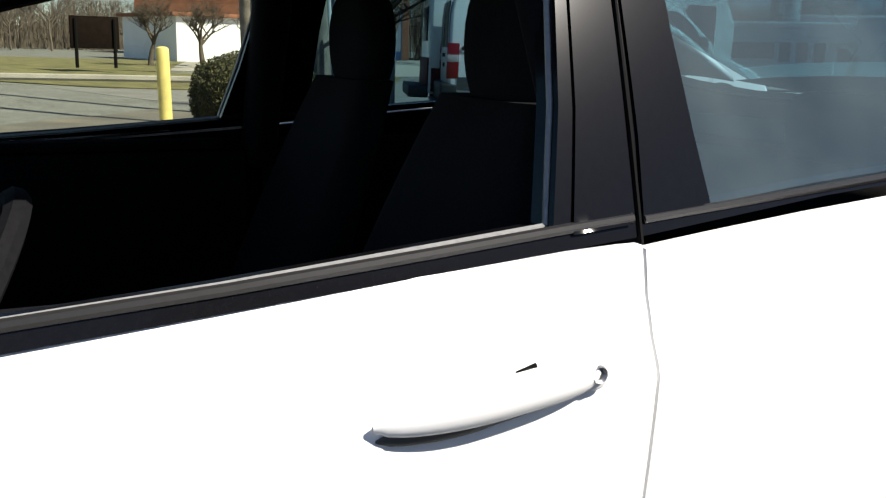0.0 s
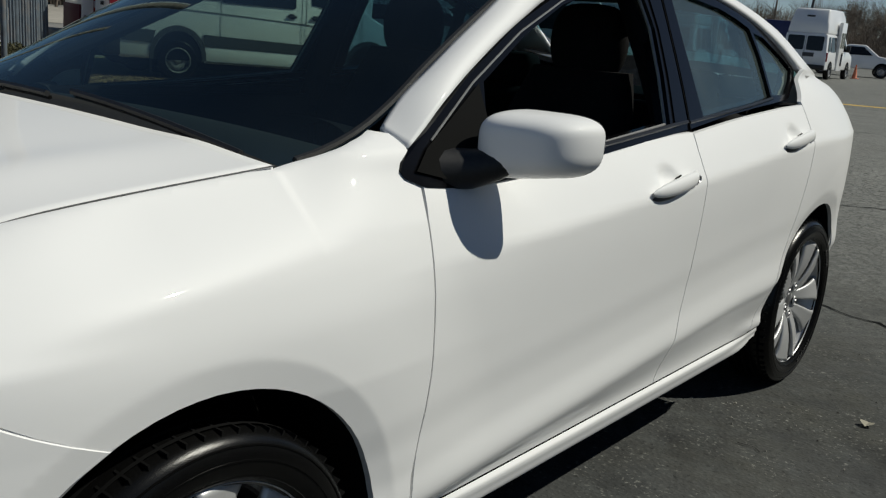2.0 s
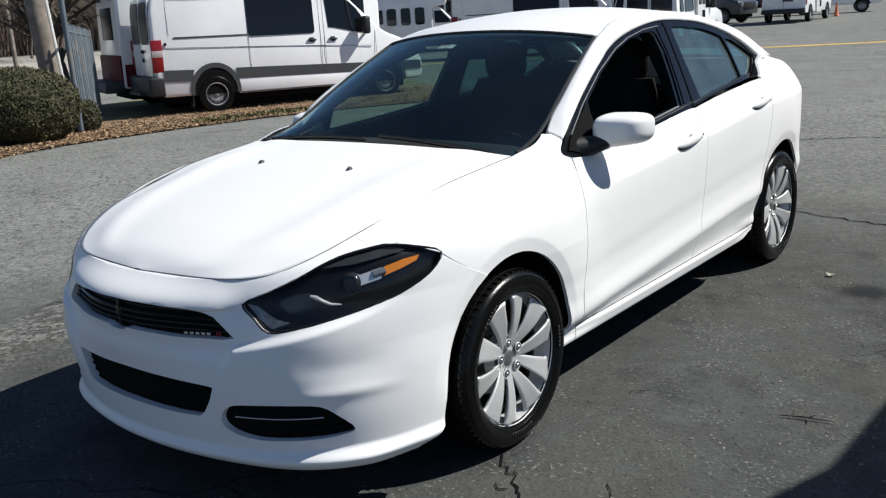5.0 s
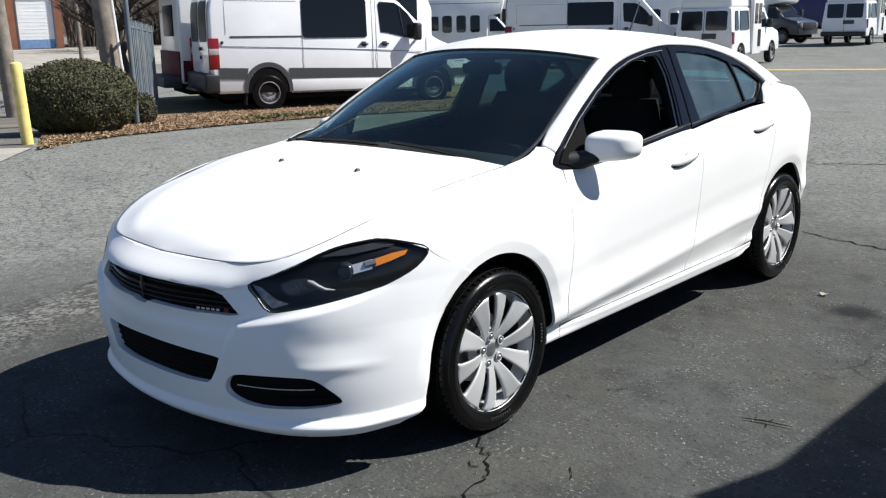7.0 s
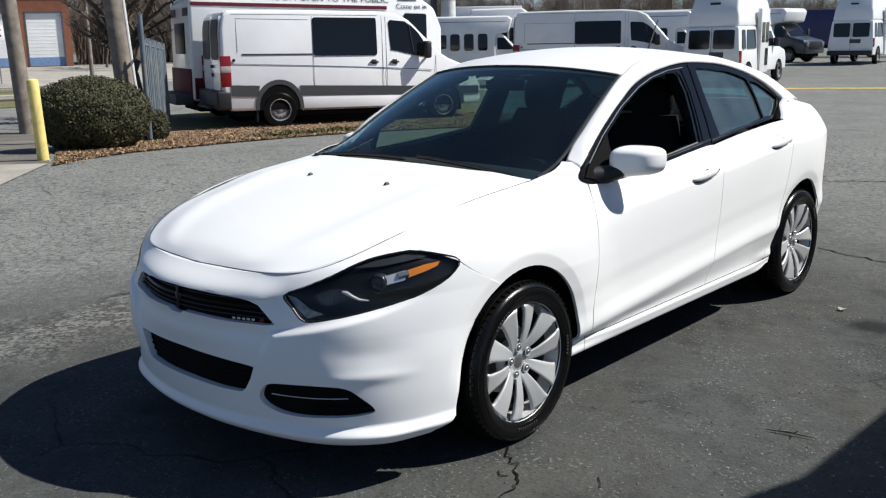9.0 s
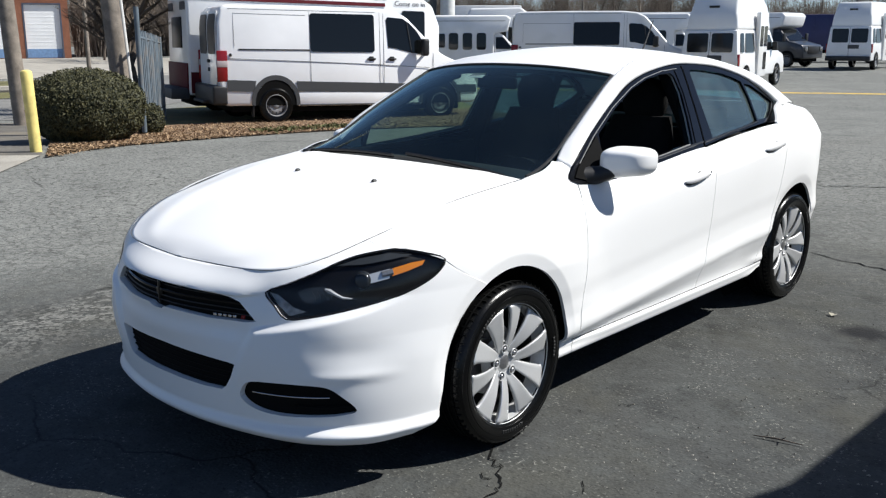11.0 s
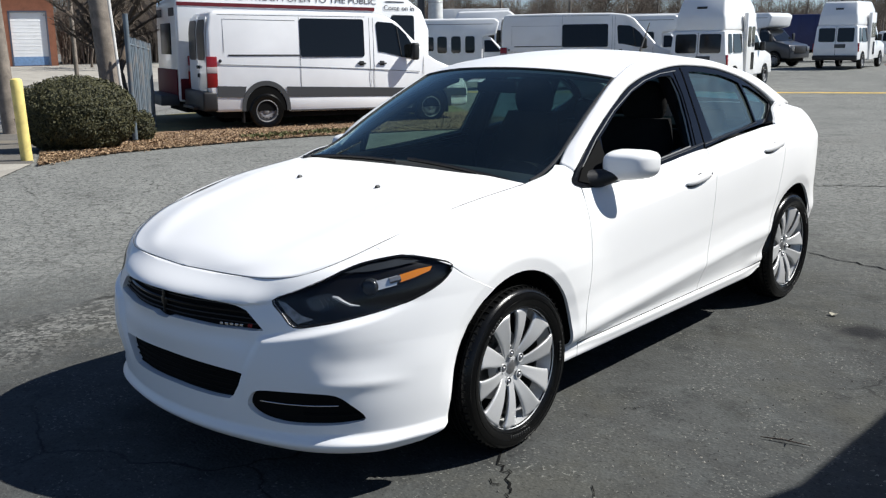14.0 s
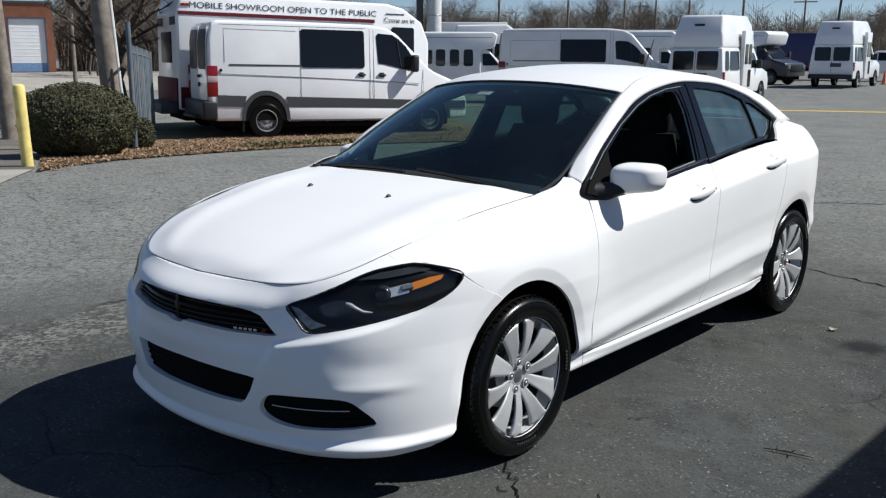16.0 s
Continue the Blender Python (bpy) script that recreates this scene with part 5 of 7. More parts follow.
# -- wheels
def wheel_thing():
    hub = thing("wheel")
    tyre_p = [(0.226, 0.062), (0.240, 0.074), (0.258, 0.083), (0.280, 0.084), (0.299, 0.076), (0.310, 0.062), (0.315, 0.030), (0.3155, 0.0), (0.315, -0.04), (0.31, -0.075), (0.29, -0.10), (0.23, -0.10)]
    part("tyre", lathe(tyre_p, 72), RUBBER, hub, "black road tyre with grooved tread", sharp=50)
    for a in (0.045, 0.015, -0.015, -0.045):
        part("tread_groove", lathe([(0.3164, a - 0.004), (0.3164, a + 0.004)], 72), DARK, hub)
    for side in (1, -1):
        ribs = bmesh.new()
        for k in range(64):
            t = 2 * math.pi * k / 64
            join(ribs, moved(box(0.030 if side > 0 else -0.062, 0.0655 if side > 0 else -0.030, -0.0018, 0.0018, 0.305, 0.3158, 0.0), Matrix.Rotation(t, 4, "X")))
        tagged(part("tread", ribs, DARK, hub, smooth=False), kind="stuff")
    part("rim", lathe([(0.2335, 0.060), (0.2345, 0.067), (0.2325, 0.069), (0.2305, 0.066), (0.2285, 0.054), (0.222, 0.040), (0.214, 0.004)], 72), ALLOY, hub, "silver alloy rim")
    # barrel coloured black to deepen the shade behind the spokes
    part("rim_barrel", lathe([(0.214, 0.004), (0.208, 0.0), (0.203, -0.06), (0.215, -0.09)], 60), BLACK, hub, "dark inner barrel")
    for r, w in ((0.2440, 0.0016), (0.272, 0.0022), (0.2935, 0.0020)):
        x = {0.2440: 0.0760, 0.272: 0.0835, 0.2935: 0.0785}[r]
        part("sidewall_ring", tube([(x, r * math.cos(a), r * math.sin(a)) for a in (2 * math.pi * k / 60 for k in range(60))], w, 5, closed=True), RUBBER, hub)
    # raised marks on the sidewall, as plain bars
    for start, count in ((0.5, 7), (2.9, 9), (4.6, 6)):
        for k in range(count):
            a = start + 0.055 * k
            part("sidewall_mark", moved(box(0.0815, 0.0852, -0.0045, 0.0045, 0.253, 0.265, 0.001, 1), Matrix.Rotation(a, 4, "X")), TYRE_MARK, hub)
    for k in range(5):
        for d in (-1, 1):
            def spoke(u, v, d=d):
                r = 0.034 + 0.1965 * u
                mid = d * (0.0165 + 0.051 * u)
                half = 0.0125 + 0.0300 * u ** 1.1 + 0.006 * step(0.88, 1, u)
                w = 2 * v - 1
                off = mid + half * w
                # each blade is tilted, with a sharp raised edge towards its twin
                drop = 0.004 * abs(w) ** 10 + 0.009 * u * (w * d + 0.2)
                x = 0.029 + 0.012 * math.sin(math.pi * u) + 0.037 * u - drop
                return Vector((x, off, math.sqrt(max(1e-6, r * r - off * off))))
            sp = part("spoke", moved(grid(spoke, 16, 10), Matrix.Rotation(2 * math.pi * (k + 0.12) / 5, 4, "X")), ALLOY, hub, "", True, 60)
            thicken(sp, 0.015)
        a = -2 * math.pi * (k + 0.12) / 5
        nut = part("lug_nut", lathe([(0, 0.047), (0.006, 0.047), (0.009, 0.044), (0.009, 0.010)], 6), STEEL, hub)
        nut.matrix_basis = Matrix.Translation((0.0, 0.056 * math.sin(a), 0.056 * math.cos(a)))
        part("nut_well", tube([(0.041, 0.056 * math.sin(a) + 0.0165 * math.cos(q), 0.056 * math.cos(a) + 0.0165 * math.sin(q)) for q in (2 * math.pi * j / 14 for j in range(14))], 0.0026, 6, closed=True), ALLOY, hub)
        part("well_floor", lathe([(0, 0.0345), (0.0155, 0.0345), (0.0155, 0.02)], 14), CLADDING, hub).matrix_basis = Matrix.Translation((0.0045, 0.056 * math.sin(a), 0.056 * math.cos(a)))
    part("hub_disc", lathe([(0, 0.033), (0.046, 0.032), (0.074, 0.020), (0.085, -0.01)], 30), ALLOY, hub)
    part("hub_cap", lathe([(0, 0.038), (0.022, 0.037), (0.028, 0.034), (0.030, 0.020)], 30), STEEL, hub, "grey centre cap")
    part("brake_disc", lathe([(0.0, -0.035), (0.14, -0.035), (0.14, -0.05)], 40), STEEL, hub, "steel brake disc")
    part("brake_caliper", box(-0.07, -0.01, -0.05, 0.05, 0.09, 0.16, 0.01), CLADDING, hub)
    # black disc closes the wheel and paints the shade within
    part("wheel_back", lathe([(0.0, -0.07), (0.205, -0.07)], 40), DARK, hub)
    return hub


wheel = wheel_thing()
wheel.parent = car
wheel.matrix_basis = pose(0.770, 0.0, 0.315)
tagged(wheel, "alloy wheel with five twin spokes and a black tyre")
for x, y, rz, rx in ((0.742, 2.703, 0, 31), (-0.770, 0.0, 180, 10), (-0.742, 2.703, 180, 50)):
    copy_thing(wheel, pose(x, y, 0.315, 0, 0, rz) @ pose(0, 0, 0, rx))

# -- cabin
def seat(x, y):
    cushion = box(x - 0.25, x + 0.25, y - 0.05, y + 0.45, 0.36, 0.56, 0.06, 3)
    s = part("seat", cushion, FABRIC, car, "charcoal cloth seat")
    back = grid(lambda u, v: (lambda a, w: Vector((x + 0.25 * (1 - 0.35 * v**3) * math.copysign(abs(math.cos(a)) ** 0.5, math.cos(a)), y + 0.42 + 0.25 * v + 0.065 * math.copysign(abs(math.sin(a)) ** 0.6, math.sin(a)) * (1 - 0.3 * v), 0.46 + 0.66 * v)))(2 * math.pi * u, v), 28, 12, closed=True)
    bmesh.ops.holes_fill(back, edges=[e for e in back.edges if e.is_boundary])
    part("seat_back", back, FABRIC, s, sharp=60)
    head = grid(lambda u, v: (lambda a, b: Vector((x + 0.13 * math.copysign(abs(math.cos(a)) ** 0.6, math.cos(a)) * math.sin(b) ** 0.5, y + 0.69 + 0.05 * math.sin(a) * math.sin(b) ** 0.5, 1.20 - 0.11 * math.cos(b))))(2 * math.pi * u, math.pi * (0.02 + 0.96 * v)), 24, 12, closed=True)
    bmesh.ops.holes_fill(head, edges=[e for e in head.edges if e.is_boundary])
    part("headrest", head, FABRIC, s, sharp=60)
    for d in (-0.05, 0.05):
        part("headrest_post", tube([(x + d, y + 0.68, 1.08), (x + d, y + 0.69, 1.15)], 0.006, 6), STEEL, s)


seat(0.37, 1.03)
seat(-0.37, 1.08)
rear_bench = part("rear_bench", join(box(-0.62, 0.62, 1.95, 2.35, 0.36, 0.55, 0.06, 3), box(-0.62, 0.62, 2.30, 2.48, 0.50, 1.00, 0.06, 3)), FABRIC, car, "charcoal rear bench")
for x in (-0.38, 0.38):
    part("headrest", box(x - 0.12, x + 0.12, 2.36, 2.46, 1.0, 1.13, 0.04, 3), FABRIC, rear_bench)
part("dashboard", grid(lambda u, v: Vector(((2 * u - 1) * 0.68, 0.34 + 0.36 * v, 0.93 + 0.045 * math.sin(math.pi * min(1, v * 1.1)) - 0.25 * step(0.82, 1.0, v) - 0.02 * (2 * u - 1) ** 2)), 30, 16), CABIN_GREY, car, "grey dashboard top")
part("instrument_hood", grid(lambda u, v: Vector((0.37 + 0.17 * math.cos(math.pi * u), 0.60 + 0.10 * v, 0.925 + 0.085 * math.sin(math.pi * u) * (1 - 0.25 * v))), 20, 4), CABIN, car)
for x0, x1 in ((0.695, 0.715), (-0.715, -0.695)):
    part("door_card", box(x0, x1, 0.55, 1.6, 0.28, 0.93, 0.008), CABIN, car, "dark door card")
    part("door_card", box(x0, x1, 1.64, 2.4, 0.28, 0.96, 0.008), CABIN, car, "dark door card")
part("door_sill_top", box(0.69, 0.735, 0.60, 1.54, 0.935, 0.960, 0.008), CABIN, car)
part("door_sill_top", box(-0.735, -0.69, 0.60, 1.54, 0.935, 0.960, 0.008), CABIN, car)
part("cabin_floor", box(-0.68, 0.68, 0.3, 2.6, 0.24, 0.30), DARK, car)
part("parcel_shelf", box(-0.60, 0.60, 2.45, 2.98, 0.99, 1.02, 0.005), CABIN, car)
part("centre_console", box(-0.11, 0.11, 0.6, 1.6, 0.28, 0.60, 0.03), CABIN, car)
wheel_m = Matrix.Translation((0.37, 0.95, 0.84)) @ pose(0, 0, 0, 60, 0, 0)
sw = part("steering_wheel", tube([wheel_m @ Vector((0.185 * math.cos(a), 0.185 * math.sin(a), 0)) for a in (2 * math.pi * k / 36 for k in range(36))], 0.016, 8, closed=True), CABIN, car, "dark steering wheel")
part("steering_hub", moved(lathe([(0, 0.03), (0.06, 0.028), (0.085, 0.0)], 20, "z"), wheel_m), CABIN, sw)
for a in (-20, 200, 270):
    part("steering_spoke", tube([wheel_m @ Vector((0.06 * math.cos(radians(a)), 0.06 * math.sin(radians(a)), 0.01)), wheel_m @ Vector((0.18 * math.cos(radians(a)), 0.18 * math.sin(radians(a)), 0))], 0.013, 6), CABIN, sw)
part("inner_mirror", box(-0.12, 0.12, 0.93, 0.955, 1.275, 1.335, 0.015), CABIN, car, "rear-view mirror")
for s in (1, -1):
    part("pillar_trim", tube([(s * (glass_x(y, z) - 0.05), y, z) for y, z in ((1.64, 0.9), (1.635, 1.15), (1.63, 1.36))], 0.045, 10), CABIN, car, "dark inner pillar")
    part("inner_pillar", tube([(s * (glass_x(y, z) - 0.045), y, z) for y, z in ((0.60, 1.03), (0.80, 1.125), (1.05, 1.25), (1.3, 1.32))], 0.020, 8), CABIN, car)


# ---- unseen block added to cast the shadow beside the car ----
def block(name, foot, height, mat, **tags):
    bm = bmesh.new()
    face = bm.faces.new([bm.verts.new((x, y, 0)) for x, y in foot])
    up = bmesh.ops.extrude_face_region(bm, geom=[face])
    bmesh.ops.translate(bm, verts=[v for v in up["geom"] if isinstance(v, bmesh.types.BMVert)], vec=(0, 0, height))
    return tagged(part(name, bm, mat, smooth=False), **tags)


block("wall_east", [(3.58, 16.0), (3.56, 3.15), (3.52, 2.06), (3.39, 1.68), (8.0, 1.3), (8.0, 16.0)], 2.6, BLOCK_GREY, label="unseen grey block that casts the shadow beside the car", category="building", kind="structure")


# ---- vehicles ----
def road_wheel(parent, x, y, r, width=0.2, steel=True):
    """A plain van wheel: tyre, steel rim, hub."""
    s = 1 if x > 0 else -1
    w = part("wheel", lathe([(r * 0.62, 0.5 * width), (r * 0.70, 0.54 * width), (r * 0.90, 0.54 * width), (r * 0.98, 0.42 * width), (r, 0.0), (r * 0.98, -0.42 * width), (r * 0.62, -0.5 * width)], 36), RUBBER, parent)
    w.matrix_basis = pose(x, y, r, 0, 0, 0 if s > 0 else 180)
    part("rim", lathe([(r * 0.20, 0.30 * width), (r * 0.24, 0.33 * width), (r * 0.38, 0.36 * width), (r * 0.47, 0.30 * width), (r * 0.50, 0.14 * width), (r * 0.55, 0.12 * width), (r * 0.57, 0.44 * width), (r * 0.60, 0.52 * width), (r * 0.63, 0.50 * width)], 36), STEEL if steel else VAN_RIM, w)
    part("hub_cap", lathe([(0.0, 0.42 * width), (r * 0.11, 0.42 * width), (r * 0.15, 0.38 * width), (r * 0.20, 0.30 * width)], 20), VAN_RIM, w)
    for k in range(12):
        a = 2 * math.pi * k / 12
        part("rim_slot", lathe([(0.0, 0.012), (r * 0.040, 0.012), (r * 0.040, 0.0)], 8), DARK, w).matrix_basis = Matrix.Translation((0.34 * width - 0.008, r * 0.41 * math.cos(a), r * 0.41 * math.sin(a)))
    return w


def hull(profile, width, lean, from_z, bevel=0.05):
    """A vehicle's body: a side profile [(y, z), ...] given width, leaning in above from_z by lean for each metre."""
    bm = prism(profile, width, bevel, 3)
    for v in bm.verts:
        x = v.co.x - width / 2
        v.co.x = x * (1 - max(0.0, v.co.z - from_z) * lean * 2 / width)
    return bm


class Body:
    """Side and rear planes of a hull, to lay windows and trim on."""
    def __init__(self, width, lean, from_z):
        self.width, self.lean, self.from_z = width, lean, from_z

    def half(self, z):
        return self.width / 2 - max(0.0, z - self.from_z) * self.lean

    def side(self, s, out=0.006):
        return lambda y, z: Vector((s * (self.half(z) + out), y, z))


def pane(name, outline, where, mat, parent, label="", depth=0.012):
    """A flat fitting on a vehicle's side or end."""
    ob = part(name, fill_sheet(outline, where, 8, 6), mat, parent, label, smooth=False)
    return thicken(ob, depth, 0.0)


def delivery_van(m, paint, label, high=2.47):
    """A long panel van: origin on the ground under the rear axle, y ahead."""
    van = thing("van", m, label, "van")
    t = high
    base = 3.87
    profile = [(-1.14, 0.50), (-1.20, 0.90), (-1.18, t - 0.42), (-1.12, t - 0.10), (-1.02, t - 0.02), (0.6, t), (2.35, t - 0.01), (2.80, t - 0.06), (3.08, t - 0.20), (3.84, 1.55), (4.02, 1.44), (4.48, 1.26), (4.70, 1.08), (4.84, 0.80), (4.84, 0.45), (4.72, 0.38), (-1.05, 0.38)]
    body = Body(1.95, 0.085, 1.1)
    shell = part("body", hull(profile, 1.95, 0.085, 1.1, 0.06), paint, van, sharp=35)
    for s in (1, -1):
        at = body.side(s, 0.003)
        proud = body.side(s, 0.010)
        pane("side_window", rounded(0.80, 2.27, 1.51, 2.32, 0.06), at, VAN_GLASS, shell, "dark flush side window")
        pane("door_window", [(2.60, 1.62), (2.58, 1.85), (2.555, 2.22), (2.60, 2.275), (2.95, 2.25), (3.12, 2.15), (3.28, 2.00), (3.46, 1.74), (3.50, 1.62), (3.46, 1.47), (3.20, 1.50), (2.76, 1.60)], at, VAN_GLASS, shell, "cab door window")
        part("window_post", tube([(s * (body.half(1.5) + 0.010), 3.16, 1.50), (s * (body.half(2.1) + 0.010), 3.05, 2.18)], 0.016, 6), BLACK, shell)
        for outline in ([(-1.03, 0.69), (-0.47, 0.67), (-0.42, 0.90), (-1.03, 0.92)], [(0.48, 0.67), (3.42, 0.63), (3.42, 0.82), (0.46, 0.89)], [(4.32, 0.62), (4.80, 0.62), (4.78, 0.80), (4.32, 0.80)]):
            pane("lower_cladding", outline, proud, CLADDING, shell, "grey rubbing strip")
        for c in (0.0, base):
            ring = [(c + 0.53 * math.cos(radians(a)), 0.40 + 0.62 * math.sin(radians(a)) ** (0.85 if 0 < a < 180 else 1)) for a in range(0, 181, 10)] + [(c + 0.45 * math.cos(radians(a)), 0.38 + 0.54 * math.sin(radians(a)) ** (0.85 if 0 < a < 180 else 1)) for a in range(180, -1, -10)]
            pane("arch_trim", ring, body.side(s, 0.016), CLADDING, shell, "grey wheel arch trim")
            # flat black pane on the side paints the shade within the arch
            disc = [(c + 0.455 * math.cos(radians(a)), 0.385 + 0.54 * math.sin(radians(a))) for a in range(0, 181, 10)]
            pane("arch_opening", disc, body.side(s, 0.005), DARK, shell)
            road_wheel(van, s * 0.885, c, 0.378, 0.24, False)
        part("slide_rail", box(-0.012, 0.004, -0.76, 0.78, 1.530, 1.562, 0.004), CLADDING, shell, "dark sliding door rail").matrix_basis = Matrix.Translation((s * body.half(1.545), 0, 0))
        for y in (0.79, 2.40, 2.49, 3.70):
            part("door_gap", tube([(s * body.half(z), y, z) for z in ((0.45, 0.8, 1.1, 1.6, t - 0.12) if y < 3 else (0.45, 0.8, 1.1, 1.50))], 0.0040, 5), CLADDING, shell)
        part("roof_gutter", tube([(s * (body.half(t - 0.10) - 0.002), y, t - 0.10) for y in (-0.95, 0.5, 2.3)], 0.006, 5), CLADDING, shell)
        # grey lines paint the shade along the body's swage and crease
        part("panel_swage", tube([(s * body.half(z), y, z) for y, z in ((-0.85, 1.60), (-0.85, 2.28), (0.70, 2.27))], 0.004, 5), SEAM_GREY, shell)
        part("body_crease", tube([(s * (body.half(1.36) - 0.001), -1.0, 1.36), (s * (body.half(1.30) - 0.001), 0.84, 1.30), (s * (body.half(1.24) - 0.001), 2.48, 1.24), (s * (body.half(1.18) - 0.001), 3.6, 1.18)], 0.006, 5), SEAM_GREY, shell)
        for y in (2.19, 2.68):
            h = part("door_handle", join(box(-0.005, 0.03, y - 0.10, y + 0.10, 1.350, 1.385, 0.010), box(-0.01, 0.012, y - 0.055, y + 0.055, 1.32, 1.42, 0.012)), BLACK, shell, "black pull handle")
            h.matrix_basis = Matrix.Translation((s * body.half(1.37), 0, 0))
        part("fuel_cap", lathe([(0, 0.02), (0.03, 0.018), (0.034, 0.0)], 12), BLACK, shell).matrix_basis = Matrix.Translation((s * body.half(1.43), -0.94, 1.43))
        mirror = part("side_mirror", box(-0.05, 0.13, -0.09, 0.08, -0.19, 0.19, 0.05, 3), BLACK, shell, "black cab mirror")
        mirror.matrix_basis = Matrix.Translation((s * (body.half(1.6) + 0.14), 3.42, 1.63))
        part("mirror_arm", tube([(s * body.half(1.5), 3.50, 1.50), (s * (body.half(1.5) + 0.14), 3.44, 1.50)], 0.03, 8), BLACK, shell)
        lamp = part("tail_lamp", box(-0.04, 0.012, -0.12, 0.10, -0.32, 0.32, 0.015), RED, shell, "tall red tail lamp")
        lamp.matrix_basis = Matrix.Translation((s * body.half(1.20), -1.11, 1.20))
        part("lamp_band", box(-0.03, 0.016, -0.118, 0.098, -0.02, 0.11, 0.006), LENS_CLEAR, lamp, "clear band")
        part("sill", box(-0.06, 0.0, 0.50, 3.40, 0.36, 0.66, 0.02), paint, shell).matrix_basis = Matrix.Translation((s * 0.985, 0, 0)) if s > 0 else Matrix.Translation((-0.925, 0, 0))
        part("sill_edge", tube([(s * 0.985, 0.52, 0.385), (s * 0.985, 3.36, 0.385)], 0.018, 6), CLADDING, shell)
        part("mud_flap", box(-0.10, 0.10, -0.50, -0.47, 0.14, 0.55, 0.005), BLACK, van).matrix_basis = Matrix.Translation((s * 0.86, 0, 0))
    part("windshield", grid(lambda u, v: (lambda k: Vector((k * (0.82 - 0.08 * v), 3.86 - 0.74 * v - 0.05 * k * k + 0.02, 1.57 + (t - 0.22 - 1.57) * v)))(2 * u - 1), 10, 6), VAN_GLASS, shell)
    part("rear_bumper", box(-0.99, 0.99, -1.34, -1.02, 0.40, 0.80, 0.05, 3), BLACK, van, "black rear bumper")
    part("underbody", box(-0.85, 0.85, -0.9, 4.4, 0.24, 0.42, 0.02), DARK, van)
    end = lambda x, z: Vector((x, -1.213 + 0.16 * max(0.0, z - (t - 0.42)), z))
    for x0, x1 in ((-0.80, -0.04), (0.04, 0.80)):
        door = pane("rear_door", rounded(x0 - 0.03, x1 + 0.03, 0.80, t - 0.14, 0.08), lambda x, z: end(x, z) + Vector((0, 0.004, 0)), paint, van, "white rear door", 0.01)
        pane("door_glass", rounded(x0 + 0.03, x1 - 0.03, 1.44, t - 0.20, 0.12), lambda x, z: end(x, z) - Vector((0, 0.008, 0)), DULL_GLASS, door, "dark rear door window")
    part("door_latch", box(0.08, 0.22, -1.26, -1.20, 1.26, 1.33, 0.012), BLACK, van)
    part("door_latch", box(0.10, 0.17, -1.25, -1.20, 1.08, 1.16, 0.010), BLACK, van)
    part("rear_step", box(-0.55, 0.55, -1.46, -1.30, 0.42, 0.48, 0.01), BLACK, van)
    return van


delivery_van(pose(-14.09, 10.24, -0.27, -0.9, 0, -22.8), VAN_SILVER, "white panel van with dark flush windows and grey lower trim")
delivery_van(pose(-18.02, 26.63, -0.26, 0, 0, -58.5) @ Matrix.Diagonal((1, 1.12, 1, 1)), SHOP_WHITE, "white high-roof panel van in a row of vehicles", 2.72)


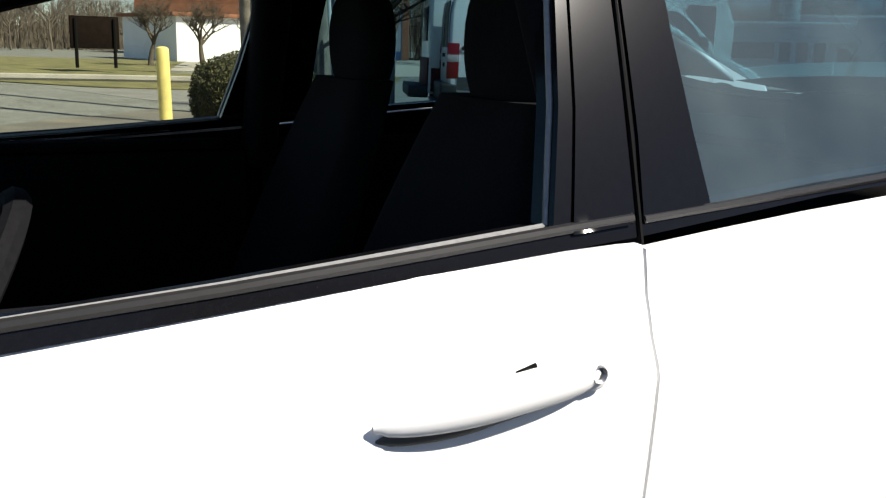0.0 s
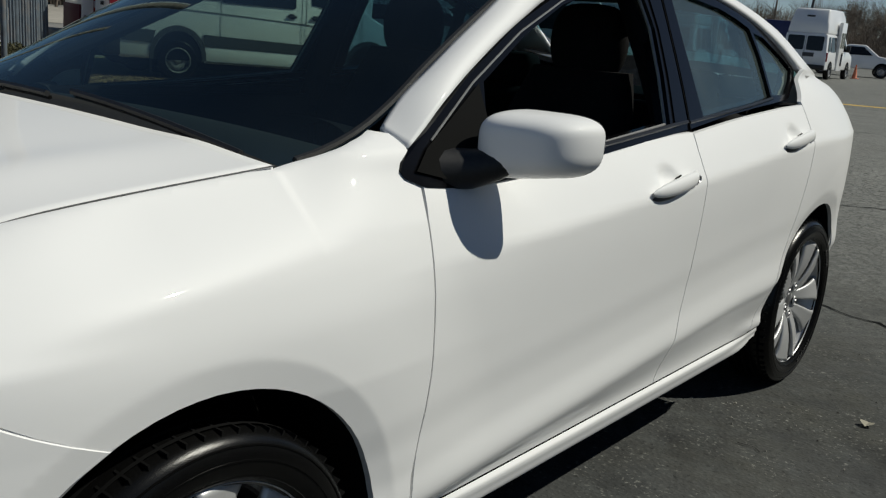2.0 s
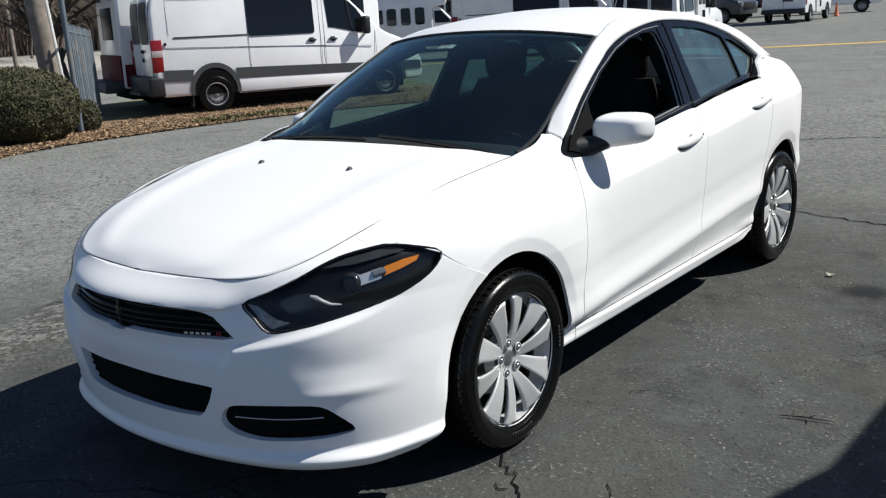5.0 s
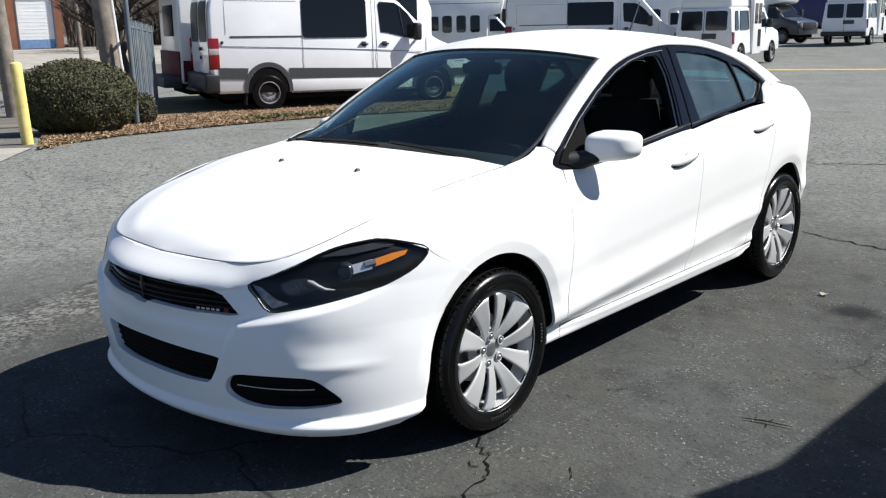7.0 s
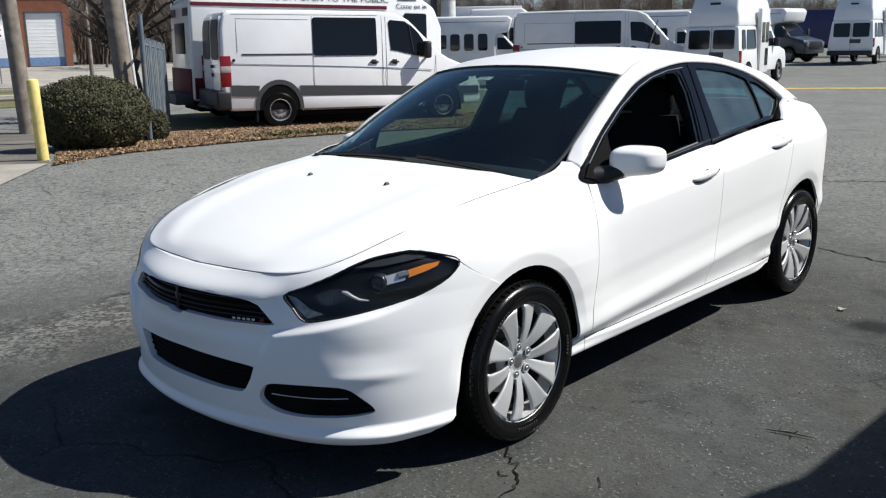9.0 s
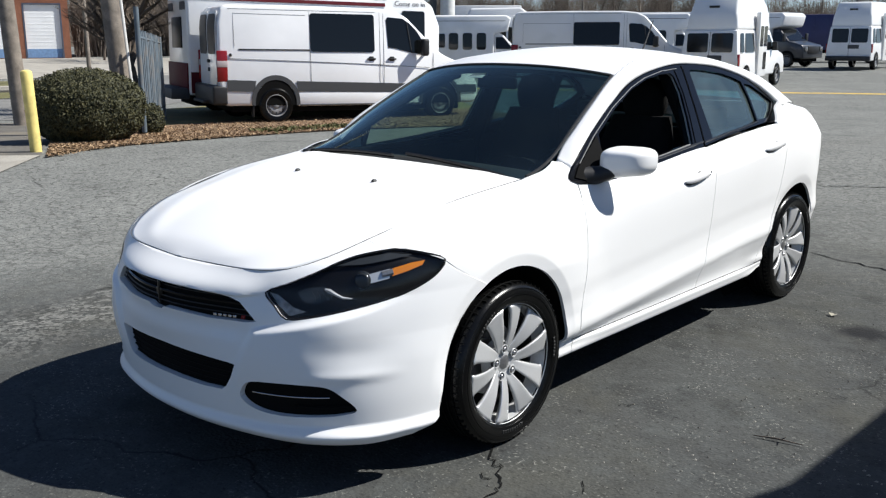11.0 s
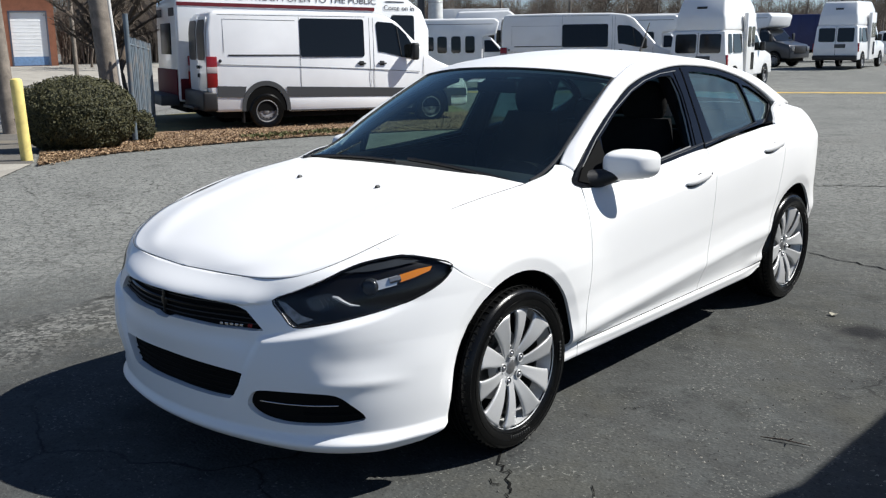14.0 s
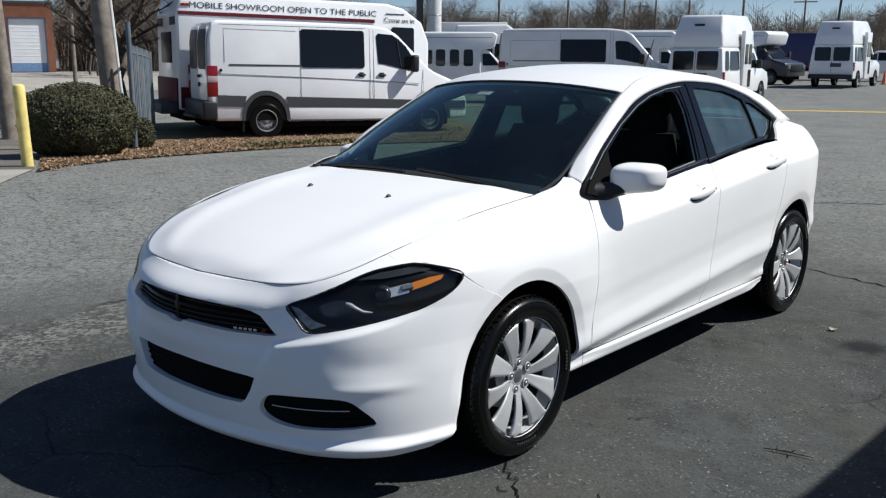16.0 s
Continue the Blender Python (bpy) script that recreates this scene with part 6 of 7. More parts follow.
def showroom_bus(m):
    """The white show bus behind the van: origin under its rear end, y ahead."""
    bus = thing("show_bus", m, "white show bus with maroon stripe and lettering along its side", "bus")
    body = Body(2.30, 0.05, 1.6)
    L, H = 5.85, 3.10
    prof = [(0.0, 0.50), (0.0, 2.70), (0.12, H - 0.03), (0.4, H), (L - 0.7, H), (L - 0.25, H - 0.10), (L + 0.25, H - 0.42), (L + 0.45, 2.2), (L + 0.45, 0.50)]
    shell = part("body", hull(prof, 2.30, 0.05, 1.6, 0.07), SHOP_WHITE, bus, sharp=35)
    for s in (1, -1):
        at = body.side(s)
        pane("maroon_stripe", [(0.04, 2.62), (4.80, 2.62), (4.80, 2.70), (0.04, 2.70)], at, MAROON, shell, "maroon stripe")
        pane("maroon_skirt", [(0.05, 0.55), (L, 0.55), (L, 1.02), (0.05, 1.02)], at, MAROON, shell, "maroon lower panel")
        for y in (0.62, 1.7, 2.8):
            pane("window", rounded(y, y + 0.75, 1.45, 2.25, 0.08), at, VAN_GLASS, shell)
        pane("cab_window", rounded(L - 0.60, L + 0.02, 1.7, 2.54, 0.06), at, VAN_GLASS, shell, "dark cab window")
        part("marker_lamp", box(-0.02, 0.02, -0.09, 0.09, -0.03, 0.03, 0.01), RED, shell).matrix_basis = Matrix.Translation((s * body.half(2.68), 0.20, 2.84))
        road_wheel(bus, s * 1.02, 1.1, 0.38, 0.24)
    text = lambda name, words, y, z, size, width, depth=0.001: lettering(name, words, size, Matrix.Translation((body.half(z) + 0.006, y, z)) @ Matrix(((0, 0, 1, 0), (1, 0, 0, 0), (0, 1, 0, 0), (0, 0, 0, 1))), TEXT_DARK, shell, depth, width)
    text("lettering", "MOBILE SHOWROOM OPEN TO THE PUBLIC", 0.28, 2.835, 0.19, 4.55)
    text("lettering", "Come on in", 5.05, 2.70, 0.17, 0.82)
    part("lettering_bar", box(-0.004, 0.004, 5.10, 5.6, 2.84, 2.865), TEXT_DARK, shell).matrix_basis = Matrix.Translation((body.half(2.85) + 0.004, 0, 0))
    end = lambda x, z: Vector((x, -0.008, z))
    part("rear_window", box(-0.55, 0.55, -0.025, 0.0, 1.55, 2.25, 0.01), DULL_GLASS, shell, "dark rear window")
    part("rear_panel", box(-1.10, 1.10, -0.030, 0.0, 0.56, 1.22, 0.008), MAROON, shell, "maroon tail panel")
    for x in (-0.7, 0.7):
        pane("rear_bar", rounded(x - 0.28, x + 0.28, 2.40, 2.58, 0.03), end, TEXT_DARK, shell)
    part("rear_bumper", box(-1.1, 1.1, -0.40, 0.02, 0.42, 0.66, 0.03), CLADDING, bus, "grey step bumper")
    part("roof_rail", tube([(0.95, 0.6, H + 0.02), (0.95, 3.2, H + 0.02)], 0.03, 6), PVC, bus)
    part("underbody", box(-0.9, 0.9, 0.2, L, 0.25, 0.55), DARK, bus)
    return bus


showroom_bus(pose(-16.67, 9.72, -0.25, -1.3, 0, -21.5))


def shuttle(m, label, group="shuttle buses"):
    """A white van-based shuttle with a raised roof: origin under its rear end, y ahead."""
    bus = thing("shuttle_bus", m, label, "shuttle bus", group)
    body = Body(2.02, 0.10, 1.0)
    prof = [(0.0, 0.50), (-0.02, 0.95), (0.05, 2.0), (3.6, 2.02), (4.3, 1.35), (5.15, 1.15), (5.28, 0.85), (5.28, 0.45), (0.05, 0.42)]
    shell = part("body", hull(prof, 2.02, 0.10, 1.0, 0.05), SHOP_WHITE, bus, sharp=35)
    cap = [(0.10, 1.98), (0.16, 2.50), (0.46, 3.12), (3.1, 3.16), (3.55, 2.85), (3.72, 2.0)]
    roof = part("raised_roof", hull(cap, 1.80, 0.16, 2.2, 0.10), SHOP_WHITE, bus, "white raised fibreglass roof", sharp=40)
    part("roof_lamp", box(-0.18, 0.18, 0.26, 0.36, 2.74, 2.82, 0.02), BLACK, roof)
    end = lambda x, z: Vector((x, -0.028 + 0.068 * max(0.0, z - 0.95), z))
    for x0, x1 in ((-0.80, -0.06), (0.06, 0.80)):
        pane("rear_window", rounded(x0, x1, 1.26, 1.90, 0.07), end, VAN_GLASS, shell, "dark rear door window")
    part("rear_gap", tube([(0, -0.03, 0.60), (0, -0.03, 1.0), (0, 0.04, 1.95)], 0.008, 5), CLADDING, shell)
    pane("plate_recess", rounded(-0.05, 0.45, 0.98, 1.16, 0.02), end, CLADDING, shell)
    part("rear_bumper", box(-1.0, 1.0, -0.16, 0.05, 0.42, 0.64, 0.04), BLACK, bus, "black step bumper")
    for s in (1, -1):
        at = body.side(s)
        for y0, y1 in ((0.35, 0.70), (0.85, 1.78)):
            pane("side_window", rounded(y0, y1, 1.26, 1.90, 0.06), at, VAN_GLASS, shell)
        part("tail_lamp", box(-0.04, 0.03, -0.07, 0.07, -0.20, 0.20, 0.015), RED, shell, "red tail lamp").matrix_basis = Matrix.Translation((s * body.half(1.0), 0.08, 1.0))
        for y in (0.95, 4.42):
            # arch shade painted as a flat black pane, no opening cut
            pane("arch_opening", [(y + 0.42 * math.cos(radians(a)), max(0.43, 0.37 + 0.46 * math.sin(radians(a)))) for a in range(0, 181, 12)], body.side(s, 0.004), DARK, shell)
            road_wheel(bus, s * 0.93, y, 0.37, 0.22, False)
        part("side_mirror", box(-0.03, 0.16, -0.06, 0.06, -0.16, 0.16, 0.03), BLACK, shell).matrix_basis = Matrix.Translation((s * 1.02, 3.75, 1.45))
        pane("cab_window", [(3.05, 1.32), (3.05, 1.85), (3.5, 1.85), (3.95, 1.42), (3.9, 1.32)], at, VAN_GLASS, shell)
    # tall passenger door standing proud of the right side
    door = part("entry_door", box(0.92, 1.08, 1.95, 2.85, 0.40, 2.62, 0.03), SHOP_WHITE, bus, "tall white entry door")
    for y in (2.03, 2.45):
        pane("door_glass", rounded(y, y + 0.32, 1.45, 2.15, 0.05), lambda yy, z: Vector((1.086, yy, z)), VAN_GLASS, door)
    pane("door_glass", rounded(2.45, 2.77, 0.65, 1.25, 0.05), lambda yy, z: Vector((1.086, yy, z)), VAN_GLASS, door)
    return bus


bus = shuttle(pose(-12.05, 27.55, -0.25, 0, 0, 6), "white raised-roof shuttle bus with a tall side door")
copy_thing(bus, pose(-12.75, 43.2, 0.0, 0, 0, 4))
copy_thing(bus, pose(-30.5, 36.0, -0.1, 0, 0, -52))


def cutaway_bus(m, label, length=4.2, height=2.75, cab_paint=SHOP_WHITE):
    """A white box-bodied minibus with a truck cab: origin under its rear end, y ahead."""
    bus = thing("minibus", m, label, "minibus", "minibuses")
    body = Body(2.2, 0.04, 1.4)
    shell = part("body", hull([(0, 0.5), (0, height - 0.12), (0.15, height), (length + 0.55, height), (length + 0.75, height - 0.15), (length + 0.6, 2.05), (length, 1.95), (length, 0.5)], 2.2, 0.04, 1.4, 0.08), SHOP_WHITE, bus, sharp=35)
    for s in (1, -1):
        pane("side_window", rounded(0.3, length * 0.48, 1.35, 1.95, 0.06), body.side(s), VAN_GLASS, shell, "dark side windows")
        for k in range(3):
            y = length * 0.52 + 0.62 * k
            pane("side_window", rounded(y, y + 0.42, 1.25, 1.98, 0.10), body.side(s), VAN_GLASS, shell)
        part("roof_band", tube([(s * (body.half(height - 0.25) + 0.004), 0.1, height - 0.25), (s * (body.half(height - 0.25) + 0.004), length + 0.5, height - 0.25)], 0.012, 5), CLADDING, shell)
        road_wheel(bus, s * 0.95, 0.95, 0.38, 0.24, False)
        road_wheel(bus, s * 0.91, length + 0.95, 0.38, 0.22, False)
    front = part("cab", hull([(length, 0.45), (length, 1.95), (length + 0.35, 1.95), (length + 0.95, 1.32), (length + 1.75, 1.12), (length + 1.85, 0.85), (length + 1.85, 0.45)], 1.95, 0.12, 1.0, 0.06), cab_paint, bus, sharp=35)
    cabin = Body(1.95, 0.12, 1.0)
    for s in (1, -1):
        pane("cab_window", [(length + 0.08, 1.28), (length + 0.08, 1.80), (length + 0.40, 1.80), (length + 0.80, 1.34), (length + 0.74, 1.28)], cabin.side(s), VAN_GLASS, front)
        # black pane for the shaded hollow over the front wheel
        pane("arch_opening", [(length + 0.95 + 0.44 * math.cos(radians(a)), max(0.46, 0.38 + 0.46 * math.sin(radians(a)))) for a in range(0, 181, 12)], cabin.side(s, 0.004), DARK, front)
        part("headlamp", box(-0.14, 0.14, -0.02, 0.04, -0.12, 0.12, 0.03), LENS_WHITE, front).matrix_basis = Matrix.Translation((s * 0.74, length + 1.85, 0.92))
        part("cab_mirror", box(-0.04, 0.16, -0.05, 0.05, -0.2, 0.2, 0.03), BLACK, front).matrix_basis = Matrix.Translation((s * 1.1, length + 0.85, 1.5))
    part("grille", box(-0.55, 0.55, length + 1.84, length + 1.88, 0.70, 1.05, 0.01), BLACK, front)
    part("windshield", grid(lambda u, v: (lambda k: Vector((k * (0.80 - 0.06 * v), length + 0.98 - 0.56 * v, 1.34 + 0.55 * v)))(2 * u - 1), 6, 4), VAN_GLASS, front)
    part("underbody", box(-0.85, 0.85, 0.2, length + 1.6, 0.28, 0.5), DARK, bus)
    return bus


mini = cutaway_bus(pose(-27.6, 28.4, -0.26, 0, 0, -50), "white minibus with dark windows seen over the van")
cutaway_bus(pose(-21.5, 47.0, 0.0, 0, 0, -98), "white minibus with a dark grey truck nose", cab_paint=material("dark_grey_truck_paint", (0.035, 0.04, 0.05), 0.3, coat=0.4, spots=0.05))
copy_thing(mini, pose(-22.5, 35.6, -0.15, 0, 0, -62))


def pickup(m, label):
    truck = thing("pickup_truck", m, label, "pickup truck", "parked trucks")
    body = Body(1.95, 0.20, 1.0)
    shell = part("body", hull([(0.0, 0.5), (0.0, 1.08), (2.1, 1.10), (2.15, 1.72), (2.35, 1.80), (3.2, 1.80), (3.95, 1.22), (5.0, 1.10), (5.2, 0.9), (5.2, 0.48)], 1.95, 0.20, 1.0, 0.06), SHOP_WHITE, truck, sharp=35)
    for s in (1, -1):
        pane("cab_window", [(2.35, 1.22), (2.38, 1.68), (3.1, 1.68), (3.62, 1.24)], body.side(s), VAN_GLASS, shell)
        for y in (1.0, 4.2):
            # wheel hollows are black panes that stand in for shade
            pane("arch_opening", [(y + 0.45 * math.cos(radians(a)), max(0.46, 0.38 + 0.48 * math.sin(radians(a)))) for a in range(0, 181, 12)], body.side(s, 0.004), DARK, shell)
            road_wheel(truck, s * 0.91, y, 0.38, 0.22)
    part("windshield", grid(lambda u, v: (lambda k: Vector((k * (0.80 - 0.10 * v), 3.92 - 0.62 * v, 1.26 + 0.48 * v)))(2 * u - 1), 6, 4), VAN_GLASS, shell)
    part("bed", box(-0.80, 0.80, 0.08, 2.05, 1.05, 1.13), DARK, shell)
    return truck


truck = pickup(pose(-17.0, 56.3, 0.0, 0, 0, -72), "white pickup truck parked in the row")
for x, y, a in ((-11.5, 60.5, -100), (-9.5, 63.0, -80)):
    copy_thing(truck, pose(x, y, 0, 0, 0, a))


def trailer(name, m, length, height, mat, label):
    t = thing(name, m, label, "trailer", "trailers")
    part("box_body", box(-1.2, 1.2, 0, length, 0.75, height, 0.05), mat, t, sharp=30)
    for k in range(int(length / 0.8) + 1):
        part("side_rib", box(1.2, 1.225, 0.8 * k - 0.02, 0.8 * k + 0.02, 0.8, height - 0.05), mat, t)
    for y in (0.9, 1.9):
        for x in (-1.05, 1.05):
            road_wheel(t, x, y, 0.45, 0.25)
    part("chassis", box(-0.9, 0.9, 0.1, length - 0.1, 0.55, 0.78), DARK, t)
    return t


trailer("box_trailer", pose(-25.5, 54.5, 0.0, 0, 0, -70), 9.0, 2.85, NAVY, "navy blue box trailer in the parked row")
trailer("box_trailer", pose(-37.5, 42.0, 0, 0, 0, -48), 5.0, 3.45, SHOP_WHITE, "white box trailer beyond the vans")
trailer("box_trailer", pose(-26.0, 46.0, 0, 0, 0, -58), 6.0, 2.9, SHOP_WHITE, "white box trailer beyond the vans")


def traffic_cone(x, y):
    cone = thing("traffic_cone", pose(x, y, ground_z(x, y)), "faded orange traffic cone", "traffic cone")
    part("cone", lathe([(0.02, 0.72), (0.03, 0.72), (0.13, 0.04), (0.14, 0.03)], 20, "z"), CONE_ORANGE, cone)
    part("base", box(-0.18, 0.18, -0.18, 0.18, 0, 0.035, 0.01), CONE_ORANGE, cone)


traffic_cone(-12.5, 50.9)


# ---- poles, bollard, fence ----
def bollard(x, y):
    post = thing("bollard", pose(x, y, 0, 1.0, -1.6, 0), "yellow painted steel bollard beside the bush", "bollard")
    part("post", lathe([(0.078, -0.1), (0.078, 0.02), (0.076, 0.5), (0.078, 1.06), (0.070, 1.09), (0.04, 1.105), (0.0, 1.11)], 28, "z"), YELLOW, post)


bollard(-9.79, 3.07)


def utility_pole(x, y, height, r0, r1, lean=(0, 0), conduit=False, arms=(), label="weathered timber utility pole"):
    pole = thing("utility_pole", pose(x, y, ground_z(x, y) - 0.05), label, "utility pole", "utility poles")
    pts = [(lean[0] * k, lean[1] * k, height * k / 8) for k in range(9)]
    part("shaft", tube(pts, [r0 + (r1 - r0) * k / 8 for k in range(9)], 16), TIMBER, pole)
    if conduit:
        part("conduit", tube([(p[0] + 0.09, p[1] + 0.15, p[2] + (0.45 if k == 0 else 0)) for k, p in enumerate(pts)], 0.036, 10), PVC, pole, "white conduit")
    for z, w in arms:
        part("crossarm", tube([(-w, -w * 0.4, z), (w, w * 0.4, z)], 0.07, 6), TIMBER, pole)
        for k in (-0.9, -0.4, 0.4, 0.9):
            part("insulator", lathe([(0.03, 0.0), (0.05, 0.08), (0.03, 0.16), (0.0, 0.18)], 8, "z"), PVC, pole).matrix_basis = Matrix.Translation((w * k, w * 0.4 * k, z + 0.05))
    return pole


utility_pole(-12.67, 6.07, 9.0, 0.165, 0.145, (-0.028, -0.054), True, label="weathered timber utility pole with a white conduit")
utility_pole(-16.9, 6.05, 9.0, 0.17, 0.14, (-0.05, -0.02))
utility_pole(-32.6, 15.8, 6.0, 0.085, 0.075, label="slim dark timber pole beside the forecourt")
utility_pole(-34.5, 18.2, 6.5, 0.08, 0.07, label="slim dark timber pole beside the forecourt")


def far_spot(azimuth, d):
    return 2.76 + d * math.sin(radians(azimuth)), -2.66 + d * math.cos(radians(azimuth))


for az, d, h, arms in ((-37.7, 85, 10.5, ()), (-33.6, 95, 9.5, ()), (-30.3, 100, 8.8, ((8.3, 1.0),)), (-29.4, 130, 8.4, ((7.9, 1.0),)), (-28.5, 105, 8.6, ()), (-26.6, 110, 9.0, ((8.5, 1.0),)), (-23.6, 90, 9.0, ((8.4, 0.9),)), (-20.3, 120, 8.2, ((7.7, 1.2),)), (-16.4, 130, 6.8, ((6.4, 1.2),))):
    utility_pole(*far_spot(az, d), h, 0.13, 0.10, arms=arms, label="far timber utility pole against the sky")
x, y = far_spot(-18.7, 75)
lamp_pole = thing("street_lamp", pose(x, y, 0), "thin dark lamp pole leaning over the vans", "street lamp")
part("pole", tube([(0, 0, 0), (0.3, 0, 5), (0.75, 0, 11)], [0.10, 0.09, 0.07], 10), CLADDING, lamp_pole)
x, y = far_spot(-41.6, 55)
silo = thing("storage_silo", pose(x, y, 0), "pale grey steel silo beside a dark mast", "silo")
part("cylinder", lathe([(0.42, 0), (0.42, 11.5), (0.2, 12.2), (0, 12.3)], 24, "z"), PVC, silo)
part("mast", tube([(-0.62, -0.55, 0), (-0.62, -0.55, 13)], 0.20, 10), CLADDING, silo)
part("lamp_arm", tube([(-0.62, -0.55, 7.0), (-1.2, -1.1, 7.5), (-2.0, -1.8, 7.3)], 0.06, 8), CLADDING, silo)
for k in range(5):
    part("hoop", tube([(0.43 * math.cos(a), 0.43 * math.sin(a), 1.5 + 2.2 * k) for a in (2 * math.pi * j / 20 for j in range(20))], 0.02, 5, closed=True), STEEL, silo)
for k, (a, b, z) in enumerate((((-30.3, 100), (-50, 70), 7.6), ((-30.3, 100), (-12, 110), 7.9), ((-26.6, 110), (-52, 80), 6.2))):
    p, q = far_spot(*a), far_spot(*b)
    wire = tube([(p[0] + (q[0] - p[0]) * t, p[1] + (q[1] - p[1]) * t, z - 1.2 * 4 * t * (1 - t) * 0.6) for t in spread(0, 1, 12)], 0.018, 4)
    tagged(part("overhead_wire", wire, BLACK), "thin sagging overhead wire between far poles", "cable", "overhead wires")

# steel fence behind the bush
fence = thing("fence", label="blue-grey steel picket fence running back beside the bush", category="fence")
A, B = Vector((-11.84, 5.93, -0.08)), Vector((-15.06, 8.30, -0.2))
for k in range(5):
    p = A.lerp(B, k / 4)
    part("post", tube([p, p + Vector((0, 0, 2.12 if k == 0 else 1.75))], 0.045, 10), FENCE_BLUE, fence)
for z in (0.25, 1.62):
    part("rail", tube([A + Vector((0, 0, z)), B + Vector((0, 0, z))], 0.028, 6), FENCE_BLUE, fence)
for k in range(1, 15):
    p = A.lerp(B, k / 15)
    part("picket", tube([p + Vector((0, 0, 0.08)), p + Vector((0, 0, 1.70)), p + Vector((0, 0, 1.76))], [0.022, 0.022, 0.004], 6), FENCE_BLUE, fence)


# ---- planting ----
def leaves(count, where, size, seed):
    """Many small folded leaves; where(rnd) gives a place and a direction."""
    rnd = random.Random(seed)
    verts, faces = [], []
    for _ in range(count):
        p, d = where(rnd)
        d = (d + Vector((rnd.gauss(0, 0.6), rnd.gauss(0, 0.6), rnd.gauss(0, 0.6)))).normalized()
        a = d.orthogonal().normalized()
        a.rotate(Matrix.Rotation(rnd.uniform(0, 6.28), 3, d))
        b = d.cross(a)
        s = size * rnd.uniform(0.6, 1.3)
        n = len(verts)
        verts += [p - a * s, p + b * s * 0.45 + d * s * 0.15, p + a * s, p - b * s * 0.45 + d * s * 0.15]
        faces += [(n, n + 1, n + 2), (n, n + 2, n + 3)]
    me = bpy.data.meshes.new("leaves")
    me.from_pydata(verts, [], faces)
    return me


def clipped_bush(x, y, rx, ry, h, count, seed, label):
    bush = thing("bush", pose(x, y, ground_z(x, y)), label, "bush")
    noise_at = lambda d: 1 + 0.07 * noise.noise(d * 2.2 + Vector((seed, 0, 0))) + 0.05 * noise.noise(d * 6)

    def surface(d):
        k = noise_at(d)
        z = h * 0.47 + h * 0.53 * math.copysign(abs(d.z) ** 0.9, d.z) * k
        w = (max(0.0, 1 - abs(d.z) ** 2.2)) ** 0.5 / max(1e-3, math.hypot(d.x, d.y))
        return Vector((d.x * w * rx * k, d.y * w * ry * k, max(0.02, z)))

    def spot(rnd):
        d = Vector((rnd.gauss(0, 1), rnd.gauss(0, 1), rnd.gauss(0, 1))).normalized()
        return surface(d) * rnd.uniform(0.93, 1.02), d

    me = leaves(count, spot, 0.023, seed)
    me.materials.append(LEAF)
    tagged(part("foliage", me, LEAF, bush), kind="stuff")
    # solid core, coloured dark to paint the shade inside the foliage
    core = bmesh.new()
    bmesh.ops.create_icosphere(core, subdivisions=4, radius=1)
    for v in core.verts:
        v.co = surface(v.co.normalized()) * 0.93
    part("core", core, material("painted_inner_shade", (0.02, 0.022, 0.010), 0.95, spots=0.4, grain=0.5, scale=6), bush)
    return bush


clipped_bush(-11.05, 4.50, 0.87, 0.87, 1.12, 30000, 3, "rounded clipped evergreen bush beside the fence")
clipped_bush(-12.02, 6.15, 0.24, 0.26, 0.55, 2600, 8, "small untrimmed green shrub at the fence post")


def litter():
    rnd = random.Random(5)

    def spot(r):
        i = r.uniform(0, len(EDGE) - 1.001)
        k = int(i)
        p = Vector(EDGE[k]).lerp(Vector(EDGE[k + 1]), i - k)
        v = r.uniform(0, 1) ** 1.7
        p = p + Vector((-4.2, 2.1)) * v
        if r.random() < 0.10:
            p = p + Vector((r.uniform(0.0, 0.35), 0))
        return Vector((p.x, p.y, ground_z(p.x, p.y) + 0.024 + r.uniform(0, 0.016))), Vector((0, 0, 1.4))

    me = leaves(15000, spot, 0.028, 5)
    me.materials.append(LITTER)
    tagged(part("fallen_leaves", me, LITTER), "dry brown fallen leaves over the planted strip", "leaf litter", kind="stuff")
    tufts = leaves(420, lambda r: (lambda x, y: (Vector((x, y, ground_z(x, y) + 0.05)), Vector((r.gauss(0, 1), r.gauss(0, 1), 0))))(*((lambda k, w: (EDGE[k][0] - 0.25 - 0.9 * w + r.uniform(-0.3, 0.3), EDGE[k][1] + 0.5 * w + r.uniform(0, 1.2)))(r.choice((4, 5)), r.random()))), 0.05, 9)
    tufts.materials.append(GRASS)
    tagged(part("grass_tufts", tufts, GRASS), "thin dry grass tufts at the lot's edge", "grass", kind="stuff")


litter()


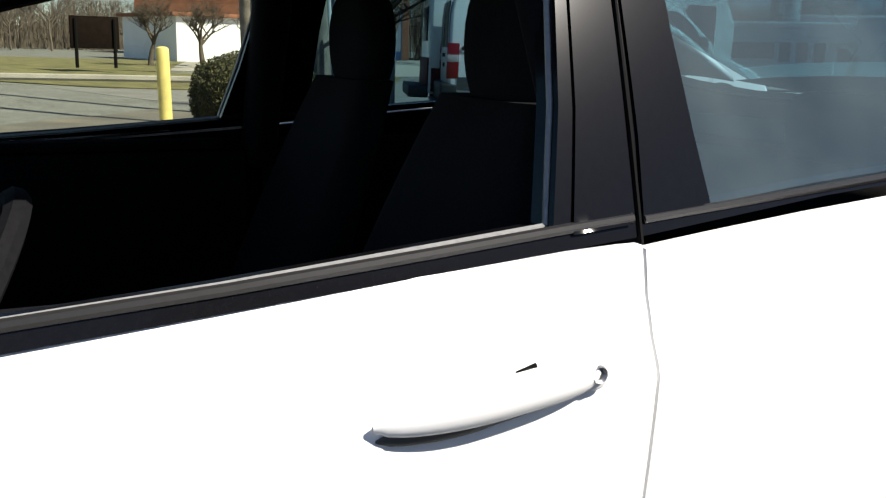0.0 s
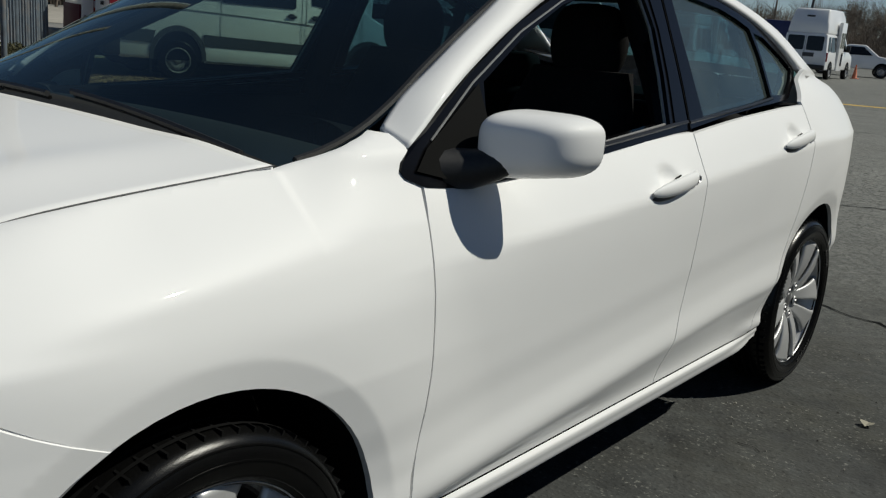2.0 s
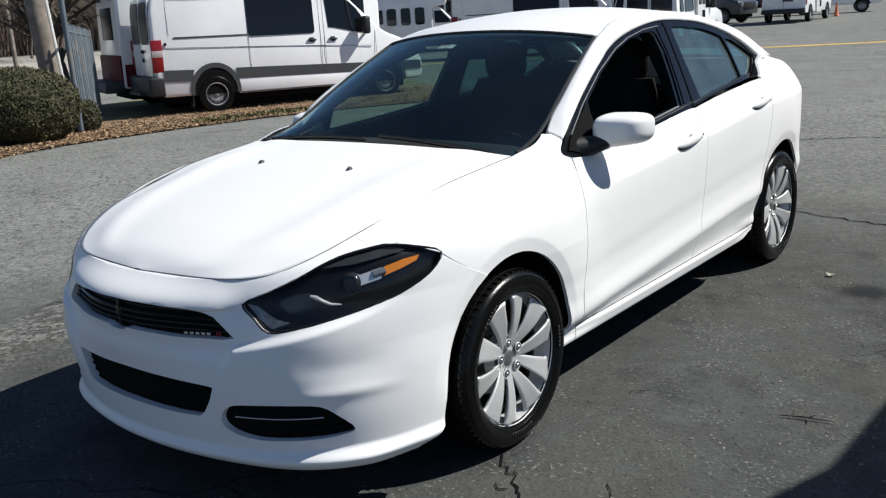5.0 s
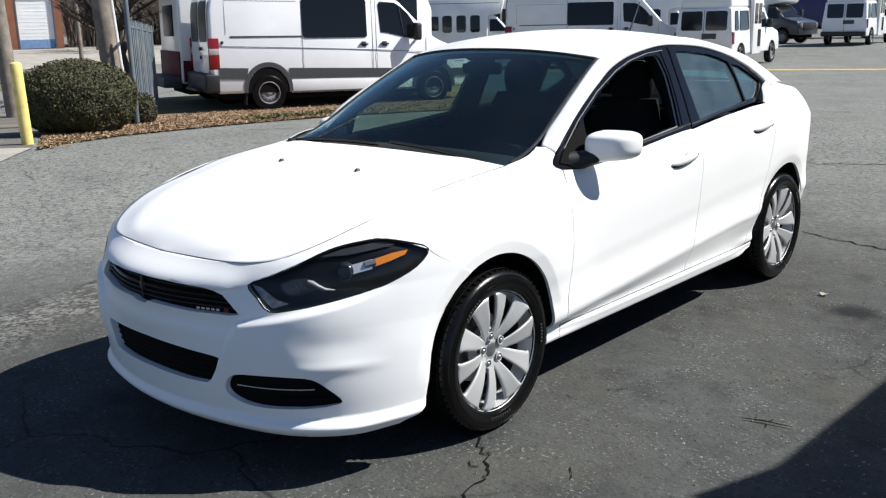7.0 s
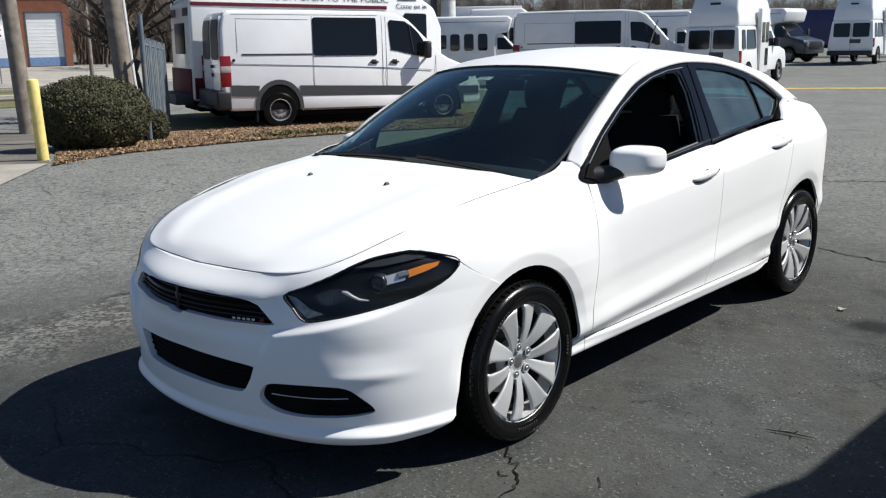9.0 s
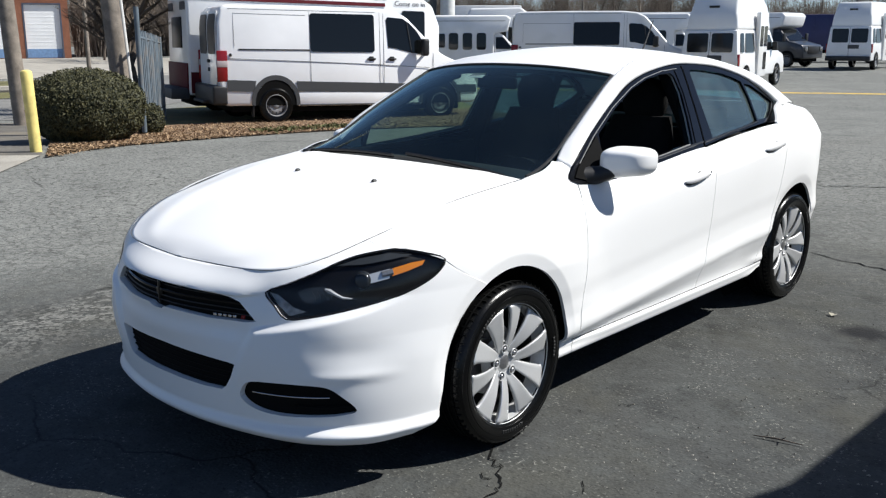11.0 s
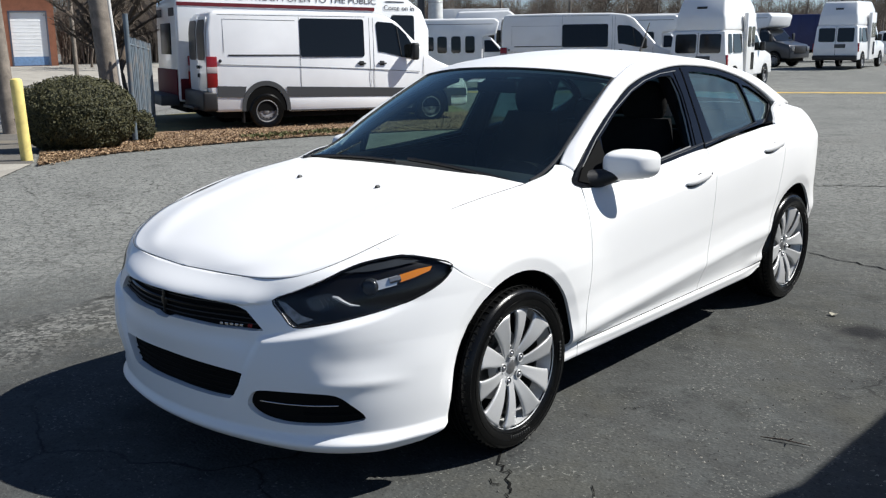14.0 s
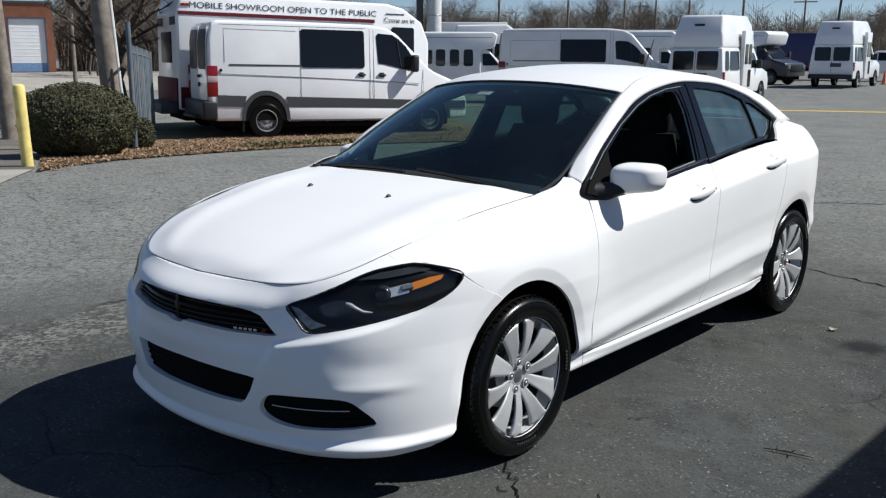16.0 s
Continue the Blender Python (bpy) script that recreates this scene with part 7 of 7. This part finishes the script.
def bare_tree(name, m, height, spread_out, seed, depth, mat, label, trunk_r=None, first=0.25, twigs=3, group="bare trees"):
    """A leafless tree: a tapered trunk and a crown of forking limbs."""
    rnd = random.Random(seed)
    tree = thing(name, m, label, "tree", group)
    trunk_r = trunk_r or height * 0.014
    verts, faces = [], []

    def limb(p, d, length, r, level):
        steps = 3 if level else 4
        pts, q, dd = [p], p, d
        for _ in range(steps):
            dd = (dd + Vector((rnd.gauss(0, 0.14), rnd.gauss(0, 0.14), rnd.gauss(0, 0.08) + 0.05))).normalized()
            q = q + dd * length / steps
            pts.append(q)
        sides = 6 if level == 0 else (4 if level < 3 else 3)
        base = len(verts)
        for i, c in enumerate(pts):
            t = dd if i == steps else (pts[i + 1] - c).normalized()
            u = t.orthogonal().normalized()
            w = t.cross(u)
            rr = r * (1 - 0.55 * i / steps)
            verts.extend(c + rr * (math.cos(6.283 * k / sides) * u + math.sin(6.283 * k / sides) * w) for k in range(sides))
        for i in range(steps):
            for k in range(sides):
                a, b = base + i * sides + k, base + i * sides + (k + 1) % sides
                faces.append((a, b, b + sides, a + sides))
        if level >= depth:
            return
        n = twigs + (level == 0) * 2
        for k in range(n):
            j = rnd.uniform(0.35 if level else 0.5, 1.0)
            i = min(steps - 1, int(j * steps))
            start = pts[i].lerp(pts[i + 1], j * steps - i)
            side = Vector((rnd.gauss(0, 1), rnd.gauss(0, 1), 0)).normalized()
            nd = (dd * rnd.uniform(0.5, 0.9) + side * spread_out + Vector((0, 0, 0.18))).normalized()
            limb(start, nd, length * rnd.uniform(0.55, 0.80), max(0.003 * height / 6, r * 0.48), level + 1)

    limb(Vector((0, 0, -0.05)), Vector((rnd.gauss(0, 0.05), rnd.gauss(0, 0.05), 1)), height * (first + 0.12), trunk_r, 0)
    trunk = bpy.data.meshes.new("trunk")
    trunk.from_pydata(verts[: 6 * 5], [], faces[:24])
    crown = bpy.data.meshes.new("crown")
    crown.from_pydata(verts, [], faces[24:])
    for k, mesh in (("trunk", trunk), ("crown", crown)):
        mesh.materials.append(mat)
        for f in mesh.polygons:
            f.use_smooth = True
        part(k, mesh, mat, tree)
    return tree


# the spreading tree behind the fence and its neighbours
bare_tree("tree", pose(-18.3, 9.5, -0.25), 9.0, 1.0, 12, 5, BARK, "large leafless tree with spreading limbs behind the fence", 0.24, 0.12, 4)
t1 = bare_tree("tree", pose(-43.0, 8.5, 0.0), 9.5, 0.75, 31, 5, BARK, "leafless multi-stemmed street tree on the lawn", 0.15, 0.03, 4)
copy_thing(t1, pose(-42.5, 10.8, 0, 0, 0, 100))
copy_thing(t1, pose(-44.5, 14.2, 0, 0, 0, 200))
kinds = [bare_tree("tree", pose(*far_spot(-36.0, 118), 0.0), 8.6, 0.70, 40 + k, 5, TWIG, "far leafless tree in the line beyond the lot", 0.10, 0.20, 4, "far tree line") for k in range(1)]
kinds.append(bare_tree("tree", pose(*far_spot(-33.0, 125), 0.0), 7.6, 0.85, 57, 5, TWIG, "far leafless tree in the line beyond the lot", 0.09, 0.17, 4, "far tree line"))
rnd = random.Random(77)
for k in range(130):
    az = -58 + 46 * k / 129 + rnd.uniform(-0.5, 0.5)
    d = rnd.uniform(95, 150)
    if -25 < az < -21.5:
        d += 40
    size = rnd.uniform(0.95, 1.5) * (0.82 if az > -24 else 1.0)
    x, y = far_spot(az, d)
    copy_thing(kinds[k % 2], pose(x, y, 0, 0, 0, rnd.uniform(0, 360)) @ Matrix.Scale(1, 4)).scale = (size, size, size)
# woodland behind the brick building and beyond the lot
for k in range(26):
    az = -76 + 20 * k / 25 + rnd.uniform(-0.4, 0.4)
    x, y = far_spot(az, rnd.uniform(58, 85) if az > -62 else rnd.uniform(90, 120))
    c = copy_thing(kinds[(k + 1) % 2], pose(x, y, 0, 0, 0, rnd.uniform(0, 360)))
    c.scale = (1.1, 1.1, rnd.uniform(0.9, 1.3))


def thicket(name, az0, az1, d, h, seed, label):
    """A far mass of brush with an uneven top."""
    def f(u, v):
        a = az0 + (az1 - az0) * u
        x, y = far_spot(a, d + 1.2 * noise.noise(Vector((u * 18, seed, 5))) + 2 * v)
        top = h * (0.75 + 0.3 * noise.noise(Vector((u * 30, seed, 0))) + 0.18 * noise.noise(Vector((u * 140, seed, 3))))
        return Vector((x, y, -0.3 + (top + 0.3) * v))
    tagged(part(name, grid(f, 220, 3), HEATHER), label, "woodland", kind="structure")


def brush(az0, az1, d0, d1, h, count, r, seed, label):
    """Many bare stems, each with a few side twigs, as one far mass."""
    rnd = random.Random(seed)
    verts, faces = [], []

    def stem(p, q, w):
        n = len(verts)
        d = (q - p).normalized()
        a = d.orthogonal().normalized()
        b = d.cross(a)
        for c, k in ((p, 1.0), (q, 0.25)):
            verts.extend(c + w * k * (math.cos(2.0944 * i) * a + math.sin(2.0944 * i) * b) for i in range(3))
        faces.extend((n + i, n + (i + 1) % 3, n + 3 + (i + 1) % 3, n + 3 + i) for i in range(3))

    for _ in range(count):
        az = rnd.uniform(az0, az1)
        x, y = far_spot(az, rnd.uniform(d0, d1))
        tall = h * rnd.uniform(0.45, 1.0) * (0.85 + 0.35 * noise.noise(Vector((az * 0.9, seed, 0))))
        foot = Vector((x, y, -0.2))
        tip = foot + Vector((rnd.gauss(0, 0.10) * tall, rnd.gauss(0, 0.10) * tall, tall))
        stem(foot, tip, r)
        for _ in range(4):
            s0 = foot.lerp(tip, rnd.uniform(0.25, 0.9))
            stem(s0, s0 + Vector((rnd.gauss(0, 0.16), rnd.gauss(0, 0.16), rnd.uniform(0.08, 0.28))) * tall, r * 0.5)
    me = bpy.data.meshes.new("brush")
    me.from_pydata(verts, [], faces)
    me.materials.append(TWIG)
    tagged(part("brush", me, TWIG), label, "woodland", kind="stuff")


thicket("backdrop", -66, -10, 190, 6.0, 4, "far brown winter woodland along the horizon")
thicket("backdrop_west", -100, -80, 120, 3.4, 6, "brown winter brush beyond the lawn")
thicket("backdrop_near", -63.2, -48, 97, 4.6, 9, "brown brush beyond the street")
brush(-63.1, -48, 84, 96, 9.0, 2600, 0.05, 21, "dense leafless brown brush beyond the street")
brush(-60, -10, 150, 186, 10.5, 4200, 0.07, 22, "leafless brown woodland along the horizon")
brush(-100, -80, 92, 118, 7.0, 1500, 0.06, 23, "leafless brown brush beyond the lawn")
for k in range(16):
    x, y = far_spot(-98 + 18 * k / 15 + rnd.uniform(-0.5, 0.5), rnd.uniform(78, 112))
    c = copy_thing(kinds[k % 2], pose(x, y, 0, 0, 0, rnd.uniform(0, 360)))
    c.scale = (1.2, 1.2, rnd.uniform(1.0, 1.3))


# ---- buildings across the street ----
def brick_garage():
    """A brick building with white roller doors; local x along its front, y towards the lot."""
    o = Vector(far_spot(-63.35, 80))
    along = (Vector(far_spot(-66.5, 80)) - o).normalized()
    m = Matrix(((along.x, -along.y, 0, o.x), (along.y, along.x, 0, o.y), (0, 0, 1, 0), (0, 0, 0, 1)))
    house = thing("garage_building", m, "red-brown brick garage with white roller doors", "building")
    doors = ((0.62, 3.15), (4.0, 6.6), (7.4, 10.0))
    wall = part("wall", cut_sheet(spread(0, 22, 22), spread(0, 5.2, 8), lambda x, z: Vector((x, 0, z)), [[(a, 0.02), (b, 0.02), (b, 4.05), (a, 4.05)] for a, b in doors], keep=[(0, 0), (22, 0), (22, 5.2), (0, 5.2)], lip=0.25, inward=lambda co: Vector((0, -1, 0))), BRICK, house, "brick front", smooth=False)
    part("side_wall", box(-0.0, 0.25, -10, -0.25, 0, 5.2), BRICK, house, smooth=False)
    part("roof", box(-0.1, 22.1, -10, 0.1, 5.2, 5.4, 0.03), CLADDING, house, smooth=False)
    for k in range(46):
        part("brick_course", box(-0.012, 22, 0.0, 0.012, 4.12 + 0.115 * k, 4.19 + 0.115 * k), BRICK, wall, smooth=False) if k < 9 else None
    for a, b in doors:
        door = part("roller_door", box(a, b, -0.20, -0.14, 0.72, 4.05), DOOR_WHITE, house, "white ribbed roller door")
        for k in range(12):
            part("door_rib", box(a, b, -0.143, -0.133, 0.95 + 0.27 * k, 1.02 + 0.27 * k, 0.004, 1), DOOR_WHITE, door)
        part("door_base", box(a, b, -0.20, -0.13, 0.05, 0.72), DOOR_BLUE, door, "blue painted lower panel")
        part("door_frame", box(a - 0.12, a, -0.2, 0.02, 0, 4.15), FRAME_BLUE, house)
        part("door_frame", box(b, b + 0.12, -0.2, 0.02, 0, 4.15), FRAME_BLUE, house)
        part("door_frame", box(a - 0.12, b + 0.12, -0.2, 0.02, 4.05, 4.18), FRAME_BLUE, house)


brick_garage()
tagged(part("driveway", strip([far_spot(-56.0, 76), far_spot(-62, 79), far_spot(-75, 79)], [far_spot(-56.0, 45), far_spot(-62, 44), far_spot(-75, 44)], 0.016), CONCRETE), "pale concrete forecourt of the brick building", "pavement", kind="structure")
tagged(part("lawn", strip([far_spot(-62, 43.5), far_spot(-70, 42), far_spot(-80, 44), far_spot(-95, 50)], [far_spot(-62, 32), far_spot(-70, 31), far_spot(-80, 31), far_spot(-95, 34)], 0.018), LAWN), "dry winter lawn across the street", "lawn", kind="structure")
tagged(part("lawn_bank", strip([far_spot(-75, 60), far_spot(-80, 58), far_spot(-87, 60), far_spot(-96, 66)], [far_spot(-75, 43.2), far_spot(-80, 43.9), far_spot(-87, 46.5), far_spot(-96, 50.3)], 0.022), LAWN), "dry winter lawn in front of the low building", "lawn", kind="structure")
kerb = [far_spot(a, 31) for a in (-62, -66, -70, -75, -80, -87, -95)]
tagged(part("kerb", tube([(x, y, 0.04) for x, y in kerb], 0.10, 6), CONCRETE), "pale concrete kerb along the far side of the street", "kerb", kind="structure")

low = thing("low_building", pose(-58.5, 7.0, 0, 0, 0, -78), "long low white building beyond the lawn", "building")
part("wall", box(-9.0, -2.7, 0, 8, 0, 2.45, 0.02), DOOR_WHITE, low, smooth=False)
part("roof", box(-9.3, -2.4, -0.3, 8.3, 2.45, 2.65, 0.03), BRICK, low, smooth=False)
sign = thing("sign_board", pose(-38.2, 5.6, 0, 0, 0, -80), "dark brown sign board on two posts", "sign")
part("board", box(-0.95, 0.95, -0.05, 0.05, 0.75, 2.0, 0.02), material("dark_brown_board", (0.012, 0.008, 0.007), 0.95, spec=0.05, spots=0.2), sign)
for x in (-0.75, 0.75):
    part("post", tube([(x, 0.08, 0), (x, 0.08, 1.9)], 0.07, 8), DARK, sign, "dark painted post")

street_sign = thing("street_sign", pose(-38.62, 14.76, 0, 0, 0, 78), "small white street sign on a thin steel post", "sign")
part("post", tube([(0, 0, 0), (0, 0, 2.35)], 0.03, 8), STEEL, street_sign)
plate = part("plate", box(-0.30, 0.30, -0.05, -0.032, 1.85, 2.42, 0.006), DOOR_WHITE, street_sign, "white plate with red bars")
for z in (1.98, 2.22):
    part("plate_bar", box(-0.2, 0.2, -0.056, -0.049, z, z + 0.08), RED, plate)

# ---- marks on the asphalt ----
tagged(part("yellow_line", strip([(-24.0, 20.8), (-8.0, 28.8), (8.0, 36.6)], [(-23.8, 20.2), (-7.8, 28.2), (8.2, 36.0)], 0.006, 40), ROAD_YELLOW), "worn yellow line painted across the lot", "line", kind="structure")


def crack(pts, width, seed, label="dark crack in the asphalt"):
    """A ragged dark crack, a few millimetres wide, along points on the ground."""
    rnd = random.Random(seed)
    line = []
    for a, b in zip(pts, pts[1:]):
        n = max(3, int((Vector(b) - Vector(a)).length / 0.05))
        line += [Vector(a).lerp(Vector(b), k / n) + Vector((rnd.gauss(0, 0.012), rnd.gauss(0, 0.012))) for k in range(n)]
    verts, faces = [], []
    for k, p in enumerate(line):
        d = (line[min(k + 1, len(line) - 1)] - line[max(k - 1, 0)]).normalized()
        w = width * rnd.uniform(0.4, 1.2)
        for s in (-1, 1):
            q = p + s * w * Vector((-d.y, d.x))
            verts.append((q.x, q.y, ground_z(q.x, q.y) + 0.0045))
        if k:
            faces.append((2 * k - 2, 2 * k - 1, 2 * k + 1, 2 * k))
    me = bpy.data.meshes.new("crack")
    me.from_pydata(verts, [], faces)
    me.materials.append(DARK)
    tagged(part("crack", me, DARK), label, "crack", kind="structure")


crack([(0.79, -0.04), (0.89, -0.16), (0.92, -0.20), (0.97, -0.25), (1.03, -0.31), (1.06, -0.36), (1.05, -0.43), (1.12, -0.56)], 0.0042, 1)
crack([(0.90, -0.28), (0.97, -0.30), (1.0, -0.285)], 0.0028, 2)
crack([(0.93, -0.20), (0.98, -0.19)], 0.0022, 3)
crack([(0.48, 3.97), (0.74, 3.86), (1.02, 3.80), (1.6, 3.72), (2.3, 3.95), (3.2, 3.7)], 0.009, 4)
crack([(-0.55, 7.2), (-0.2, 7.35), (0.0, 7.5), (0.8, 7.6), (2.0, 7.2)], 0.012, 5)
for n, pts in enumerate(([(0.96, 0.60), (1.01, 0.61), (1.04, 0.64)], [(0.86, 0.43), (0.93, 0.42)], [(1.23, -0.13), (1.30, -0.19)], [(0.92, 2.0), (1.0, 1.98)], [(1.56, 1.32), (1.69, 1.31)])):
    crack(pts, 0.0022, 6 + n, "short dark scratch in the asphalt")


def debris():
    twig = part("twig", join(tube([(1.52, 0.66, 0.008), (1.60, 0.68, 0.012), (1.70, 0.70, 0.008)], [0.002, 0.004, 0.002], 5), tube([(1.62, 0.682, 0.012), (1.645, 0.665, 0.035)], [0.003, 0.0015], 5)), BARK)
    tagged(twig, "small dark twig lying on the asphalt", "twig")
    leaf = part("leaf", grid(lambda u, v: Vector((1.17 + 0.024 * (2 * u - 1) * math.sin(math.pi * v), 2.47 + 0.05 * v, 0.008 + 0.010 * math.sin(math.pi * v) * abs(2 * u - 1))), 4, 8), material("pale_dry_leaf", (0.30, 0.28, 0.22), 0.8, spots=0.15, scale=30))
    tagged(leaf, "pale dry leaf lying on the asphalt", "leaf")
    rnd = random.Random(15)
    verts, faces = [], []
    heaps = [(rnd.uniform(0.8, 3.2), rnd.uniform(-1.6, 4.2)) for _ in range(60)]
    for k in range(1500):
        x, y, r = rnd.uniform(0.9, 3.2), rnd.uniform(-1.5, 4.0), rnd.choice((0.0015, 0.002, 0.002, 0.003, 0.005))
        if k % 2:
            c = rnd.choice(heaps)
            x, y, r = rnd.gauss(c[0], 0.10), rnd.gauss(c[1], 0.08), rnd.choice((0.002, 0.003, 0.004, 0.005, 0.007))
        n = len(verts)
        verts += [(x - r, y - r, 0.001), (x + r, y - r * 0.6, 0.001), (x + r * 0.7, y + r, 0.001), (x - r * 0.6, y + r * 0.8, 0.001), (x, y, min(0.006, r * 1.2))]
        faces += [(n, n + 1, n + 4), (n + 1, n + 2, n + 4), (n + 2, n + 3, n + 4), (n + 3, n, n + 4)]
    me = bpy.data.meshes.new("grit")
    me.from_pydata(verts, [], faces)
    GRIT = leafy("pale_grit", (0.06, 0.058, 0.052), (0.26, 0.25, 0.22), 0.9)
    me.materials.append(GRIT)
    tagged(part("loose_grit", me, GRIT), "scattered grit and leaf crumbs on the asphalt", "grit", kind="stuff")


debris()
